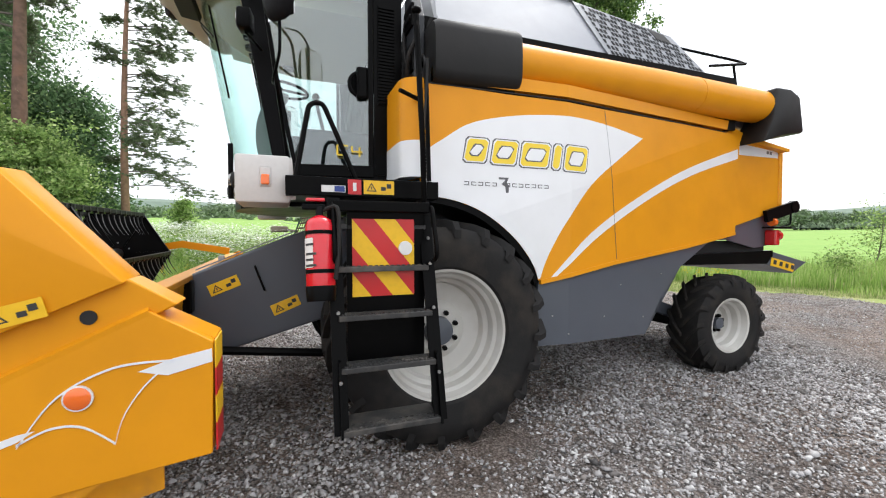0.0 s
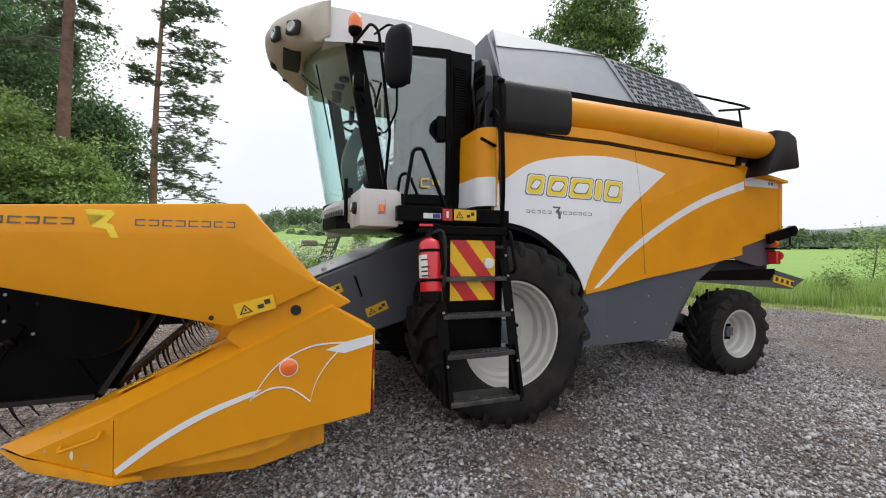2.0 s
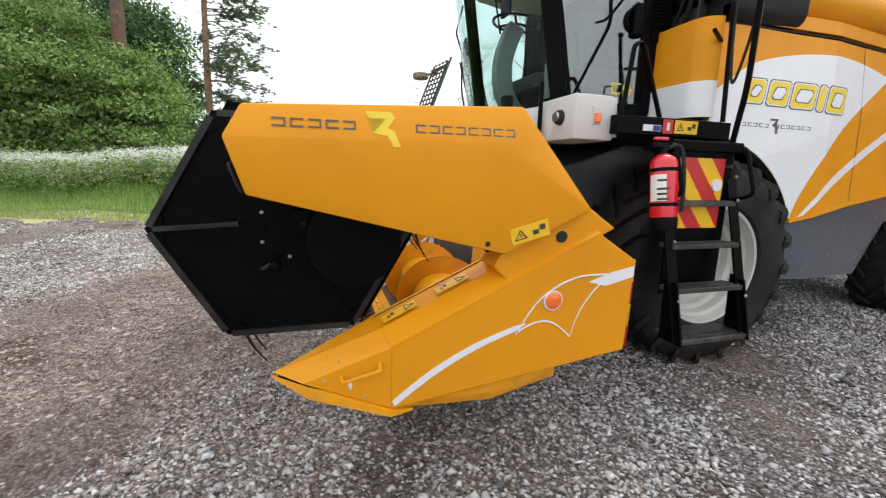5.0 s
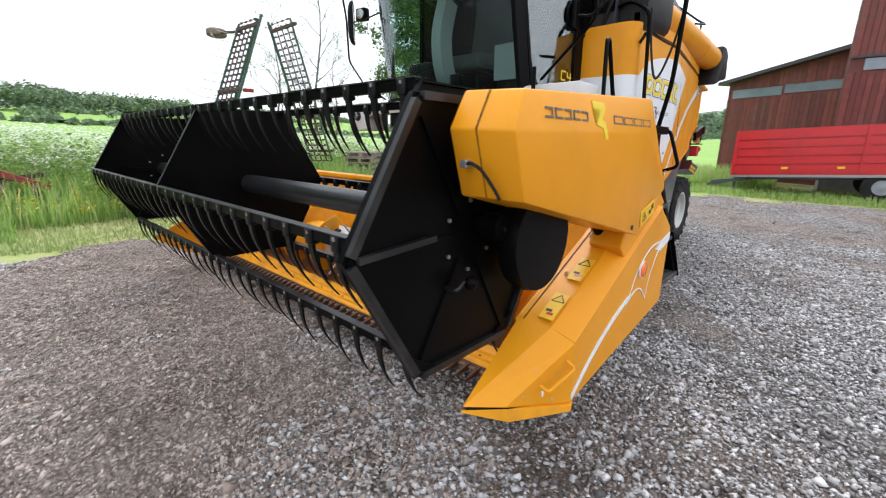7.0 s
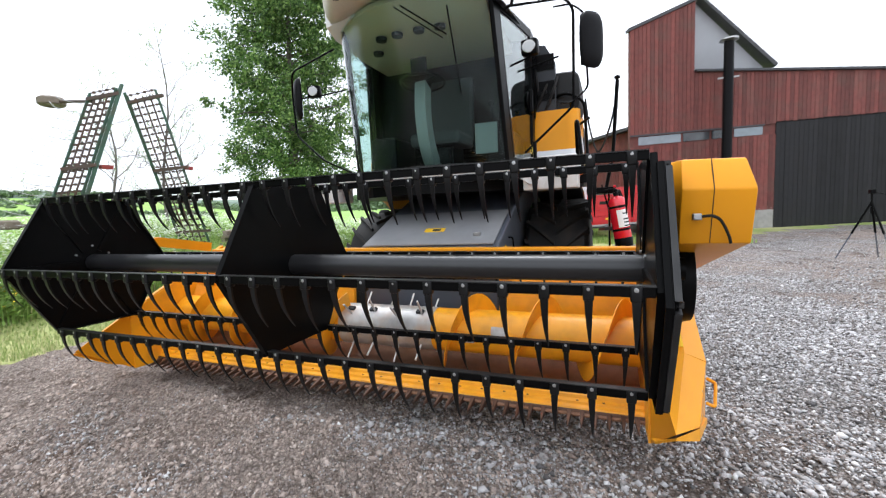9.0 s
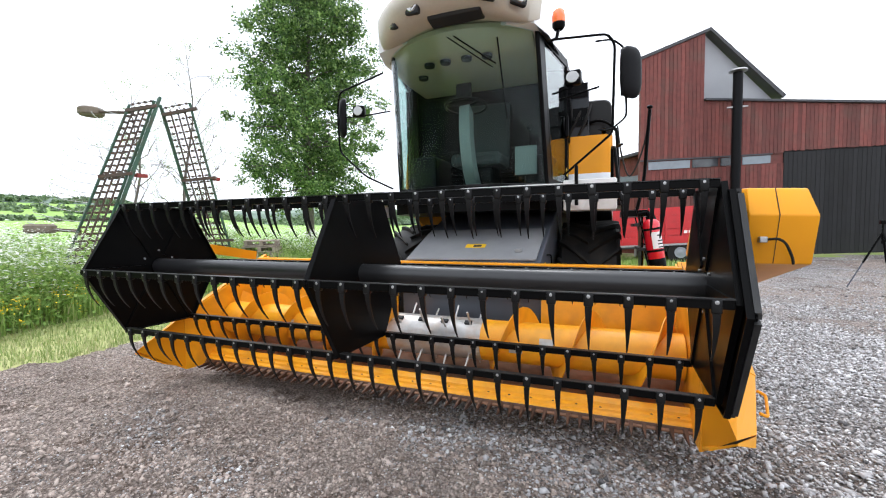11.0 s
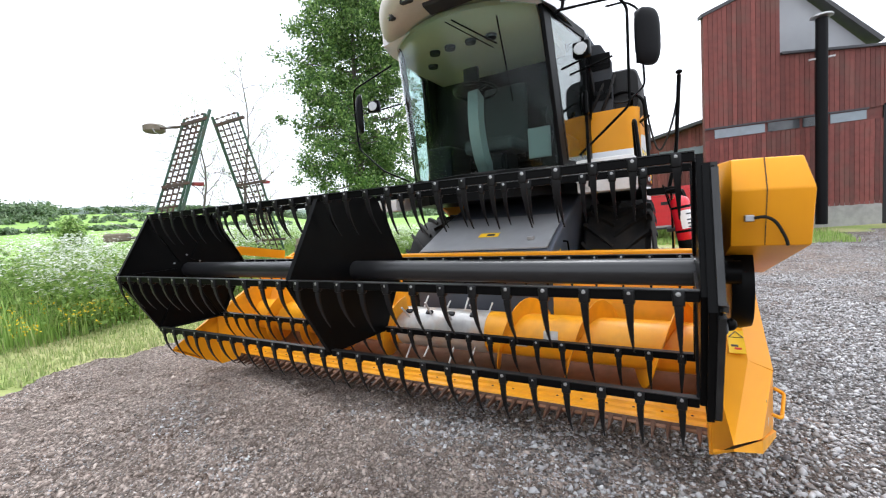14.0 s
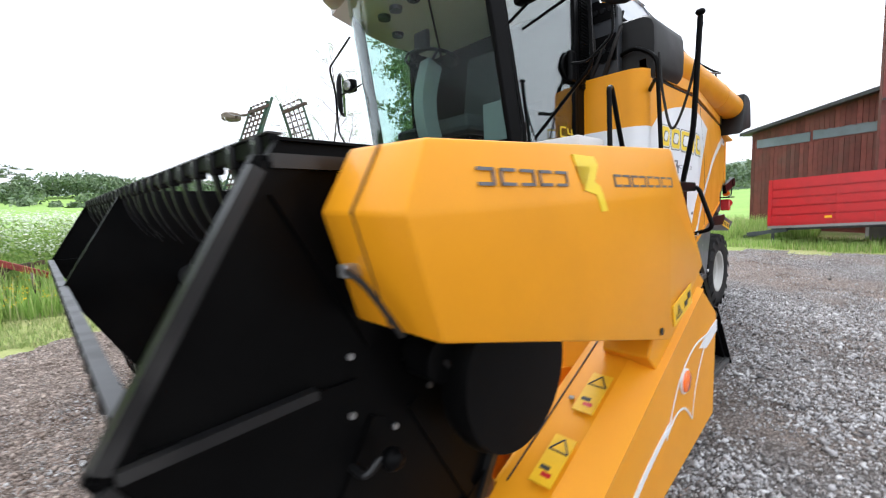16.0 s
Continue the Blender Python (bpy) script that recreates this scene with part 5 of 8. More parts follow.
# roof with the visor and lamps
def roof_shell(prof, bow, arch, yc=0.02, cols=28):
    """Bent sheet over the cab: each row of prof is (x, z, half width)."""
    bm = bmesh.new()
    zc = sum(z for _, z, _ in prof) / len(prof)
    rows = []
    for x, z, w in prof:
        row = []
        for i in range(cols + 1):
            s = -math.cos(math.pi * i / cols)
            e = max(0.0, (abs(s) - 0.80) / 0.20)
            zz = z - abs(s) ** 2.4 * (0.05 + max(0.0, arch - 0.05) * min(1.0, max(0.0, (3.60 - z) / 0.22)))
            zz = zc + (zz - zc) * (1 - 0.18 * e * e) if bow else zz
            row.append(bm.verts.new((x + bow * max(0.0, -1.1 - x) / 0.6 * abs(s) ** 2.6, yc + w * s, zz)))
        rows.append(row)
    n = len(prof)
    for a in range(n):
        q, w = rows[a], rows[(a + 1) % n]
        for i in range(cols):
            bm.faces.new((q[i], q[i + 1], w[i + 1], w[i]))
    for i in (0, cols):
        bm.faces.new([r[i] for r in rows])
    return bm


part("roof", roof_shell([(-1.16, 3.67, 0.76), (-0.4, 3.605, 0.90), (0.18, 3.535, 0.93), (0.22, 3.505, 0.935), (0.22, 3.36, 0.94), (-0.85, 3.355, 0.86), (-1.13, 3.36, 0.77)], 0, 0.06, -0.02), WHITE, cab, "white cab roof panel", 35)
part("visor", roof_shell([(-1.28, 3.47, 0.69), (-1.42, 3.46, 0.70), (-1.54, 3.486, 0.715), (-1.62, 3.55, 0.725), (-1.635, 3.62, 0.73), (-1.60, 3.695, 0.735), (-1.49, 3.765, 0.745), (-1.30, 3.812, 0.77), (-1.09, 3.817, 0.815), (-1.09, 3.50, 0.78)], 0.42, 0.16, -0.05), BEIGE, cab, "beige rounded front visor with lamps", 50)
for y in (-0.71, -0.48, 0.17, 0.43):
    s = (y + 0.12) / 0.76
    turn = Matrix.Translation((-1.585 + 0.375 * abs(s) ** 2.6, y, 3.54 - 0.07 * abs(s) ** 2.4)) @ Matrix.Rotation(-math.copysign(math.atan(1.24 * abs(s) ** 1.6), s), 4, "Z") @ Matrix.Rotation(radians(10), 4, "X")
    part("lamp_bezel", B((-0.022, -0.072, -0.066), (0.03, 0.072, 0.066), 0.018, turn), DARK, cab, smooth=30)
    lens = lathe([(-0.023, 0.0), (-0.027, 0.02), (-0.030, 0.044), (-0.022, 0.052)], (0, 0, 0), "x", 20)
    bmesh.ops.transform(lens, matrix=turn, verts=lens.verts)
    part("roof_lamp", lens, LAMP_GLASS, cab, "round headlamp in the visor", 40)
# solid dark block: the shade of the visor's recess is its colour
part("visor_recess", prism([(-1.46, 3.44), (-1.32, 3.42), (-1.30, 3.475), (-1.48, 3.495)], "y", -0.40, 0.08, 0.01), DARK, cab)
liner = bmesh.new()
prev = None
for i in range(17):
    y = -0.74 + 1.52 * i / 16
    sx = screen_x(y, 3.30)
    ring = [liner.verts.new(q) for q in ((sx + 0.02, y, 3.365), (sx + 0.022, y, 3.32), (sx + 0.16, y, 3.24), (sx + 0.42, y, 3.20), (0.12, y, 3.20), (0.12, y, 3.365))]
    if prev:
        for k in range(6):
            liner.faces.new((prev[k], prev[(k + 1) % 6], ring[(k + 1) % 6], ring[k]))
    else:
        liner.faces.new(ring)
    prev = ring
liner.faces.new(prev[::-1])
part("roof_liner", liner, LINER, cab, "olive fabric roof liner", 40)
for x, y in ((-0.90, -0.30), (-0.92, -0.10), (-0.92, 0.12), (-0.90, 0.30), (-0.6, 0.5)):
    part("roof_vent", lathe([(0, 0.055), (-0.03, 0.05), (-0.03, 0)], (x, y, 3.20), "z", 20), DARK, cab, smooth=40)
part("beacon_post", tube([(-0.90, -0.88, 3.30), (-0.90, -0.95, 3.32), (-0.90, -0.97, 3.42)], 0.016), BLACK, cab, smooth=40)
part("beacon_base", lathe([(0, 0.04), (0.03, 0.058), (0.06, 0.058)], (-0.90, -0.97, 3.40), "z", 20), BLACK, cab, smooth=40)
part("beacon", lathe([(0.0, 0.056), (0.05, 0.060), (0.11, 0.052), (0.135, 0.03), (0.14, 0)], (-0.90, -0.97, 3.46), "z", 20), ORANGE_LENS, cab, "orange rotating beacon", 50)

# cab inside
part("seat_cushion", B((-0.62, -0.34, 2.18), (-0.12, 0.20, 2.32), 0.04), SEAT, cab)
part("seat_back", prism([(-0.14, 2.28), (-0.02, 2.28), (0.08, 2.98), (-0.02, 3.0)], "y", -0.32, 0.18, 0.03), SEAT, cab)
part("seat_base", B((-0.52, -0.24, 1.93), (-0.18, 0.10, 2.18), 0.02), BLACK, cab)
part("steering_column", strip(bezier([(-0.62, -0.07, 1.93), (-0.78, -0.07, 2.15), (-0.80, -0.05, 2.45), (-0.68, -0.01, 2.76)]), 0.15, 0.11, (0, 1, 0)), CONSOLE, cab, "pale green-grey steering column", 50)
wheel = bmesh.new()
c, u, v = Vector((-0.66, 0.0, 2.80)), Vector((0, 1, 0)), Vector((0.97, 0, -0.12)).normalized()
tube([c + (u * math.cos(a) + v * math.sin(a)) * 0.215 for a in (2 * math.pi * k / 24 for k in range(25))], 0.014, wheel)
for k in range(3):
    a = radians(90 + 120 * k)
    tube([c, c + (u * math.cos(a) + v * math.sin(a)) * 0.215], 0.012, wheel)
part("steering_wheel", wheel, BLACK, cab, smooth=50)
part("monitor", B((-0.80, -0.10, 2.84), (-0.76, 0.06, 3.0), 0.01), BLACK, cab)
part("side_console", B((-0.55, -0.86, 1.93), (0.02, -0.58, 2.26), 0.03), PLASTIC, cab)
part("side_console", B((-0.5, 0.42, 1.93), (0.02, 0.72, 2.34), 0.03), PLASTIC, cab)
part("lever", tube([(-0.35, -0.62, 2.24), (-0.42, -0.62, 2.55)], 0.014), BLACK, cab, smooth=40)
part("lever", sphere((-0.42, -0.62, 2.57), 0.03), BLACK, cab, smooth=60)
part("floor_mat", B((-0.80, -0.7, 1.932), (0.1, 0.7, 1.95)), PLASTIC, cab)
part("pedal", B((-0.88, -0.32, 1.96), (-0.80, -0.22, 2.10), 0.01), BLACK, cab)
part("document_pouch", B((-0.62, -0.72, 2.05), (-0.61, -0.50, 2.34), 0.004), CONSOLE, cab)

# intake and dark machinery between cab and tank
part("air_box", prism([(-1.18, 2.50), (-0.93, 2.50), (-0.93, 3.27), (-1.08, 3.24), (-1.18, 3.05)], "x", 0.22, 0.30, 0.01), SHIELD, combine, "dark grey shield before the tank")
part("air_grille", B((0.205, -1.17, 2.98), (0.225, -0.96, 3.14)), BLACK, combine)
part("air_grille", B((0.205, -1.17, 2.66), (0.225, -0.95, 2.86)), BLACK, combine)
for i in range(3):
    for z in (3.05, 2.74):
        part("air_nozzle", lathe([(0, 0.022), (-0.012, 0.02), (-0.012, 0.012)], (0.205, -1.13 + 0.06 * i, z), "x", 12), PLASTIC, combine, smooth=40)
for a, b in (((0.22, -0.95, 2.55), (0.30, -1.15, 3.0)), ((0.24, -1.0, 2.6), (0.26, -0.9, 3.2)), ((0.22, -1.05, 2.52), (0.24, -1.2, 2.9))):
    part("hose", tube(bezier([a, tuple((p + q) / 2 + d for p, q, d in zip(a, b, (-0.05, -0.03, 0.02))), b]), 0.016), RUBBER, combine, smooth=40)

for a, b, rr in (((0.34, -1.02, 2.60), (0.36, -1.16, 3.06), 0.014), ((0.36, -1.10, 2.56), (0.34, -1.20, 2.86), 0.012), ((0.33, -0.98, 2.72), (0.37, -1.21, 2.74), 0.02)):
    part("hose", tube(bezier([a, (a[0] - 0.03, (a[1] + b[1]) / 2 - 0.04, (a[2] + b[2]) / 2 + 0.05), b]), rr), RUBBER, combine, smooth=40)
part("valve_block", B((0.30, -1.19, 2.66), (0.37, -1.11, 2.75), 0.008), BLACK, combine)
part("pipe_fitting", lathe([(-0.02, 0.014), (0.0, 0.02), (0.03, 0.02), (0.04, 0.012)], (0.33, -1.20, 2.70), "y", 10), BOLT, combine, smooth=40)
part("bracket", prism([(-1.20, 2.52), (-1.05, 2.52), (-0.98, 2.78), (-1.03, 2.80)], "x", 0.31, 0.325), BLACK, combine)

# mirrors and work lamps on bent bars
part("mirror_arm", tube(bend([(-0.93, -0.93, 3.30), (-0.85, -1.38, 3.30), (-0.80, -1.44, 3.22), (-0.70, -1.42, 2.40), (-0.64, -0.98, 2.02)], 0.05), 0.012), BLACK, combine, smooth=40)
part("mirror_arm", tube([(-0.72, -0.95, 2.78), (-0.75, -1.31, 2.85)], 0.010), BLACK, combine, smooth=40)
part("mirror_arm", tube(bend([(-0.80, -1.28, 3.27), (-0.72, -1.42, 3.30), (-0.68, -1.52, 3.22), (-0.68, -1.54, 2.55), (-0.72, -1.40, 2.42), (-0.72, -1.30, 2.44)], 0.05), 0.009), BLACK, combine, smooth=40)


def mirror(y, x, z, turn):
    m = Matrix.Translation((x, y, z)) @ Matrix.Rotation(radians(turn), 4, "Z")
    sh = sphere((0, 0, 0), 1.0, scale=(0.06, 0.115, 0.25), u=20, v=14)
    for v in sh.verts:
        v.co.y = 0.115 * math.copysign(abs(v.co.y / 0.115) ** 0.6, v.co.y)
        v.co.z = 0.25 * math.copysign(abs(v.co.z / 0.25) ** 0.6, v.co.z)
        v.co.x = min(v.co.x, 0.01)
    bmesh.ops.transform(sh, matrix=m, verts=sh.verts)
    body = part("side_mirror", sh, PLASTIC, combine, "black plastic side mirror", 60)
    part("mirror_glass", B((0.010, -0.10, -0.23), (0.014, 0.10, 0.23), 0.0, m), MIRROR, body)


mirror(-1.57, -0.68, 2.97, 42)
mirror(1.59, -0.55, 2.95, -40)
part("mirror_arm", tube(bend([(-0.90, 0.84, 3.28), (-0.75, 1.50, 3.20), (-0.62, 1.62, 3.0), (-0.62, 1.60, 2.5), (-0.70, 1.2, 2.15), (-0.70, 0.86, 1.98)], 0.08), 0.011), BLACK, combine, smooth=40)
part("mirror_arm", tube([(-0.62, 1.56, 2.93), (-0.62, 1.30, 2.92), (-0.72, 0.86, 2.90)], 0.009), BLACK, combine, smooth=40)


def work_lamp(x, y, z, turn):
    m = Matrix.Translation((x, y, z)) @ Matrix.Rotation(radians(turn), 4, "Z")
    body = part("work_lamp", B((-0.03, -0.07, -0.07), (0.06, 0.07, 0.07), 0.02, m), BLACK, combine, "square black work lamp", 30)
    lens = lathe([(-0.034, 0.0), (-0.038, 0.03), (-0.034, 0.055), (-0.028, 0.058)], (0, 0, 0), "x", 20)
    bmesh.ops.transform(lens, matrix=m, verts=lens.verts)
    part("lens", lens, LAMP_GLASS, body, smooth=40)


work_lamp(-0.90, -1.09, 2.92, -8)
work_lamp(-0.63, 1.32, 2.98, 10)
part("lamp_arm", tube([(-0.80, -0.90, 2.82), (-0.88, -1.09, 2.84)], 0.01), BLACK, combine, smooth=40)
# the cab is lower than its pattern, most of all its visor, lamps and mirrors
def lowered(k):
    return Matrix.Translation((0, 0, 1.93)) @ Matrix.Diagonal((1, 1, k, 1)) @ Matrix.Translation((0, 0, -1.93))


for ch in combine.children:
    if ch.name.split(".")[0] in ("mirror_arm", "side_mirror", "work_lamp", "lamp_arm"):
        ch.matrix_basis = lowered(0.925) @ ch.matrix_basis
for ch in cab.children:
    if ch.name.split(".")[0] in ("visor", "visor_recess", "roof_lamp", "lamp_bezel", "beacon", "beacon_base", "beacon_post"):
        ch.matrix_basis = lowered(0.925 / 0.985) @ ch.matrix_basis
cab.matrix_basis = lowered(0.985)
place_under(combine)
# the machine leans slightly to its far side
PIVOT = Matrix.Translation((0, -1.45, 1.3))
combine.matrix_world = PIVOT @ Matrix.Rotation(radians(-0.7), 4, "X") @ PIVOT.inverted() @ combine.matrix_world

# fire extinguisher on the ladder side
ext = thing("fire_extinguisher", (-0.49, -1.74, 1.14), "red fire extinguisher strapped beside the ladder", "fire extinguisher")
part("body", lathe([(0, 0.055), (0.01, 0.072), (0.03, 0.076), (0.36, 0.076), (0.39, 0.066), (0.415, 0.03), (0.42, 0.0)], (-0.49, -1.74, 1.15), "z", 28), EXT_RED, ext, smooth=40)
part("base_ring", lathe([(-0.04, 0.074), (0.035, 0.079), (0.04, 0.076)], (-0.49, -1.74, 1.15), "z", 28), BLACK, ext, smooth=40)
for z in (1.255, 1.46):
    part("strap", lathe([(0, 0.079), (0.02, 0.079)], (-0.49, -1.74, z), "z", 28), BLACK, ext, smooth=40)
part("valve", lathe([(0, 0.022), (0.05, 0.02), (0.055, 0.0)], (-0.49, -1.74, 1.565), "z", 12), PLASTIC, ext, smooth=40)
part("lever", B((-0.58, -1.755, 1.60), (-0.46, -1.725, 1.63), 0.006), BLACK, ext)
part("lever", B((-0.56, -1.752, 1.645), (-0.46, -1.728, 1.665), 0.006), EXT_RED, ext)
part("hose", tube(bezier([(-0.47, -1.74, 1.60), (-0.40, -1.78, 1.60), (-0.40, -1.80, 1.40), (-0.42, -1.80, 1.22)]), 0.012), RUBBER, ext, smooth=40)
arc = bmesh.new()
prev = None
for i in range(9):
    a = radians(-195 + 9 * i)
    ring = [arc.verts.new((-0.49 + r * math.cos(a), -1.74 + r * math.sin(a), z)) for r, z in ((0.0765, 1.285), (0.0785, 1.285), (0.0785, 1.44), (0.0765, 1.44))]
    if prev:
        for k in range(4):
            arc.faces.new((prev[k], prev[(k + 1) % 4], ring[(k + 1) % 4], ring[k]))
    prev = ring
part("label", arc, LABEL_WHITE, ext, "white instruction label", 40)
for i, z in enumerate((1.29, 1.32, 1.35, 1.40)):
    a = radians(-140)
    arc = bmesh.new()
    prev = None
    for k in range(6):
        a = radians(-160 + (10 - 2 * (i % 2)) * k)
        ring = [arc.verts.new((-0.49 + r * math.cos(a), -1.74 + r * math.sin(a), zz)) for r, zz in ((0.0788, z), (0.0795, z), (0.0795, z + 0.012), (0.0788, z + 0.012))]
        if prev:
            for q in range(4):
                arc.faces.new((prev[q], prev[(q + 1) % 4], ring[(q + 1) % 4], ring[q]))
        prev = ring
    part("print_bar", arc, LABEL_INK, ext, smooth=40)
place_under(ext)
hang = Matrix.Translation((-0.49, -1.70, 1.62))
ext.matrix_world = hang @ Matrix.Rotation(radians(-9), 4, "X") @ hang.inverted() @ ext.matrix_world


# ---- ground, yard and distance ----
SLOPE = [(-180, 0.0), (-90, 0.0), (-45, 0.02), (-12, 0.032), (3, 0.026), (14, 0.018), (28, 0.013), (45, 0.015), (62, 0.030), (72, 0.032), (85, 0.034), (115, 0.036), (140, 0.02), (180, 0.0)]
YARD_Y = [(-60, 16), (-16, 10.5), (-10.7, 7.6), (-7.6, 6.0), (-5.6, 5.2), (-3.2, 3.7), (-1.6, 4.1), (2.0, 4.4), (5.0, 3.8), (8.4, 3.0), (10.0, 2.2), (10.8, 0.5), (14, -3), (60, -3)]
YARD_X = [(-60, 22), (-14, 18.0), (-8, 15.2), (-5, 11.2), (-0.3, 10.2), (10, 11.5)]


def smooth(a, b, v):
    t = np.clip((v - a) / (b - a), 0, 1)
    return t * t * (3 - 2 * t)


def value_noise(x, y, seed):
    """Smooth noise between 0 and 1 on a lattice one metre wide."""
    ix, iy = np.floor(x), np.floor(y)
    u, w = x - ix, y - iy
    u, w = u * u * (3 - 2 * u), w * w * (3 - 2 * w)

    def corner(a, b):
        q = np.sin(a * 127.1 + b * 311.7 + seed * 74.7) * 43758.5453
        return q - np.floor(q)
    return (corner(ix, iy) * (1 - u) + corner(ix + 1, iy) * u) * (1 - w) + (corner(ix, iy + 1) * (1 - u) + corner(ix + 1, iy + 1) * u) * w


def clods(x, y):
    """Ruts, clods and crushed stone pressed into the yard, in metres of height."""
    muddy = 0.45 + 0.55 * smooth(1.2, 2.6, -x)
    z = 0.0
    for wave, amp, seed in ((0.75, 0.026, 1), (0.30, 0.036, 2), (0.13, 0.028, 3), (0.06, 0.012, 4)):
        n = value_noise((x + 0.3 * y) / wave, (y - 0.2 * x) / (wave * 1.3), seed)
        z = z + amp * (1 - np.abs(2 * n - 1)) * (muddy if wave > 0.1 else 1.0)
    return z


def land(x, y):
    x, y = np.asarray(x, float), np.asarray(y, float)
    r, az = np.hypot(x, y), np.degrees(np.arctan2(y, x))
    s = np.interp(az, [k[0] for k in SLOPE], [k[1] for k in SLOPE])
    z = s * np.maximum(0, r - 7) + 0.02 * np.clip(y + 2.0, 0, 6.5) * (1 - smooth(20, 60, r))
    z = z + 0.05 * np.maximum(0, np.minimum(r, 345) - 175) * smooth(44, 58, az) * (1 - smooth(84, 98, az))
    z = z + 0.30 * smooth(4.8, 8.0, y) * (1 - smooth(4.0, 9.0, x)) * smooth(-9, -5, x)
    z = z + clods(x, y) * (1 - smooth(9.0, 13.0, r)) - 0.035
    z = z + 0.012 * np.sin(1.3 * x + 0.7 * y) * np.sin(0.9 * y - 0.4 * x) + 0.006 * np.sin(4.1 * x + 1.0) * np.sin(3.7 * y)
    return z


def in_yard(x, y):
    wob = 0.22 * np.sin(2.3 * x + 1.1 * y) + 0.15 * np.sin(5.1 * x - 3.0 * y)
    return (y + wob < np.interp(x, [k[0] for k in YARD_Y], [k[1] for k in YARD_Y])) & (x + wob < np.interp(y, [k[0] for k in YARD_X], [k[1] for k in YARD_X]))


def ground_material(name, kind):
    m = bpy.data.materials.new(name)
    m.use_nodes = True
    n, l = m.node_tree.nodes, m.node_tree.links
    b = n["Principled BSDF"]
    b.inputs["Roughness"].default_value = 0.9
    b.inputs["Specular IOR Level"].default_value = 0.25
    tc = n.new("ShaderNodeTexCoord")

    def noise_of(scale, detail=5, rough=0.6):
        t = n.new("ShaderNodeTexNoise")
        t.inputs["Scale"].default_value, t.inputs["Detail"].default_value, t.inputs["Roughness"].default_value = scale, detail, rough
        l.new(tc.outputs["Object"], t.inputs["Vector"])
        return t.outputs["Fac"]

    def ramp(fac, stops):
        r = n.new("ShaderNodeValToRGB")
        e = r.color_ramp.elements
        e[0].position, e[0].color = stops[0][0], (*stops[0][1], 1)
        e[1].position, e[1].color = stops[-1][0], (*stops[-1][1], 1)
        for p, c in stops[1:-1]:
            q = e.new(p)
            q.color = (*c, 1)
        l.new(fac, r.inputs["Fac"])
        return r.outputs["Color"]

    def mix(fac, a, c, mode="MIX"):
        x = n.new("ShaderNodeMix")
        x.data_type, x.blend_type = "RGBA", mode
        if isinstance(fac, float):
            x.inputs["Factor"].default_value = fac
        else:
            l.new(fac, x.inputs["Factor"])
        l.new(a, x.inputs["A"])
        l.new(c, x.inputs["B"])
        return x.outputs["Result"]
    if kind == "gravel":
        cells = n.new("ShaderNodeTexVoronoi")
        cells.inputs["Scale"].default_value = 55
        l.new(tc.outputs["Object"], cells.inputs["Vector"])
        sep = n.new("ShaderNodeSeparateColor")
        l.new(cells.outputs["Color"], sep.inputs["Color"])
        stones = ramp(sep.outputs["Red"], [(0.0, (0.13, 0.122, 0.118)), (0.4, (0.30, 0.285, 0.28)), (0.8, (0.47, 0.45, 0.445)), (1.0, (0.68, 0.66, 0.655))])
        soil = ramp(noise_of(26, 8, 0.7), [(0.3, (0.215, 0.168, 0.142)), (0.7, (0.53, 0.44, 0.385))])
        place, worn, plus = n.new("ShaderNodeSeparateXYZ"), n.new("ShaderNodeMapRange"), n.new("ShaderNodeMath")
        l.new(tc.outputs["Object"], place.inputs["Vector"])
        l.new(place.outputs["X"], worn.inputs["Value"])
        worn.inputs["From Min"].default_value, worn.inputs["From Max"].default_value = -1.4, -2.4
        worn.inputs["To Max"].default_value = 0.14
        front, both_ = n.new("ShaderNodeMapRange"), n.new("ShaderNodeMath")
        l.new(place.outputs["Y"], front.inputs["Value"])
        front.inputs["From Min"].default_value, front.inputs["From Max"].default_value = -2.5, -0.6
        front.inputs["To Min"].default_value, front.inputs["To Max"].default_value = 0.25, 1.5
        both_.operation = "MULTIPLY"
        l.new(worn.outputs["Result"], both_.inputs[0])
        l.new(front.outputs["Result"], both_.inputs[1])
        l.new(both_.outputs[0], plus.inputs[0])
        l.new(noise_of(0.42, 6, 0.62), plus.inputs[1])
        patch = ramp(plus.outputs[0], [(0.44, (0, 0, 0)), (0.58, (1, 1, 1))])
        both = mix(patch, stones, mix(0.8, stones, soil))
        damp = ramp(noise_of(1.7, 9, 0.68), [(0.36, (0.52, 0.44, 0.385)), (0.48, (1, 1, 1))])
        both = mix(0.85, both, damp, "MULTIPLY")
        # shade between the stones, painted as darker cell edges
        gap = ramp(cells.outputs["Distance"], [(0.3, (1, 1, 1)), (0.7, (0.36, 0.34, 0.32))])
        col = mix(0.8, both, gap, "MULTIPLY")
        big = ramp(noise_of(0.9, 4), [(0.3, (0.98, 0.955, 0.935)), (0.7, (1.24, 1.235, 1.23))])
        col = mix(1.0, col, big, "MULTIPLY")
        bp = n.new("ShaderNodeBump")
        bp.inputs["Strength"].default_value, bp.inputs["Distance"].default_value, bp.invert = 0.9, 0.012, True
        l.new(cells.outputs["Distance"], bp.inputs["Height"])
        b2 = n.new("ShaderNodeBump")
        b2.inputs["Strength"].default_value, b2.inputs["Distance"].default_value = 1.0, 0.045
        streak, turn_, tilt = n.new("ShaderNodeTexNoise"), n.new("ShaderNodeMapping"), n.new("ShaderNodeMath")
        turn_.inputs["Rotation"].default_value, turn_.inputs["Scale"].default_value = (0, 0, radians(-42)), (5.5, 26, 10)
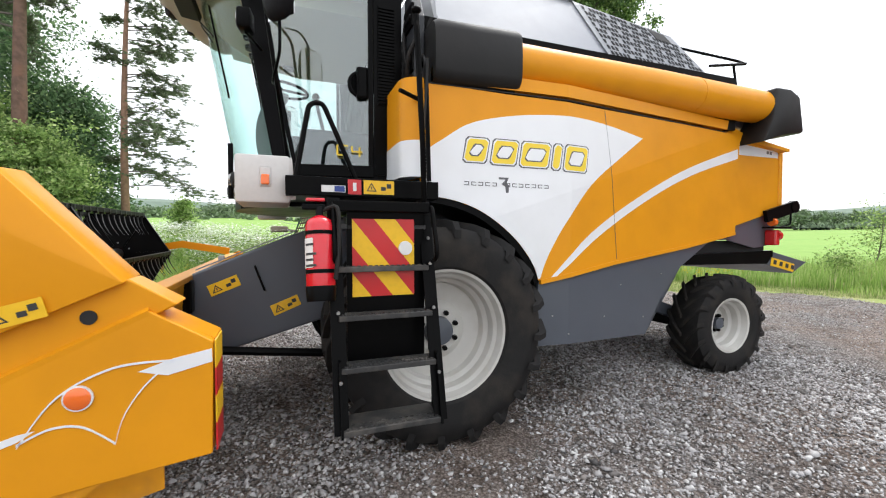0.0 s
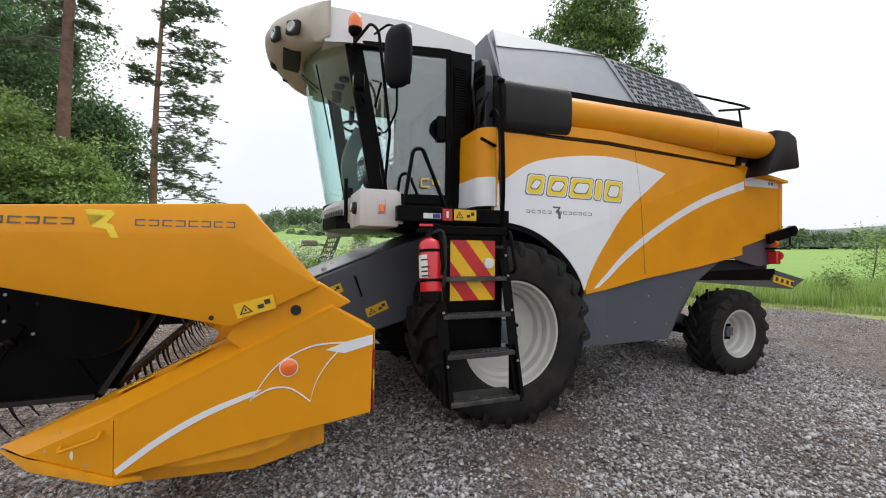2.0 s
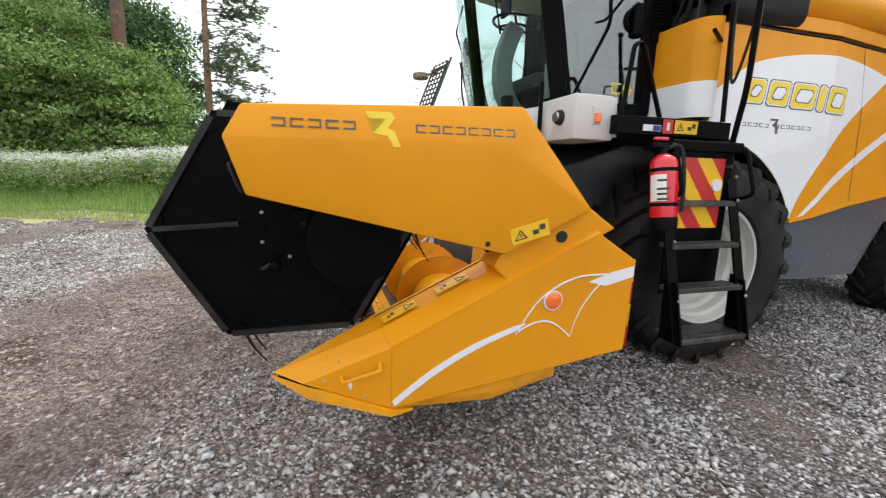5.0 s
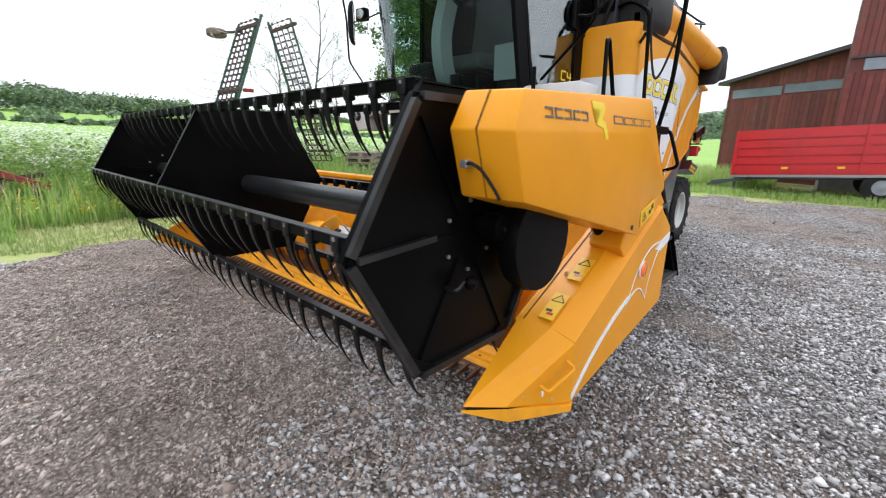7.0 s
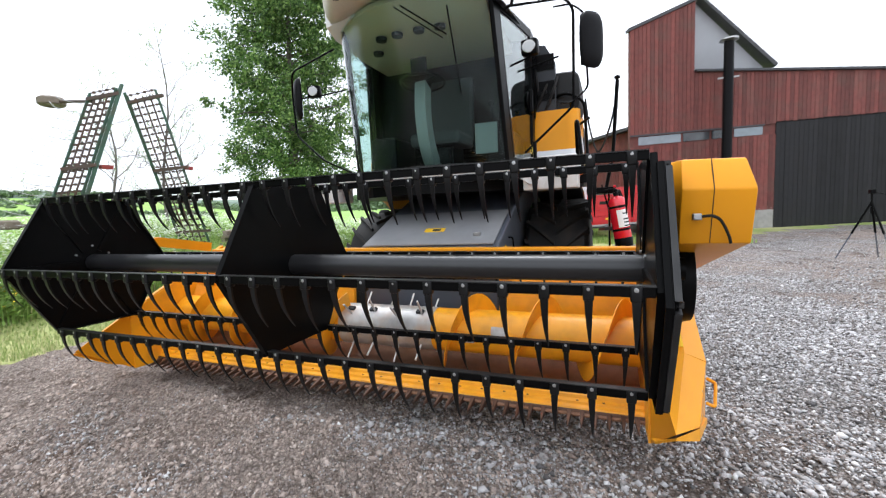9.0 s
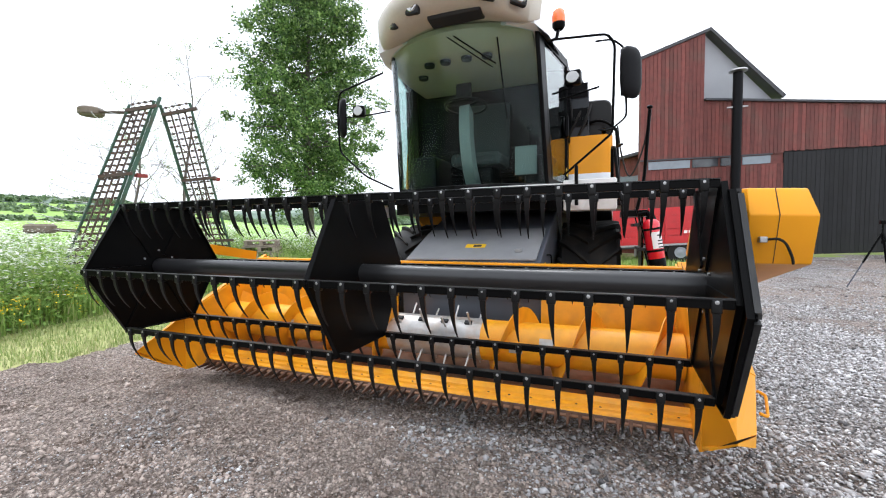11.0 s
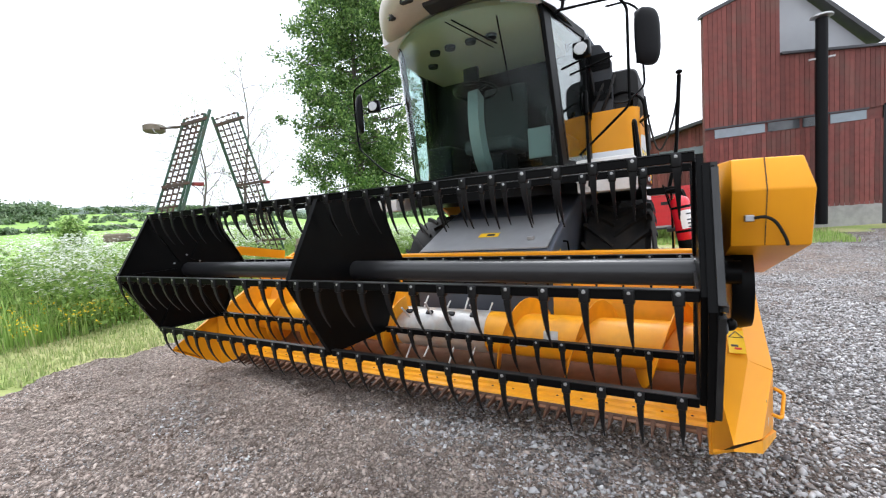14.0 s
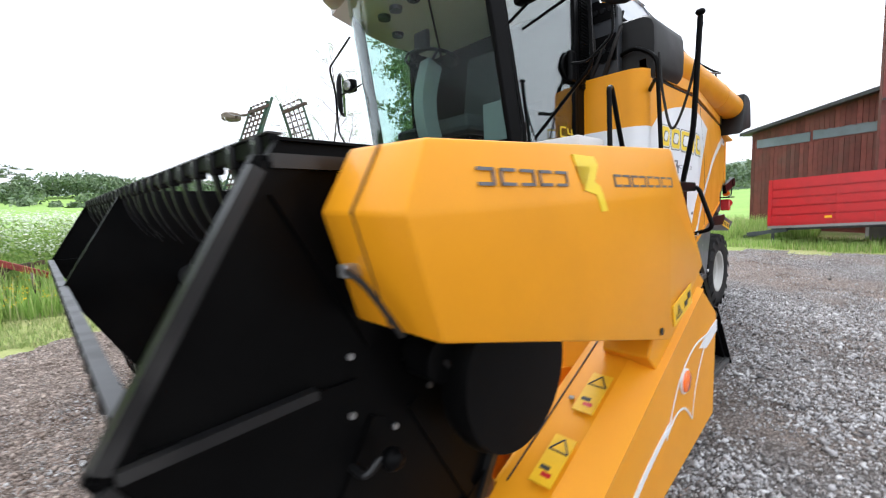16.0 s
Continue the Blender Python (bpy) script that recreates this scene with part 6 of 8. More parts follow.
        streak.inputs["Scale"].default_value, streak.inputs["Detail"].default_value, streak.inputs["Roughness"].default_value = 1.0, 9, 0.72
        l.new(tc.outputs["Object"], turn_.inputs["Vector"])
        l.new(turn_.outputs["Vector"], streak.inputs["Vector"])
        tilt.operation = "MULTIPLY_ADD"
        l.new(streak.outputs["Fac"], tilt.inputs[0])
        tilt.inputs[1].default_value = 1.6
        l.new(noise_of(22, 10, 0.75), tilt.inputs[2])
        l.new(tilt.outputs[0], b2.inputs["Height"])
        l.new(bp.outputs["Normal"], b2.inputs["Normal"])
        l.new(b2.outputs["Normal"], b.inputs["Normal"])
    elif kind == "verge":
        col = mix(ramp(noise_of(0.6, 5), [(0.4, (0, 0, 0)), (0.62, (1, 1, 1))]), ramp(noise_of(14, 6), [(0.3, (0.17, 0.24, 0.06)), (0.7, (0.30, 0.37, 0.11))]),
                  ramp(noise_of(20, 6), [(0.3, (0.30, 0.30, 0.13)), (0.7, (0.46, 0.44, 0.22))]))
    else:
        col = mix(ramp(noise_of(0.05, 4), [(0.35, (0, 0, 0)), (0.65, (1, 1, 1))]), ramp(noise_of(1.6, 8, 0.7), [(0.3, (0.15, 0.28, 0.055)), (0.7, (0.24, 0.40, 0.09))]),
                  ramp(noise_of(1.1, 8, 0.7), [(0.3, (0.19, 0.31, 0.065)), (0.7, (0.30, 0.43, 0.11))]))
    l.new(col, b.inputs["Base Color"])
    return m


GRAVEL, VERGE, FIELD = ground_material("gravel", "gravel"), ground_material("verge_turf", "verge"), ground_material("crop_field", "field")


def spaced(lo, hi, near_lo, near_hi, fine, grow):
    out = list(np.arange(near_lo, near_hi + 1e-6, fine))
    step, v = fine, near_hi
    while v < hi:
        step *= grow
        v += step
        out.append(min(v, hi))
    step, v = fine, near_lo
    while v > lo:
        step *= grow
        v -= step
        out.insert(0, max(v, lo))
    return np.array(out)


gx, gy = spaced(-420, 700, -7.0, 5.0, 0.032, 1.10), spaced(-200, 700, -4.6, 4.6, 0.032, 1.10)
X, Y = np.meshgrid(gx, gy)
Z = land(X, Y)
nx, ny = len(gx), len(gy)
verts = np.stack([X.ravel(), Y.ravel(), Z.ravel()], 1)
idx = np.arange(nx * ny).reshape(ny, nx)
faces = np.stack([idx[:-1, :-1].ravel(), idx[:-1, 1:].ravel(), idx[1:, 1:].ravel(), idx[1:, :-1].ravel()], 1)
ground = raw("ground", verts.tolist(), faces.tolist(), [GRAVEL, VERGE, FIELD], "grey crushed-stone yard running into turf and a green crop field", "ground", "structure")
fx, fy = (X[:-1, :-1] + X[1:, 1:]).ravel() / 2, (Y[:-1, :-1] + Y[1:, 1:]).ravel() / 2
yard = in_yard(fx, fy)
far_field = (np.interp(fx, [k[0] for k in YARD_Y], [k[1] for k in YARD_Y]) + 7.5 < fy) | (fx > 24)
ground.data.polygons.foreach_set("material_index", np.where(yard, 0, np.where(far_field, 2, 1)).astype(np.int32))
ground.data.shade_smooth()

rng = np.random.default_rng(7)


def mesh_from(name, v, f, mat, label, category, kind="stuff"):
    """v: n x 3, f: m x k with one k; quick building for many small pieces."""
    me = bpy.data.meshes.new(name)
    me.vertices.add(len(v))
    me.vertices.foreach_set("co", np.ascontiguousarray(v, np.float32).ravel())
    k = f.shape[1]
    me.loops.add(f.size)
    me.loops.foreach_set("vertex_index", np.ascontiguousarray(f, np.int32).ravel())
    me.polygons.add(len(f))
    me.polygons.foreach_set("loop_start", np.arange(0, f.size, k, dtype=np.int32))
    me.update(calc_edges=True)
    me.validate()
    me.materials.append(mat)
    return tagged(new(name, me), label, category, kind=kind)


def island_material(name, stops, rough=0.8, translucent=0.0, bump=0.0):
    m = bpy.data.materials.new(name)
    m.use_nodes = True
    n, l = m.node_tree.nodes, m.node_tree.links
    b = n["Principled BSDF"]
    b.inputs["Roughness"].default_value = rough
    b.inputs["Specular IOR Level"].default_value = 0.3
    geo, r = n.new("ShaderNodeNewGeometry"), n.new("ShaderNodeValToRGB")
    e = r.color_ramp.elements
    e[0].position, e[0].color = stops[0][0], (*stops[0][1], 1)
    e[1].position, e[1].color = stops[-1][0], (*stops[-1][1], 1)
    for p, c in stops[1:-1]:
        e.new(p).color = (*c, 1)
    l.new(geo.outputs["Random Per Island"], r.inputs["Fac"])
    l.new(r.outputs["Color"], b.inputs["Base Color"])
    if bump:
        t, bp = n.new("ShaderNodeTexNoise"), n.new("ShaderNodeBump")
        t.inputs["Scale"].default_value = 120
        bp.inputs["Strength"].default_value, bp.inputs["Distance"].default_value = bump, 0.004
        l.new(t.outputs["Fac"], bp.inputs["Height"])
        l.new(bp.outputs["Normal"], b.inputs["Normal"])
    if translucent:
        tr, mx = n.new("ShaderNodeBsdfTranslucent"), n.new("ShaderNodeMixShader")
        mx.inputs[0].default_value = translucent
        l.new(r.outputs["Color"], tr.inputs["Color"])
        l.new(b.outputs[0], mx.inputs[1])
        l.new(tr.outputs[0], mx.inputs[2])
        l.new(mx.outputs[0], n["Material Output"].inputs["Surface"])
    return m


STONE = island_material("crushed_stone", [(0.0, (0.095, 0.091, 0.091)), (0.25, (0.255, 0.232, 0.217)), (0.45, (0.355, 0.345, 0.347)), (0.85, (0.50, 0.49, 0.492)), (1.0, (0.65, 0.642, 0.64))], 0.9, bump=0.5)
oct_v = np.array([(1, 0, 0), (-1, 0, 0), (0, 1, 0), (0, -1, 0), (0, 0, 1), (0, 0, -1)], float)
oct_f = np.array([(0, 2, 4), (2, 1, 4), (1, 3, 4), (3, 0, 4), (2, 0, 5), (1, 2, 5), (3, 1, 5), (0, 3, 5)])


def stones(count, x0, x1, y0, y1, smin, smax, more=0.0, mud=2.1, long=1.0, sink=0.32):
    px, py = rng.uniform(x0, x1, count), rng.uniform(y0, y1, count)
    patch = np.sin(1.1 * px + 0.6) * np.sin(0.8 * py - 0.9) + 0.5 * np.sin(2.7 * px - 1.9 * py)
    patch = patch + 0.7 * np.sin(4.3 * px + 1.9 * py + 2 * np.sin(1.3 * py)) * np.sin(3.6 * py - 1.6 * px + 2 * np.sin(1.1 * px))
    bare = smooth(1.3, 2.0, -px) * smooth(-2.5, -0.7, py) * (1 - 0.75 * smooth(4.0, 5.4, -px))
    edge = np.minimum(np.minimum(px - x0, x1 - px), np.minimum(py - y0, y1 - py))
    fade = np.clip(edge / 1.4 + 0.35 * patch, 0, 1) ** 1.3
    keep = in_yard(px, py) & (rng.uniform(-1.5, 1.0, count) < patch + 0.2 - mud * bare + more) & (rng.uniform(0, 1, count) < fade)
    px, py = px[keep], py[keep]
    n = len(px)
    s = rng.gamma(1.7, 1.0, n) / 7.5
    s = smin + (smax - smin) * np.clip(s, 0, 1)
    sc = s[:, None] * rng.uniform(0.65, 1.25, (n, 3)) * np.array([long, 1, 0.7])
    a = rng.uniform(0, 2 * np.pi, n) if long == 1.0 else rng.normal(0.75, 0.35, n)
    v = (oct_v[None] + rng.normal(0, 0.28, (n, 6, 3))) * sc[:, None, :]
    c, q = np.cos(a)[:, None], np.sin(a)[:, None]
    v = np.stack([v[..., 0] * c - v[..., 1] * q, v[..., 0] * q + v[..., 1] * c, v[..., 2]], -1)
    v += np.stack([px, py, land(px, py) + s * sink], 1)[:, None, :]
    f = oct_f[None] + (np.arange(n) * 6)[:, None, None]
    return v.reshape(-1, 3), f.reshape(-1, 3)


v, f = stones(640000, -9.0, 5.8, -6.6, 5.6, 0.006, 0.030, -0.05)
# stones beyond about x = -3.1 get paler tones
PALE_STONE = island_material("paler_crushed_stone", [(0.0, (0.15, 0.14, 0.135)), (0.3, (0.32, 0.29, 0.268)), (0.7, (0.45, 0.437, 0.43)), (1.0, (0.64, 0.63, 0.625))], 0.95, bump=0.5)
middle = v.reshape(-1, 6, 3).mean(1)
paler = rng.normal(-3.1, 0.45, len(middle)) > middle[:, 0]
for nm_, pick, mat_, txt_ in (("gravel_stones_dry", paler, PALE_STONE, "paler crushed stones on the open yard"), ("gravel_stones", ~paler, STONE, "loose grey crushed stones on the yard")):
    k_ = int(pick.sum())
    mesh_from(nm_, v.reshape(-1, 6, 3)[pick].reshape(-1, 3), (oct_f[None] + (np.arange(k_) * 6)[:, None, None]).reshape(-1, 3), mat_, txt_, "gravel")
CLOD = island_material("dry_soil_clods", [(0.0, (0.15, 0.118, 0.099)), (0.5, (0.30, 0.242, 0.208)), (1.0, (0.47, 0.395, 0.345))], 0.95, bump=0.6)
v, f = stones(190000, -6.0, -0.8, -2.6, 5.6, 0.004, 0.024, 0.6, 0.2, 1.7, -0.12)
mesh_from("soil_clods", v, f, CLOD, "small brown clods of dry soil", "soil")
v, f = stones(160000, -6.5, -1.2, -2.6, 5.4, 0.003, 0.012, -0.1, 0.9)
mesh_from("fine_gravel", v, f, STONE, "fine grey chippings pressed into the soil", "gravel")
v1, f1 = stones(75000, 3.6, 15.0, -10.0, 4.5, 0.006, 0.026)
v2, f2 = stones(60000, -17.0, -7.0, -6.0, 11.0, 0.006, 0.026)
v3, f3 = stones(26000, -9.0, -2.0, 4.0, 10.5, 0.006, 0.026)
v = np.concatenate([v1, v2, v3])
f = np.concatenate([f1, f2 + len(v1), f3 + len(v1) + len(v2)])
mesh_from("gravel_stones_far", v, f, STONE, "scattered grey crushed stones further off", "gravel")

GRASS = island_material("grass_blades", [(0.0, (0.22, 0.36, 0.088)), (0.5, (0.37, 0.54, 0.150)), (0.85, (0.50, 0.63, 0.225)), (1.0, (0.60, 0.58, 0.350))], 0.6, 0.55)
UMBEL = island_material("white_umbels", [(0.0, (0.62, 0.65, 0.55)), (1.0, (0.86, 0.87, 0.82))], 0.8, 0.35)
HERB = island_material("herb_leaves", [(0.0, (0.14, 0.24, 0.06)), (0.6, (0.28, 0.42, 0.11)), (1.0, (0.42, 0.53, 0.18))], 0.6, 0.5)
BUTTERCUP = island_material("yellow_flowers", [(0.0, (0.7, 0.45, 0.01)), (1.0, (0.8, 0.6, 0.03))], 0.7, 0.2)


def blades(px, py, hmin, hmax, width):
    n = len(px)
    h, a = rng.uniform(hmin, hmax, n), rng.uniform(0, 2 * np.pi, n)
    lean = rng.uniform(0.05, 0.45, n) * h
    dx, dy = np.cos(a), np.sin(a)
    base = np.stack([px, py, land(px, py) - 0.01], 1)
    side = np.stack([-dy, dx, 0 * dx], 1) * (width * rng.uniform(0.6, 1.4, n))[:, None]
    mid = base + np.stack([dx * lean * 0.35, dy * lean * 0.35, h * 0.6], 1)
    tip = base + np.stack([dx * lean, dy * lean, h], 1)
    v = np.stack([base - side, base + side, mid + side * 0.8, mid - side * 0.8, tip], 1).reshape(-1, 3)
    o = (np.arange(n) * 5)[:, None]
    f = np.concatenate([o + np.array([[0, 1, 2]]), o + np.array([[0, 2, 3]]), o + np.array([[3, 2, 4]])])
    return v, f


def verge_points(count, x0, x1, d0, d1):
    x = rng.uniform(x0, x1, count)
    d = d0 + (d1 - d0) * rng.uniform(0, 1, count) ** 1.3
    y = np.interp(x, [k[0] for k in YARD_Y], [k[1] for k in YARD_Y]) + d
    ok = ~in_yard(x, y)
    return x[ok], y[ok]


TURF = island_material("dry_turf_blades", [(0.0, (0.20, 0.28, 0.088)), (0.5, (0.34, 0.41, 0.163)), (1.0, (0.52, 0.50, 0.300))], 0.7, 0.5)
x, y = verge_points(90000, -16, 13, 0.0, 2.9)
v, f = blades(x, y, 0.02, 0.10, 0.005)
mesh_from("short_grass", v, f, TURF, "short yellowish verge grass", "grass")
x, y = verge_points(64000, -18, 16, 1.7, 6.0)
x2, y2 = verge_points(52000, -18, -3.6, 0.9, 3.2)
x, y = np.concatenate([x, x2]), np.concatenate([y, y2])
h_edge = np.clip((y - np.interp(x, [k[0] for k in YARD_Y], [k[1] for k in YARD_Y]) - 0.7) / 1.6, 0.2, 1.0)
v, f = blades(x, y, 0.30 * h_edge, 0.75 * h_edge, 0.008)
mesh_from("tall_grass", v, f, GRASS, "tall uncut green grass along the yard", "grass")
x = rng.uniform(10.9, 13.5, 9000)
y = rng.uniform(-6.0, 1.5, 9000)
v, f = blades(x, y, 0.05, 0.26, 0.008)
mesh_from("grass_by_barn", v, f, GRASS, "green grass strip by the trailer and barn", "grass")


def cards(c, size, flat=0.0):
    """Small four-cornered leaves at c, turned at random."""
    n = len(c)
    u = rng.normal(size=(n, 3))
    u[:, 2] *= (1 - flat)
    u /= np.linalg.norm(u, axis=1)[:, None]
    w = np.cross(u, rng.normal(size=(n, 3)) * (1 - flat) + np.array([0, 0, flat]))
    w /= np.maximum(np.linalg.norm(w, axis=1), 1e-6)[:, None]
    s = size * rng.uniform(0.6, 1.35, n)[:, None]
    v = np.stack([c - u * s, c + w * s * 0.55, c + u * s, c - w * s * 0.55], 1).reshape(-1, 3)
    return v, (np.arange(n) * 4)[:, None] + np.array([[0, 1, 2, 3]])


# cow parsley: leaves, stems and white umbels
x, y = verge_points(9500, -18, 9, 1.7, 7.5)
keep = (np.sin(0.9 * x + 0.5 * y) + 0.6 * np.sin(2.1 * x - y) + rng.uniform(-0.6, 1.4, len(x))) > 0.1
x, y = x[keep], y[keep]
x2, y2 = verge_points(6500, -18, -5, 1.9, 4.8)
x, y = np.concatenate([x, x2]), np.concatenate([y, y2])
clear = ((np.abs(x + 3.5) < 1.0) & (y < 6.7)) | ((np.abs(x - 3.6) < 0.9) & (y > 5.6) & (y < 8.0))
x, y = x[~clear], y[~clear]
h = rng.uniform(0.5, 1.18, len(x))
top = np.stack([x, y, land(x, y) + h], 1)
rep = 16
c = np.repeat(top, rep, 0) + np.concatenate([rng.normal(0, 0.085, (len(x) * rep, 2)), rng.normal(0, 0.045, (len(x) * rep, 1))], 1)
v, f = cards(c, 0.029, 0.85)
mesh_from("cow_parsley_flowers", v, f, UMBEL, "white cow parsley flower heads", "wildflowers")
c = np.repeat(top, 26, 0) * np.array([1, 1, 0]) + np.concatenate([rng.normal(0, 0.16, (len(x) * 26, 2)), (land(np.repeat(x, 26), np.repeat(y, 26)) + np.repeat(h, 26) * rng.uniform(0.1, 0.95, len(x) * 26))[:, None]], 1)
v, f = cards(c, 0.034, 0.4)
mesh_from("cow_parsley_leaves", v, f, HERB, "feathery green cow parsley leaves and stems", "wildflowers")
x, y = verge_points(260, -4, 1, 1.0, 2.6)
c = np.stack([x, y, land(x, y) + rng.uniform(0.3, 0.55, len(x))], 1)
v, f = cards(np.repeat(c, 5, 0) + rng.normal(0, 0.03, (len(c) * 5, 3)), 0.014, 0.6)
mesh_from("buttercups", v, f, BUTTERCUP, "small yellow buttercup flowers", "wildflowers")
x, y = verge_points(500, 6, 10, 0.6, 2.4)
c = np.stack([x, y, land(x, y) + rng.uniform(0.3, 0.6, len(x))], 1)
v, f = cards(np.repeat(c, 4, 0) + rng.normal(0, 0.03, (len(c) * 4, 3)), 0.014, 0.6)
mesh_from("yellow_weeds", v, f, BUTTERCUP, "small yellow weeds in the grass", "wildflowers")

# lake and wooded hills
WATER = material("lake_water", (0.45, 0.50, 0.54), 0.08, grain=0.1, grain_scale=0.05)
for az, r0, r1, w in ((21, 205, 240, 18), (71, 146, 172, 30)):
    pts = []
    for r in (r0, r1):
        for k in range(13):
            a = radians(az - w / 2 + w * k / 12)
            rr = r + 5 * math.sin(3 * k + r)
            pts.append((rr * math.cos(a), rr * math.sin(a), float(land(rr * math.cos(a), rr * math.sin(a))) + 0.9))
    raw("water", pts, [(k, k + 1, 14 + k, 13 + k) for k in range(12)], WATER, "pale grey lake strip beyond the field", "lake", "structure")
# leaf colours lightened: the haze of distance is painted in
WOODS = island_material("far_woods", [(0.0, (0.14, 0.20, 0.12)), (0.5, (0.17, 0.235, 0.135)), (1.0, (0.21, 0.27, 0.155))], 0.95)
cs, sz = [], []
for az, r, top, count, width, low in ((18, 330, 17.0, 700, 44, 1.0), (38, 330, 13.0, 320, 26, 1.0), (68, 335, 3.6, 620, 46, 0.5), (70, 230, 1.4, 70, 34, 0.45), (100, 260, 9.0, 700, 54, 1.0), (128, 230, 8.0, 500, 50, 1.0), (24, 235, 3.2, 90, 44, 0.7), (70, 141, 0.7, 120, 40, 0.25), (110, 190, 2.0, 60, 50, 0.6)):
    a = np.radians(rng.uniform(az - width / 2, az + width / 2, count))
    rr = r + rng.uniform(-18, 18, count)
    px, py = rr * np.cos(a), rr * np.sin(a)
    hgt = top * (0.55 + 0.25 * np.sin(5 * a + 1) + 0.2 * np.sin(13 * a)) + rng.uniform(0, 2.0, count) * low
    cs.append(np.stack([px, py, land(px, py) + hgt * rng.uniform(0.2, 1.0, count)], 1))
    sz.append(rng.uniform(2.6, 5.2, count) * low)
c, s = np.concatenate(cs), np.concatenate(sz)
rep = 56
off = rng.normal(0, 0.42, (len(c) * rep, 3)) * np.repeat(s, rep)[:, None] * np.array([1.0, 1.0, 0.6])
v, f = cards(np.repeat(c, rep, 0) + off, 0.75, 0.0)
mesh_from("far_woods", v, f, WOODS, "hazy green wooded ridge beyond the fields", "woods")
ridge_v, ridge_f = [], []
for k in range(61):
    a = radians(-5 + 155 * k / 60)
    r = 345 - 90 * smooth(60, 130, math.degrees(a))
    base = float(land(r * math.cos(a), r * math.sin(a)))
    hh = 6.5 + 3.5 * math.sin(5 * a + 1) + 2 * math.sin(11 * a)
    hh += 8.0 * (1 - smooth(38, 62, math.degrees(a)))
    if math.degrees(a) > 70:
        hh += 5 * math.exp(-((math.degrees(a) - 104) / 16) ** 2)
    hh *= 1 - 0.6 * smooth(46, 58, math.degrees(a)) * (1 - smooth(84, 98, math.degrees(a)))
    for d, z in ((-30, -6), (-10, hh * 0.7), (20, hh), (60, -8)):
        ridge_v.append(((r + d) * math.cos(a), (r + d) * math.sin(a), base + z))
for k in range(60):
    for q in range(3):
        i = 4 * k + q
        ridge_f.append((i, i + 1, i + 5, i + 4))
# paler and bluer than forest: distance haze put into the colour
RIDGE = material("hazy_ridge_forest", (0.17, 0.225, 0.18), 0.95, grain=0.6, grain_scale=0.12, stain=0.5, stain_scale=0.03, stain_color=(0.18, 0.24, 0.13))
raw("backdrop", ridge_v, ridge_f, RIDGE, "long low forested ridge on the horizon", "hills", "structure")


# ---- trees ----
BARK = material("pine_bark", (0.36, 0.215, 0.15), 0.9, grain=0.6, grain_scale=9, stain=0.6, stain_scale=2.5, stain_color=(0.22, 0.14, 0.105), bump=0.8, bump_scale=18)
OLD_BARK = material("old_pine_bark", (0.17, 0.105, 0.08), 0.95, grain=0.7, grain_scale=7, stain=0.6, stain_scale=2.0, stain_color=(0.26, 0.13, 0.08), bump=1.0, bump_scale=14)
GREY_BARK = material("grey_bark", (0.15, 0.13, 0.115), 0.9, grain=0.6, grain_scale=9, stain=0.4, stain_scale=3, bump=0.6, bump_scale=18)
LEAF = island_material("broad_leaves", [(0.0, (0.115, 0.20, 0.06)), (0.4, (0.245, 0.37, 0.115)), (0.8, (0.39, 0.52, 0.18)), (1.0, (0.54, 0.63, 0.31))], 0.65, 0.6)
BIRCH_LEAF = island_material("birch_leaves", [(0.0, (0.032, 0.072, 0.02)), (0.4, (0.088, 0.168, 0.045)), (0.8, (0.18, 0.29, 0.075)), (1.0, (0.34, 0.46, 0.16))], 0.45, 0.35)
NEEDLE = island_material("pine_needles", [(0.0, (0.10, 0.142, 0.085)), (0.6, (0.185, 0.245, 0.14)), (1.0, (0.29, 0.345, 0.205))], 0.8, 0.45)


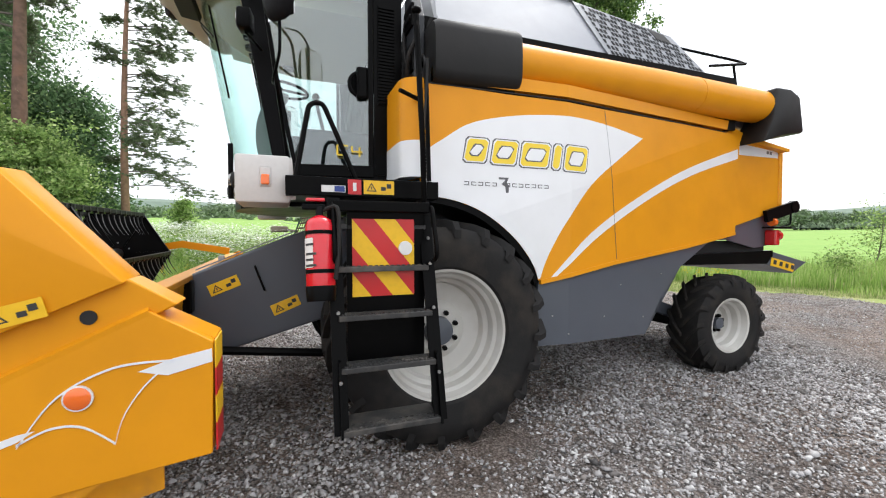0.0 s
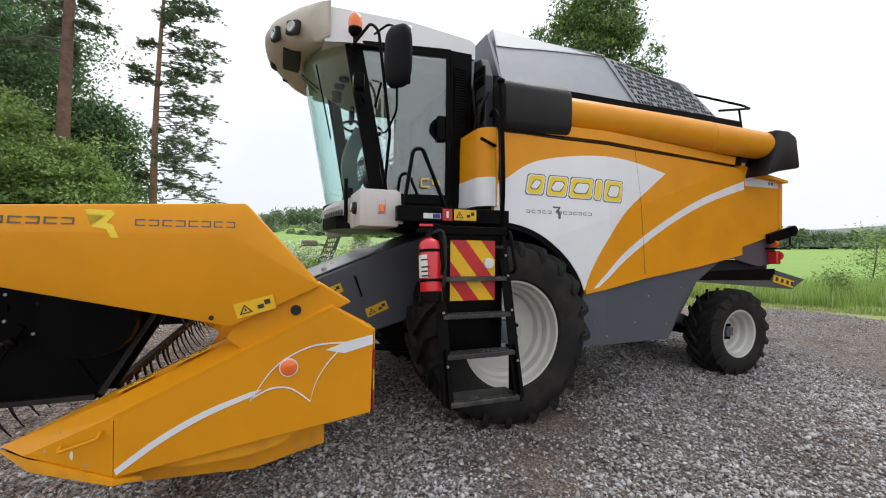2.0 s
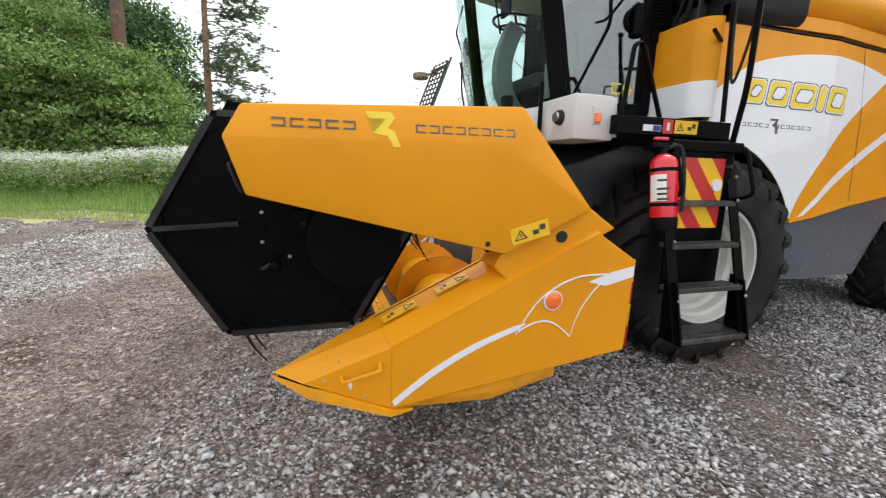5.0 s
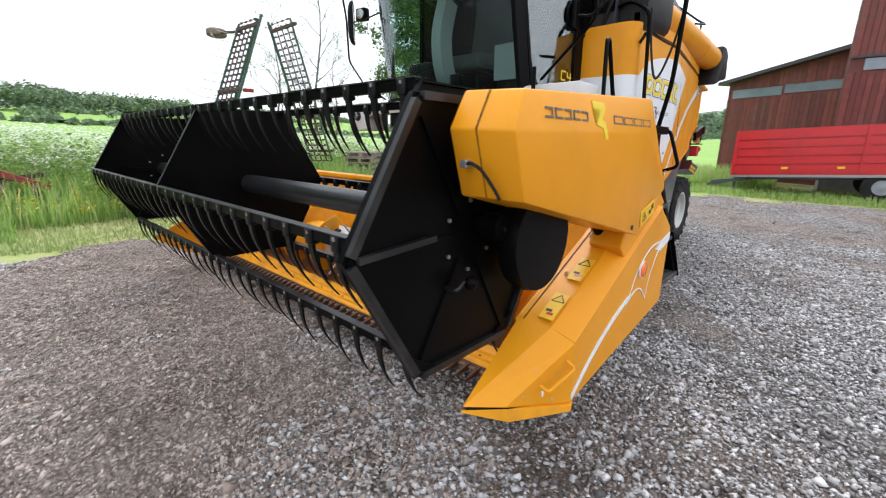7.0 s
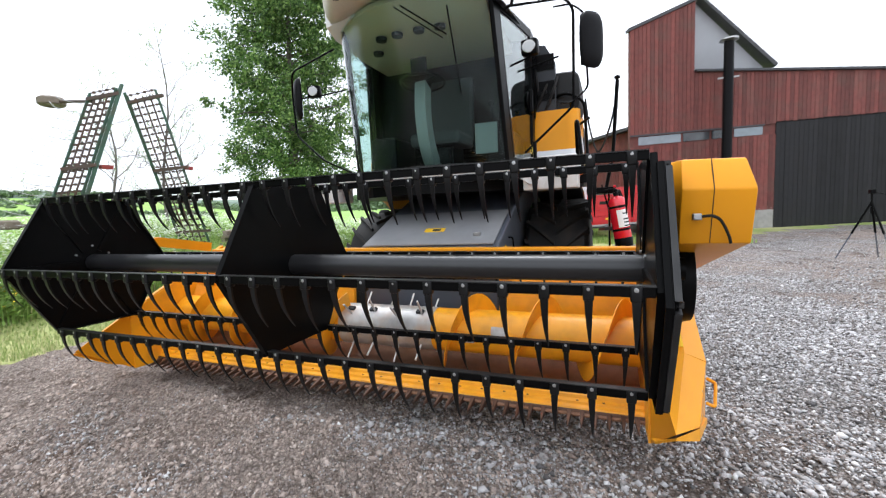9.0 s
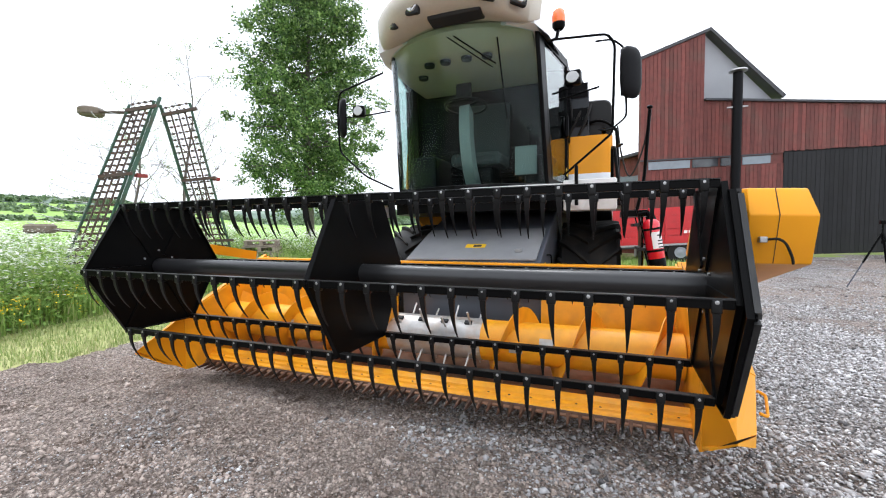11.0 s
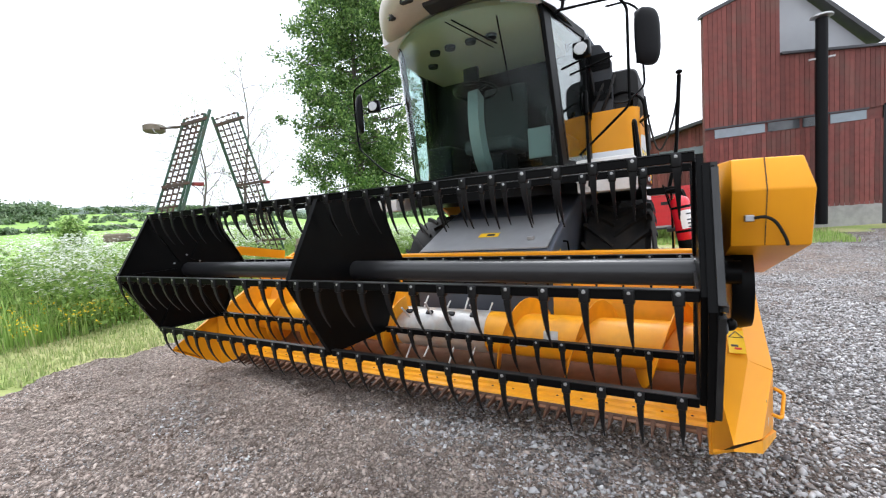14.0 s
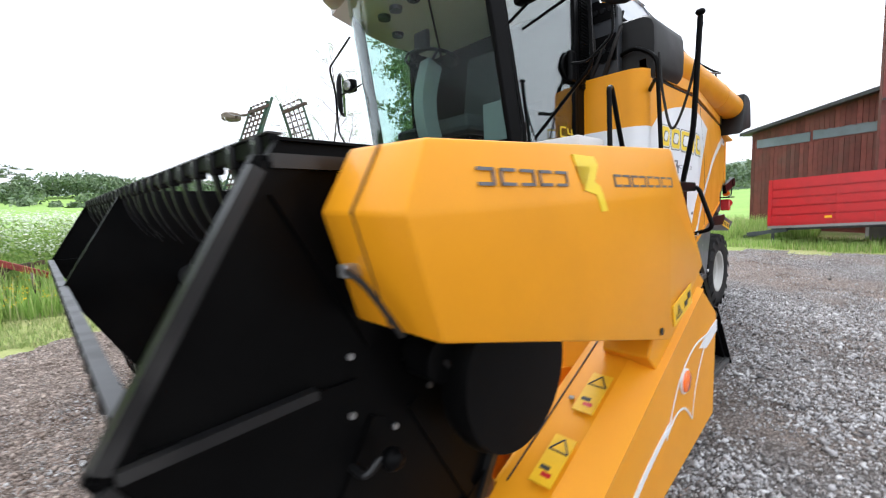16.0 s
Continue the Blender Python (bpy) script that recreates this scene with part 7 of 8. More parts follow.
def tree(name, base, height, radius, crown0, lean, limbs, leaves, leaf_size, bark, leaf, label, clump=0.55, droop=0.0, shape=1.0, spread=1.0, seed=1, rise=0.35, flat=0.75):
    """A tapered trunk with limbs; the crown is many small leaves gathered in clumps along the limbs' outer halves."""
    r = np.random.default_rng(seed)
    root = thing(name, (0, 0, 0), label, "tree")
    root.location = (base[0], base[1], float(land(base[0], base[1])) - 0.1)
    trunk_pts, rs = [], []
    for i in range(9):
        t = i / 8
        trunk_pts.append((lean[0] * t * t + 0.06 * math.sin(5 * t + seed), lean[1] * t * t + 0.06 * math.cos(4 * t + seed), height * t))
        rs.append(radius * (1 - 0.8 * t))
    bm = tube(trunk_pts, rs, n=10)
    clumps = []
    for k in range(limbs):
        t = crown0 + (0.97 - crown0) * (k + r.uniform(0, 0.9)) / limbs
        a = 2.4 * k + r.uniform(-0.5, 0.5)
        i = min(7, int(t * 8))
        p = Vector(trunk_pts[i]).lerp(Vector(trunk_pts[i + 1]), t * 8 - i)
        u = (t - crown0) / (1 - crown0)
        length = spread * (0.35 + 0.65 * math.sin(math.pi * min(1, (0.18 + 0.82 * u)) ** shape)) * r.uniform(0.7, 1.2)
        d = Vector((math.cos(a), math.sin(a), rise + 0.3 * u))
        pts = [p + d * length * s + Vector((0, 0, -droop * length * s * s)) + Vector(r.normal(0, 0.05 * length, 3)) * (s > 0) for s in (0, 0.35, 0.7, 1.0)]
        rl = radius * (0.30 - 0.18 * u)
        tube(pts, [rl, rl * 0.7, rl * 0.45, rl * 0.15], bm, n=5)
        for s in (0.45, 0.62, 0.8, 0.95):
            q = pts[1].lerp(pts[3], (s - 0.35) / 0.65)
            for _ in range(2):
                clumps.append(q + Vector(r.normal(0, 0.16 * spread, 3)) + Vector((0, 0, -droop * 0.4)))
    part("trunk", bm, bark, root, smooth=60)
    cl = np.array([c[:] for c in clumps])
    size = r.uniform(0.5, 1.3, len(cl)) * clump
    pick = r.integers(0, len(cl), leaves)
    off = r.normal(0, 1, (leaves, 3)) * np.array([1, 1, flat])
    c = cl[pick] + off * (size[pick] * 0.5)[:, None]
    global rng
    keep, rng = rng, r
    v, f = cards(c, leaf_size, 0.15)
    rng = keep
    me = bpy.data.meshes.new("crown")
    me.vertices.add(len(v))
    me.vertices.foreach_set("co", np.ascontiguousarray(v, np.float32).ravel())
    me.loops.add(f.size)
    me.loops.foreach_set("vertex_index", np.ascontiguousarray(f, np.int32).ravel())
    me.polygons.add(len(f))
    me.polygons.foreach_set("loop_start", np.arange(0, f.size, 4, dtype=np.int32))
    me.update(calc_edges=True)
    part("crown", me, leaf, root)
    return root


def pine(base, height, radius, low, side, bias, reach, branches, seed, label, bark=None):
    """A slender pine: bare trunk, thin drooping branches that carry tufts of needles, most of them towards side."""
    r = np.random.default_rng(seed)
    root = thing("pine_tree", (0, 0, 0), label, "tree")
    root.location = (base[0], base[1], float(land(base[0], base[1])) - 0.1)
    axis = [Vector((0.35 * (i / 10) ** 2 + 0.05 * math.sin(4 * i / 10 + seed), 0.15 * i / 10, height * i / 10)) for i in range(11)]
    bm = tube(axis, [radius * (1 - 0.75 * i / 10) for i in range(11)], n=12)
    wood = bmesh.new()
    tufts = []
    for k in range(branches):
        t = low + (0.985 - low) * (k + r.uniform(0, 0.8)) / branches
        i = min(9, int(t * 10))
        p = axis[i].lerp(axis[i + 1], t * 10 - i)
        a = side + r.uniform(-0.9, 0.9) if r.uniform() < bias else r.uniform(0, 2 * math.pi)
        u = (t - low) / (1 - low)
        full = 1.0 if abs((a - side + math.pi) % (2 * math.pi) - math.pi) < 1.0 else 0.45
        length = reach * full * r.uniform(0.6, 1.1) * (1 - 0.55 * u)
        d = Vector((math.cos(a), math.sin(a), 0))
        sag = r.uniform(0.25, 0.6) * (1 - 0.7 * u)
        pts = [p + d * length * q + Vector((0, 0, length * (0.25 * q - sag * q * q))) + Vector(r.normal(0, 0.05, 3)) * (q > 0) for q in (0, 0.25, 0.5, 0.75, 1.0)]
        rb = radius * 0.16
        tube(pts, [rb, rb * 0.8, rb * 0.6, rb * 0.4, rb * 0.15], wood, n=5)
        if r.uniform() < 0.12:
            continue
        for q in np.linspace(0.30, 1.0, 11):
            j = min(3, int(q * 4))
            c = pts[j].lerp(pts[j + 1], q * 4 - j)
            for _ in range(3):
                e = c + Vector((r.normal(0, 0.15), r.normal(0, 0.15), r.normal(-0.06, 0.09))) * (0.6 + length / 2.5)
                tube([c, c.lerp(e, 0.6) + Vector((0, 0, 0.02)), e], [rb * 0.3, rb * 0.25, rb * 0.1], wood, n=3)
                for m in (0.4, 0.7, 1.0, 1.15):
                    tufts.append(c.lerp(e, m) + Vector(r.normal(0, 0.03, 3)))
    part("trunk", bm, bark or BARK, root, smooth=60)
    part("bough", wood, GREY_BARK, root)
    c = np.repeat(np.array([q[:] for q in tufts]), 19, 0)
    u = r.normal(size=c.shape)
    u /= np.linalg.norm(u, axis=1)[:, None]
    u[:, 2] = np.abs(u[:, 2]) * 0.7
    w = np.cross(u, r.normal(size=c.shape))
    w /= np.maximum(np.linalg.norm(w, axis=1), 1e-6)[:, None]
    ln = r.uniform(0.06, 0.12, len(c))[:, None]
    v = np.stack([c - w * 0.010, c + w * 0.010, c + u * ln + w * 0.006, c + u * ln - w * 0.006], 1).reshape(-1, 3)
    part("needles", leaf_mesh(v, len(c)), NEEDLE, root)


def leaf_mesh(v, n):
    me = bpy.data.meshes.new("needles")
    me.vertices.add(len(v))
    me.vertices.foreach_set("co", np.ascontiguousarray(v, np.float32).ravel())
    me.loops.add(n * 4)
    me.loops.foreach_set("vertex_index", np.arange(n * 4, dtype=np.int32))
    me.polygons.add(n)
    me.polygons.foreach_set("loop_start", np.arange(0, n * 4, 4, dtype=np.int32))
    me.update(calc_edges=True)
    return me


pine((-6.25, 15.3), 13.0, 0.155, 0.20, -0.25, 0.72, 3.1, 44, 3, "slender pine with orange bark and sparse drooping branches")
pine((-8.15, 12.6), 16.0, 0.24, 0.45, 2.6, 0.5, 2.6, 40, 5, "thick pine trunk rising out of the bushes", OLD_BARK)
# darker copy of LEAF; shade behind the bushes is put into its colours
DARK_LEAF = island_material("shaded_broad_leaves", [(0.0, (0.05, 0.10, 0.044)), (0.5, (0.12, 0.21, 0.094)), (0.85, (0.19, 0.30, 0.138)), (1.0, (0.30, 0.42, 0.213))], 0.6, 0.5)
for bx, by, hh, sd in ((-10.5, 13.2, 5.4, 11), (-8.3, 12.8, 4.0, 12), (-13.0, 13.0, 5.6, 13), (-15.8, 13.2, 6.0, 14), (-18.6, 12.8, 6.0, 19)):
    tree("bush", (bx, by), hh, 0.07 + 0.012 * hh, 0.05, (0.2, 0.1), 54, 54000, 0.060, GREY_BARK, LEAF, "dense light green broadleaf bush at the yard edge", 0.25 * hh ** 0.7, 0.08, 0.8, 0.42 * hh, sd, 0.22, 0.30)
for bx, by, hh, sd in ((-11.5, 16.5, 9.5, 15), (-14.6, 16.8, 11.0, 16), (-18.5, 16.0, 10.0, 17), (-8.9, 16.6, 6.5, 18), (-12.8, 19.5, 12.5, 20)):
    tree("deciduous_tree", (bx, by), hh, 0.07 + 0.012 * hh, 0.08, (0.2, 0.1), 60, 24000, 0.085, GREY_BARK, DARK_LEAF, "tall dark green broadleaf tree behind the bushes", 0.19 * hh ** 0.7, 0.1, 0.8, 0.30 * hh, sd, 0.25, 0.6)
tree("birch_tree", (12.1, 12.4), 14.5, 0.22, 0.21, (0.9, 0.2), 84, 80000, 0.075, GREY_BARK, BIRCH_LEAF, "tall leafy birch behind the machine", 0.50, 0.40, 0.8, 3.0, 21, 0.25)


def bare_tree(base, height, radius, spread, boughs, seed):
    """A thin tree in its last leaves: boughs that fork into fine twigs, with a few small leaves at their tips."""
    r = np.random.default_rng(seed)
    root = thing("bare_tree", (0, 0, 0), "thin young tree with fine bare twigs and few leaves", "tree")
    root.location = (base[0], base[1], float(land(base[0], base[1])) - 0.1)
    axis = [Vector((0.10 * math.sin(0.9 * i + seed) + 0.04 * i, 0.10 * math.cos(1.1 * i + seed), height * i / 8)) for i in range(9)]
    wood, twigs, tips = tube(axis, [radius * (1 - 0.9 * i / 8) for i in range(9)], n=8), bmesh.new(), []

    def grow(p, d, length, rad, level):
        pts = [p]
        for q in range(4):
            d = (d + Vector(r.normal(0, 0.22, 3)) + Vector((0, 0, 0.05))).normalized()
            pts.append(pts[-1] + d * length / 4)
        tube(pts, [rad * (1 - 0.2 * q) for q in range(5)], wood if level == 0 else twigs, n=5 if level == 0 else 3)
        if level == 2:
            tips.extend(pts[2:])
            return
        for _ in range(6 if level == 0 else 5):
            q = r.uniform(0.25, 1.0) * 4
            j = min(3, int(q))
            e = (d * 0.8 + Vector(r.normal(0, 0.55, 3))).normalized()
            grow(pts[j].lerp(pts[j + 1], q - j), e, length * r.uniform(0.35, 0.6), rad * 0.45, level + 1)
    for k in range(boughs):
        t = 0.16 + 0.80 * (k + r.uniform(0, 0.9)) / boughs
        j = min(7, int(t * 8))
        a = 2.4 * k + r.uniform(-0.6, 0.6)
        grow(axis[j].lerp(axis[j + 1], t * 8 - j), Vector((math.cos(a), math.sin(a), 0.75)).normalized(), spread * (1.15 - 0.7 * t) * r.uniform(0.7, 1.2), radius * 0.38 * (1.1 - 0.7 * t), 0)
    part("trunk", wood, GREY_BARK, root, smooth=60)
    tagged(part("twig", twigs, GREY_BARK, root), kind="stuff")
    c = np.repeat(np.array([q[:] for q in tips]), 2, 0)
    c = c + r.normal(0, 0.05, c.shape)
    u, w = r.normal(size=c.shape), r.normal(size=c.shape)
    u, w = u / np.linalg.norm(u, axis=1)[:, None] * 0.022, w / np.linalg.norm(w, axis=1)[:, None] * 0.013
    part("leaves", leaf_mesh(np.stack([c - u, c + w, c + u, c - w], 1).reshape(-1, 3), len(c)), LEAF, root)


bare_tree((4.9, 11.5), 7.2, 0.06, 1.9, 16, 22)
bare_tree((3.7, 12.3), 5.2, 0.06, 1.8, 14, 23)
bare_tree((6.3, 12.6), 4.6, 0.05, 1.7, 13, 24)
for bx, by, hh, sd in ((15.4, 2.75, 1.9, 31), (12.3, 2.2, 0.8, 33)):
    tree("willow_bush", (bx, by), hh, 0.03, 0.05, (0.1, 0.0), 22, 1800, 0.035, GREY_BARK, LEAF, "young light green willow bush", 0.34, 0.0, 0.8, 0.40 * hh, sd, 0.6)
# small broad-leaved bushes at the field edge
for bx, by, hh, sd in ((-5.5, 21, 2.2, 41), (2.8, 20, 1.6, 42)):
    tree("field_edge_bush", (bx, by), hh, 0.05, 0.05, (0, 0), 24, 3000, 0.07, GREY_BARK, LEAF, "small light green bush in the field edge", 0.3, 0.0, 0.6, 0.3 * hh, sd, 0.1)


# ---- barn ----
barn = thing("barn", (16.0, -7.0, 0.5), "weathered red board barn with tall gable and black doors", "barn")
FA, FB = Vector((14.2, -2.75)), Vector((21.0, -19.75))      # line of the main front
FD = (FB - FA).normalized()
FN = Vector((-FD.y, FD.x)) * -1
if FN.x > 0:
    FN = -FN


def wall_poly(poly, thick, mat, name, off=0.0, parent=barn, a=FA, d=FD, nrm=FN):
    """A wall piece; its outline is (metres along the front, height)."""
    bm = bmesh.new()
    va = [bm.verts.new((*(a + d * s + nrm * off), z)) for s, z in poly]
    vb = [bm.verts.new((*(a + d * s + nrm * (off - thick)), z)) for s, z in poly]
    n = len(poly)
    bm.faces.new(va), bm.faces.new(vb[::-1])
    for i in range(n):
        bm.faces.new((va[i], vb[i], vb[(i + 1) % n], va[(i + 1) % n]))
    return part(name, bm, mat, parent)


wall_poly([(-0.19, 0.9), (5.68, 0.9), (5.68, 6.48), (2.36, 6.52), (2.36, 9.28), (-0.19, 8.17)], 0.15, BARN_RED, "wall", -0.05)
wall_poly([(5.68, 0.2), (17.5, 0.2), (17.5, 6.20), (5.68, 6.48)], 0.15, BARN_BLACK, "wall", -0.05)
wall_poly([(-0.3, 0.0), (5.66, 0.0), (5.66, 1.1), (-0.3, 1.1)], 0.2, CONCRETE, "plinth", 0.0)
wall_poly([(2.36, 6.50), (5.35, 6.52), (5.35, 6.66), (2.55, 9.22), (2.36, 9.22)], 0.15, BARN_GREY, "gable_sheet", -0.3)


def boards(s0, s1, low, high, step, mat, off, parent, a=FA, d=FD, nrm=FN):
    rr = np.random.default_rng(int(abs(s0) * 100) + 3)
    s = s0
    while s < s1 - 0.02:
        e = min(s + step, s1) - 0.012
        z0, z1, z2 = low(s), high(s), high(e)
        ob = wall_poly([(s, z0 + rr.uniform(-0.02, 0.02)), (e, z0 + rr.uniform(-0.02, 0.02)), (e, z2), (s, z1)], 0.03, mat, "board", off + rr.uniform(0, 0.008), parent, a, d, nrm)
        s += step


def tall(s):
    return 8.25 + 0.405 * s


boards(-0.19, 2.36, lambda s: 4.15 + 0.05 * s, tall, 0.16, BARN_RED, 0.0, barn)
boards(2.36, 5.68, lambda s: 4.15 + 0.05 * s, lambda s: 6.56 - 0.015 * s, 0.16, BARN_RED, 0.0, barn)
boards(-0.19, 5.68, lambda s: 1.0, lambda s: 3.70 + 0.055 * s, 0.16, BARN_RED, 0.0, barn)
boards(5.68, 17.4, lambda s: 4.50 + 0.05 * (s - 5.68), lambda s: 6.56 - 0.02 * s, 0.17, BARN_RED, 0.01, barn)
boards(5.68, 17.4, lambda s: 0.25, lambda s: 4.44 + 0.05 * (s - 5.68), 0.19, BARN_BLACK, 0.0, barn)
for s0, s1, wmat in ((0.15, 1.85, WINDOW), (1.95, 3.0, DARK_WINDOW), (3.1, 3.9, DARK_WINDOW), (4.0, 5.15, WINDOW)):
    win = wall_poly([(s0, 3.76 + 0.05 * s0), (s1, 3.76 + 0.05 * s1), (s1, 4.08 + 0.05 * s1), (s0, 4.08 + 0.05 * s0)], 0.02, wmat, "window", -0.02)
wall_poly([(-0.19, 4.10), (5.2, 4.36), (5.2, 4.42), (-0.19, 4.16)], 0.05, ROOF, "trim", 0.03)
wall_poly([(-0.28, 8.14), (2.55, 9.30), (2.55, 9.42), (-0.28, 8.26)], 0.3, ROOF, "roof_edge", 0.06)
wall_poly([(2.55, 9.28), (5.55, 6.62), (5.65, 6.74), (2.55, 9.42)], 2.5, ROOF, "roof_edge", 0.06)
wall_poly([(2.36, 6.53), (17.6, 6.22), (17.6, 6.32), (2.36, 6.61)], 0.3, ROOF, "roof_edge", 0.12)
p = FA + FD * 3.33 + FN * 0.55
pipe = part("flue_pipe", tube([(p.x, p.y, 0.4), (p.x, p.y, 7.45)], 0.17, n=20), PLASTIC, barn, "dark grey flue pipe", 40)
part("flue_cap", lathe([(0, 0.20), (0.04, 0.32), (0.10, 0.30), (0.12, 0.0)], (p.x, p.y, 7.45), "z", 20), BOLT, pipe, smooth=40)
part("flue_bracket", B((p.x - 0.05, p.y - 0.35, 6.1), (p.x + 0.05, p.y + 0.35, 6.15)), BOLT, pipe)
# low wing
WA, WB = Vector((17.6, 0.98)), Vector((15.0, -2.75))
WD = (WB - WA).normalized()
WN = Vector((-WD.y, WD.x))
if WN.x > 0:
    WN = -WN
wl_len = (WB - WA).length


def wing_top(s):
    return 4.0 + 0.52 * s / wl_len


wall_poly([(0, 0.3), (wl_len, 0.3), (wl_len, wing_top(wl_len)), (0, wing_top(0))], 0.15, BARN_RED, "wing_wall", -0.05, barn, WA, WD, WN)
boards(0, wl_len, lambda s: 0.45, lambda s: 3.40 - 0.02 * s, 0.16, BARN_RED, 0.0, barn, WA, WD, WN)
boards(0, wl_len, lambda s: 3.76 - 0.02 * s, wing_top, 0.16, BARN_RED, 0.0, barn, WA, WD, WN)
for i in range(2):
    wall_poly([(0.2 + 2.15 * i, 3.42), (2.25 + 2.15 * i, 3.38), (2.25 + 2.15 * i, 3.70), (0.2 + 2.15 * i, 3.74)], 0.02, WINDOW, "window", -0.01, barn, WA, WD, WN)
wall_poly([(-0.3, wing_top(-0.3)), (wl_len + 0.1, wing_top(wl_len + .1)), (wl_len + 0.1, wing_top(wl_len + .1) + 0.12), (-0.3, wing_top(-0.3) + 0.12)], 3.0, ROOF, "roof_edge", 0.3, barn, WA, WD, WN)
q = WA - WN * 5
bmw = bmesh.new()
va = [bmw.verts.new(c) for c in ((WA.x, WA.y, 0.3), (WA.x, WA.y, 4.0), (q.x, q.y, 4.2), (q.x, q.y, 0.3))]
bmw.faces.new(va)
r_ = bmesh.ops.extrude_face_region(bmw, geom=bmw.faces[:])
for vv_ in [g_ for g_ in r_["geom"] if isinstance(g_, bmesh.types.BMVert)]:
    vv_.co.y -= 0.15
part("wing_end_wall", bmw, BARN_RED, barn)
place_under(barn)

# ---- red tipping trailer ----
trailer = thing("farm_trailer", (12.0, -2.6, 0.4), "red steel tipping trailer with grey drawbar parked on the verge", "trailer")
TD = Vector((11.75, -0.46, 0)), Vector((12.0, -4.70, 0))
tz0, tz1 = 0.76, 1.0


def tpos(s, z, off=0.0):
    """s: 0 at the drawbar end to 1 at the rear; off: metres behind the near side."""
    a, b = TD
    d = (b - a).normalized()
    nrm = Vector((-d.y, d.x, 0))
    if nrm.x < 0:
        nrm = -nrm
    c = a.lerp(b, s) + nrm * off
    return (c.x, c.y, tz0 + (tz1 - tz0) * s + z)


def tbox(name, s0, s1, z0, z1, o0, o1, mat, label="", par=None):
    bm = bmesh.new()
    vs = [bm.verts.new(tpos(s, z, o)) for o in (o0, o1) for s, z in ((s0, z0), (s1, z0), (s1, z1), (s0, z1))]
    for f_ in ((0, 1, 2, 3), (7, 6, 5, 4), (0, 4, 5, 1), (1, 5, 6, 2), (2, 6, 7, 3), (3, 7, 4, 0)):
        bm.faces.new([vs[i] for i in f_])
    return part(name, bm, mat, par or trailer, label)


tbox("side_board", 0, 1, 0, 1.22, 0.03, 0.06, RED)
for z0, z1 in ((0.0, 0.21), (0.25, 0.44), (0.48, 0.68), (0.72, 0.92), (0.96, 1.22)):
    tbox("side_plank", 0, 1, z0, z1, -0.02, 0.03, RED)
tbox("side_board", 0, 1, 0, 1.22, 2.15, 2.2, RED)
tbox("end_board", 0, 0.012, 0, 1.22, 0.05, 2.15, RED)
tbox("end_board", 0.988, 1, 0, 1.22, 0.05, 2.15, RED)
tbox("floor", 0, 1, -0.06, 0.0, 0.0, 2.2, RED)
for s in (0.0, 0.33, 0.66, 0.975):
    tbox("post", s, s + 0.018, 0.0, 1.22, -0.07, 0.0, RED)
for s in (0.1, 0.5, 0.9):
    tbox("hinge", s, s + 0.02, -0.05, 0.16, -0.06, 0.0, RED)
for s in (0.28, 0.56, 0.86):
    tbox("marker", s, s + 0.035, 0.10, 0.16, -0.026, -0.019, STRAW)
for i in range(4):
    tbox("mark_bar", 0.80 + 0.035 * i, 0.825 + 0.035 * i, 0.28, 0.38, -0.026, -0.019, LABEL_WHITE)
tbox("chassis", 0.02, 1, -0.22, -0.06, 0.5, 0.62, GREY)
tbox("chassis", 0.02, 1, -0.22, -0.06, 1.58, 1.70, GREY)
tbox("under_frame", 0.0, 1, -0.13, -0.06, 0.02, 0.10, BOLT)
d0, d1 = Vector(tpos(0.12, -0.16, 1.1)), Vector(tpos(-0.16, -0.42, 1.1))
part("drawbar", strip([d0, d1], 0.18, 0.10), GREY, trailer)
part("drawbar", strip([Vector(tpos(0.10, -0.2, 0.3)), Vector(tpos(-0.12, -0.30, 0.5))], 0.12, 0.10), GREY, trailer, "grey drawbar")
part("jack_leg", tube([tpos(0.02, -0.1, 0.6), tpos(0.02, -0.62, 0.6)], 0.04), GREY, trailer, smooth=40)
for s in (0.785, 0.915):
    for o in (0.18, 2.0):
        cpos = tpos(s, -0.42, o)
        gz = float(land(cpos[0], cpos[1]))
        w = new("wheel")
        w.parent = trailer
        R = 0.42
        part("tyre", lathe([(-0.115, 0.16), (-0.14, 0.30), (-0.12, 0.41), (0, 0.42), (0.12, 0.41), (0.14, 0.30), (0.115, 0.16)], (cpos[0], cpos[1], gz + R), "x", 32), RUBBER, w, smooth=40)
        part("rim", lathe([(-0.116, 0.20), (-0.132, 0.19), (-0.122, 0.13), (-0.145, 0.07), (-0.15, 0.0)], (cpos[0], cpos[1], gz + R), "x", 24), TANKGREY, w, smooth=40)
place_under(trailer)

# ---- folded harrow ----
harrow = thing("folded_harrow", (1.2, 7.5, 0.5), "green folded field harrow with tined wings standing upright", "harrow")


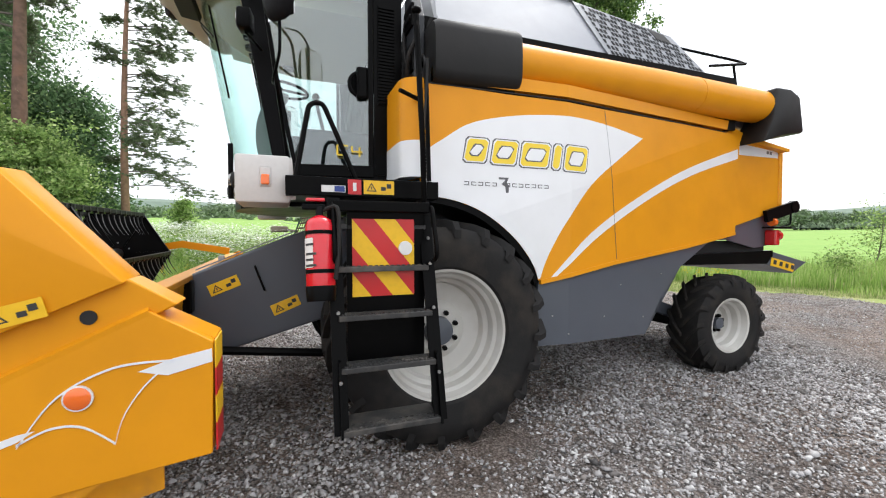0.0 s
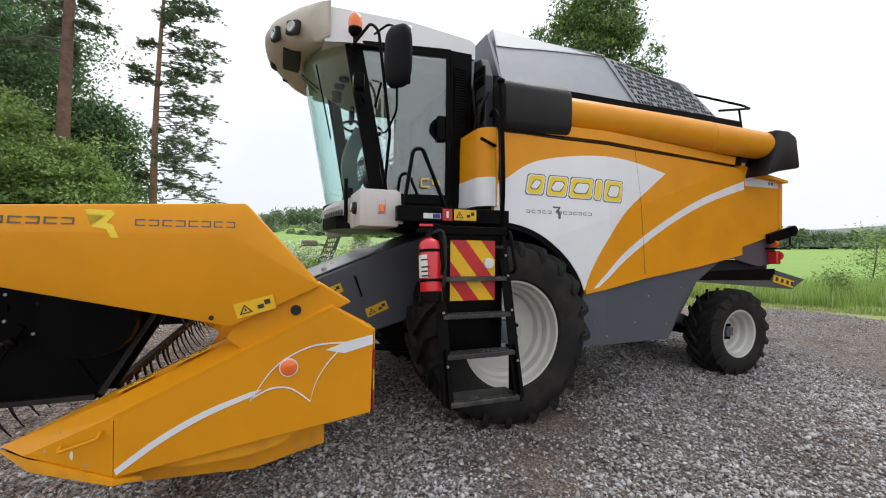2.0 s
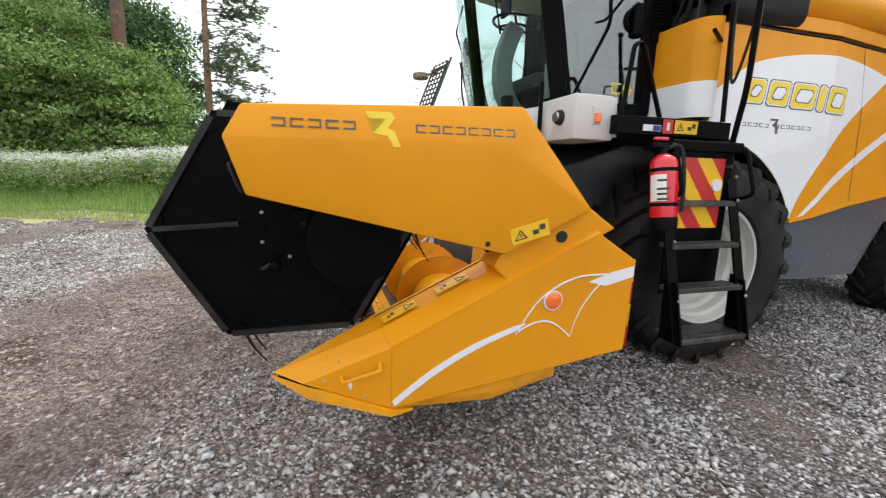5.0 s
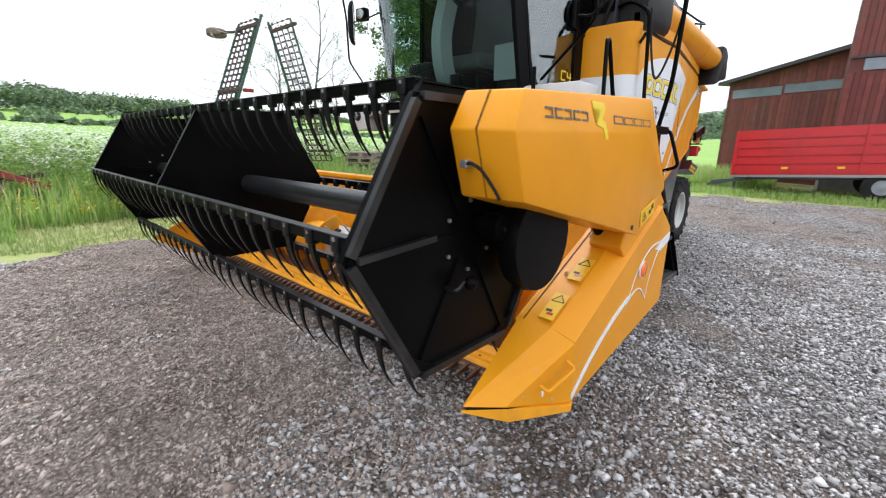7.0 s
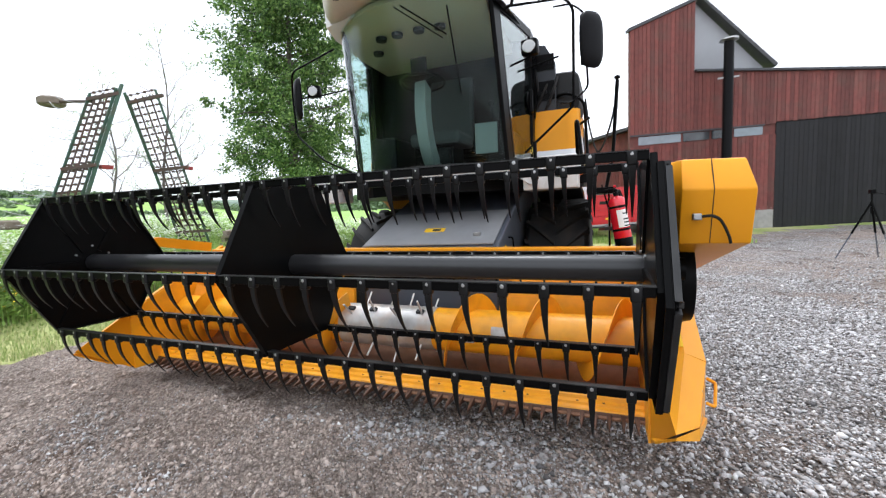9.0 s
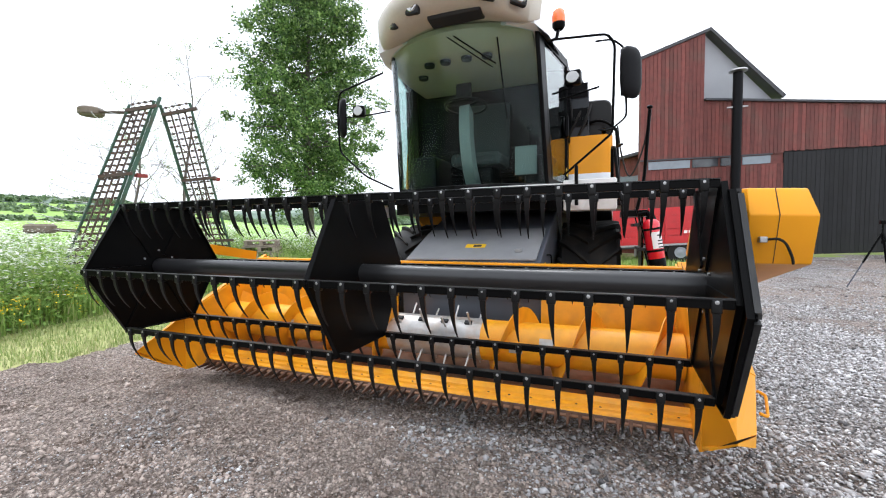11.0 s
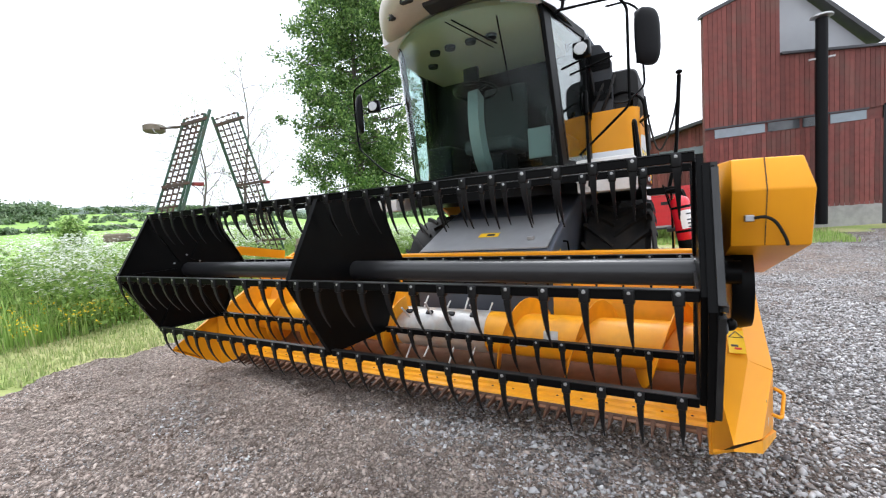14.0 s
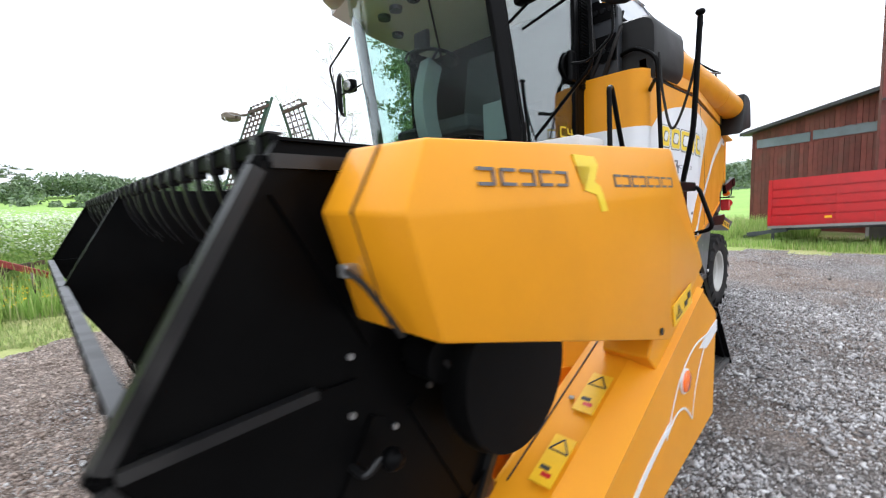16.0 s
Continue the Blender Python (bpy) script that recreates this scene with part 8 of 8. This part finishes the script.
def wing(tl, tr, bl, br, cols, rows, steel):
    """An upright lattice of crossing tine carriers with hooked tines."""
    tl, tr, bl, br = map(Vector, (tl, tr, bl, br))

    def at(u, v):
        return tl.lerp(tr, u).lerp(bl.lerp(br, u), v)
    for i in range(cols + 1):
        u = i / cols
        part("lattice_bar", strip([at(u, 0.0 if i in (0, cols) else 0.02), at(u, 1)], 0.02 if 0 < i < cols else 0.04, 0.03, (0, 1, 0)), steel if i in (0, cols) else RUSTY, harrow)
    for j in range(rows + 1):
        v = j / rows
        part("lattice_bar", strip([at(0, v), at(1, v)], 0.016, 0.016, (0, 1, 0)), RUSTY, harrow)
        for i in range(cols):
            p = at((i + 0.5) / cols, v)
            part("knot", B((p.x - 0.018, p.y - 0.03, p.z - 0.02), (p.x + 0.018, p.y + 0.02, p.z + 0.02)), RUSTY, harrow)
    for v in (0.04, 0.48, 0.92):
        part("cross_beam", strip([at(-0.05, v), at(1.2, v)], 0.07, 0.06, (0, 0, 1)), RUSTY, harrow)


wing((0.56, 7.22, 3.92), (0.80, 6.86, 4.02), (-0.56, 7.32, 0.95), (-0.36, 6.86, 0.95), 4, 24, GREEN_STEEL)
wing((1.36, 7.44, 4.08), (1.60, 6.93, 4.20), (2.24, 7.46, 1.0), (2.54, 6.95, 1.0), 4, 24, GREEN_STEEL)
part("main_post", strip([(0.87, 6.80, 4.10), (-0.47, 6.80, 0.55)], 0.045, 0.06, (0, 1, 0)), GREEN_STEEL, harrow, "green painted steel post")
part("main_post", strip([(1.33, 7.46, 4.15), (2.36, 7.46, 0.6)], 0.04, 0.05, (0, 1, 0)), GREEN_STEEL, harrow, "green painted steel post")
for p, q in (((0.44, 8.18, 3.86), (0.60, 7.2, 3.78)), ((-0.74, 7.6, 1.55), (-0.3, 7.3, 1.5))):
    w = new("gauge_wheel")
    w.parent = harrow
    part("tyre", lathe([(-0.05, 0.10), (-0.08, 0.18), (-0.05, 0.215), (0.05, 0.215), (0.08, 0.18), (0.05, 0.10)], p, "z", 24), TAN_RUBBER, w, smooth=40)
    part("wheel_disc", lathe([(-0.04, 0.1), (-0.04, 0)], p, "z", 16), RUSTY, w, smooth=40)
    part("wheel_arm", tube([p, q], 0.03), RUSTY, harrow, smooth=40)
for i in range(14):
    z = 1.5 + 0.17 * i
    x = -0.56 + 0.377 * (z - 0.95)
    part("spring_tine", tube(bezier([(x, 7.3, z), (x - 0.3, 7.4, z + 0.04), (x - 0.6 + 0.02 * i, 7.5, z + 0.16)]), 0.006, n=5), BOLT, harrow)
part("red_end", B((0.36, 6.78, 2.50), (0.56, 6.88, 2.57), 0.005), OLD_RED, harrow)
part("red_end", B((2.08, 6.88, 2.62), (2.26, 6.98, 2.69), 0.005), OLD_RED, harrow)
part("base_frame", B((-0.6, 6.85, 0.40), (2.6, 7.45, 0.62), 0.01), GREEN_STEEL, harrow)
place_under(harrow)

# ---- pallets ----
for k in range(5):
    z0 = float(land(3.9, 7.3)) + 0.02 + 0.155 * k
    pal = thing("pallet", (3.9, 7.3, z0), "weathered grey wooden pallet in a low stack", "pallet", "stacked pallets")
    m = Matrix.Translation((0, 0, z0)) @ Matrix.Translation((3.9, 7.3, 0)) @ Matrix.Rotation(radians(20 + 5 * k), 4, "Z")
    for i in range(3):
        part("bearer", B((-0.6, -0.4 + 0.36 * i, 0.02), (0.6, -0.32 + 0.36 * i, 0.11), m=m), PALLET_WOOD, pal)
    for i in range(6):
        part("slat", B((-0.6 + 0.22 * i, -0.42, 0.11), (-0.48 + 0.22 * i, 0.42, 0.135), 0.003, m), PALLET_WOOD, pal)
    for i in range(3):
        part("slat", B((-0.6 + 0.54 * i, -0.42, 0.0), (-0.48 + 0.54 * i, 0.42, 0.02), m=m), PALLET_WOOD, pal)
    place_under(pal)

# ---- tripod ----
TX, TYY = 7.3, -7.03
tz = float(land(TX, TYY))
tripod = thing("tripod", (TX, TYY, tz), "black camera tripod standing on the gravel", "tripod")
for a in (80, 200, 320):
    e = Vector((TX + 0.55 * math.cos(radians(a)), TYY + 0.55 * math.sin(radians(a)), tz))
    leg = part("leg", tube([(TX, TYY, tz + 1.25), Vector((TX, TYY, tz + 1.25)).lerp(e, 0.55)], 0.022), BLACK, tripod, smooth=40)
    part("leg_lower", tube([Vector((TX, TYY, tz + 1.25)).lerp(e, 0.5), e], 0.014), GREY, leg, smooth=40)
part("column", tube([(TX, TYY, tz + 1.0), (TX, TYY, tz + 1.42)], 0.018), BLACK, tripod, smooth=40)
part("head", B((TX - 0.05, TYY - 0.05, tz + 1.42), (TX + 0.05, TYY + 0.05, tz + 1.52), 0.015), BLACK, tripod)
part("pan_handle", tube([(TX, TYY, tz + 1.47), (TX + 0.05, TYY - 0.35, tz + 1.38)], 0.012), BLACK, tripod, smooth=40)
place_under(tripod)

# ---- old red implement in the weeds ----
imp = thing("rusty_implement", (-3.5, 6.5, float(land(-3.5, 6.5))), "old red farm implement lying in the weeds", "implement")
part("frame", strip([(-4.3, 6.5, 1.02), (-3.6, 6.5, 0.96), (-3.05, 6.4, 0.70)], 0.09, 0.09), OLD_RED, imp)
part("frame", strip([(-4.0, 6.3, 0.62), (-3.5, 6.5, 0.86), (-3.1, 6.7, 0.90)], 0.07, 0.07), RUSTY, imp)
part("frame", strip([(-3.75, 6.2, 0.45), (-3.65, 6.5, 0.98)], 0.06, 0.06, (1, 0, 0)), OLD_RED, imp)
for x in (-3.95, -3.6, -3.25):
    part("disc", lathe([(-0.02, 0.24), (0.02, 0.21), (0.03, 0)], (x, 6.35, float(land(x, 6.35)) + 0.24), "x", 20), RUSTY, imp, smooth=40)
    part("tine", tube(bezier([(x, 6.5, 0.9), (x + 0.06, 6.4, 0.6), (x - 0.02, 6.3, float(land(x, 6.3)))]), 0.02), RUSTY, imp, smooth=40)
place_under(imp)
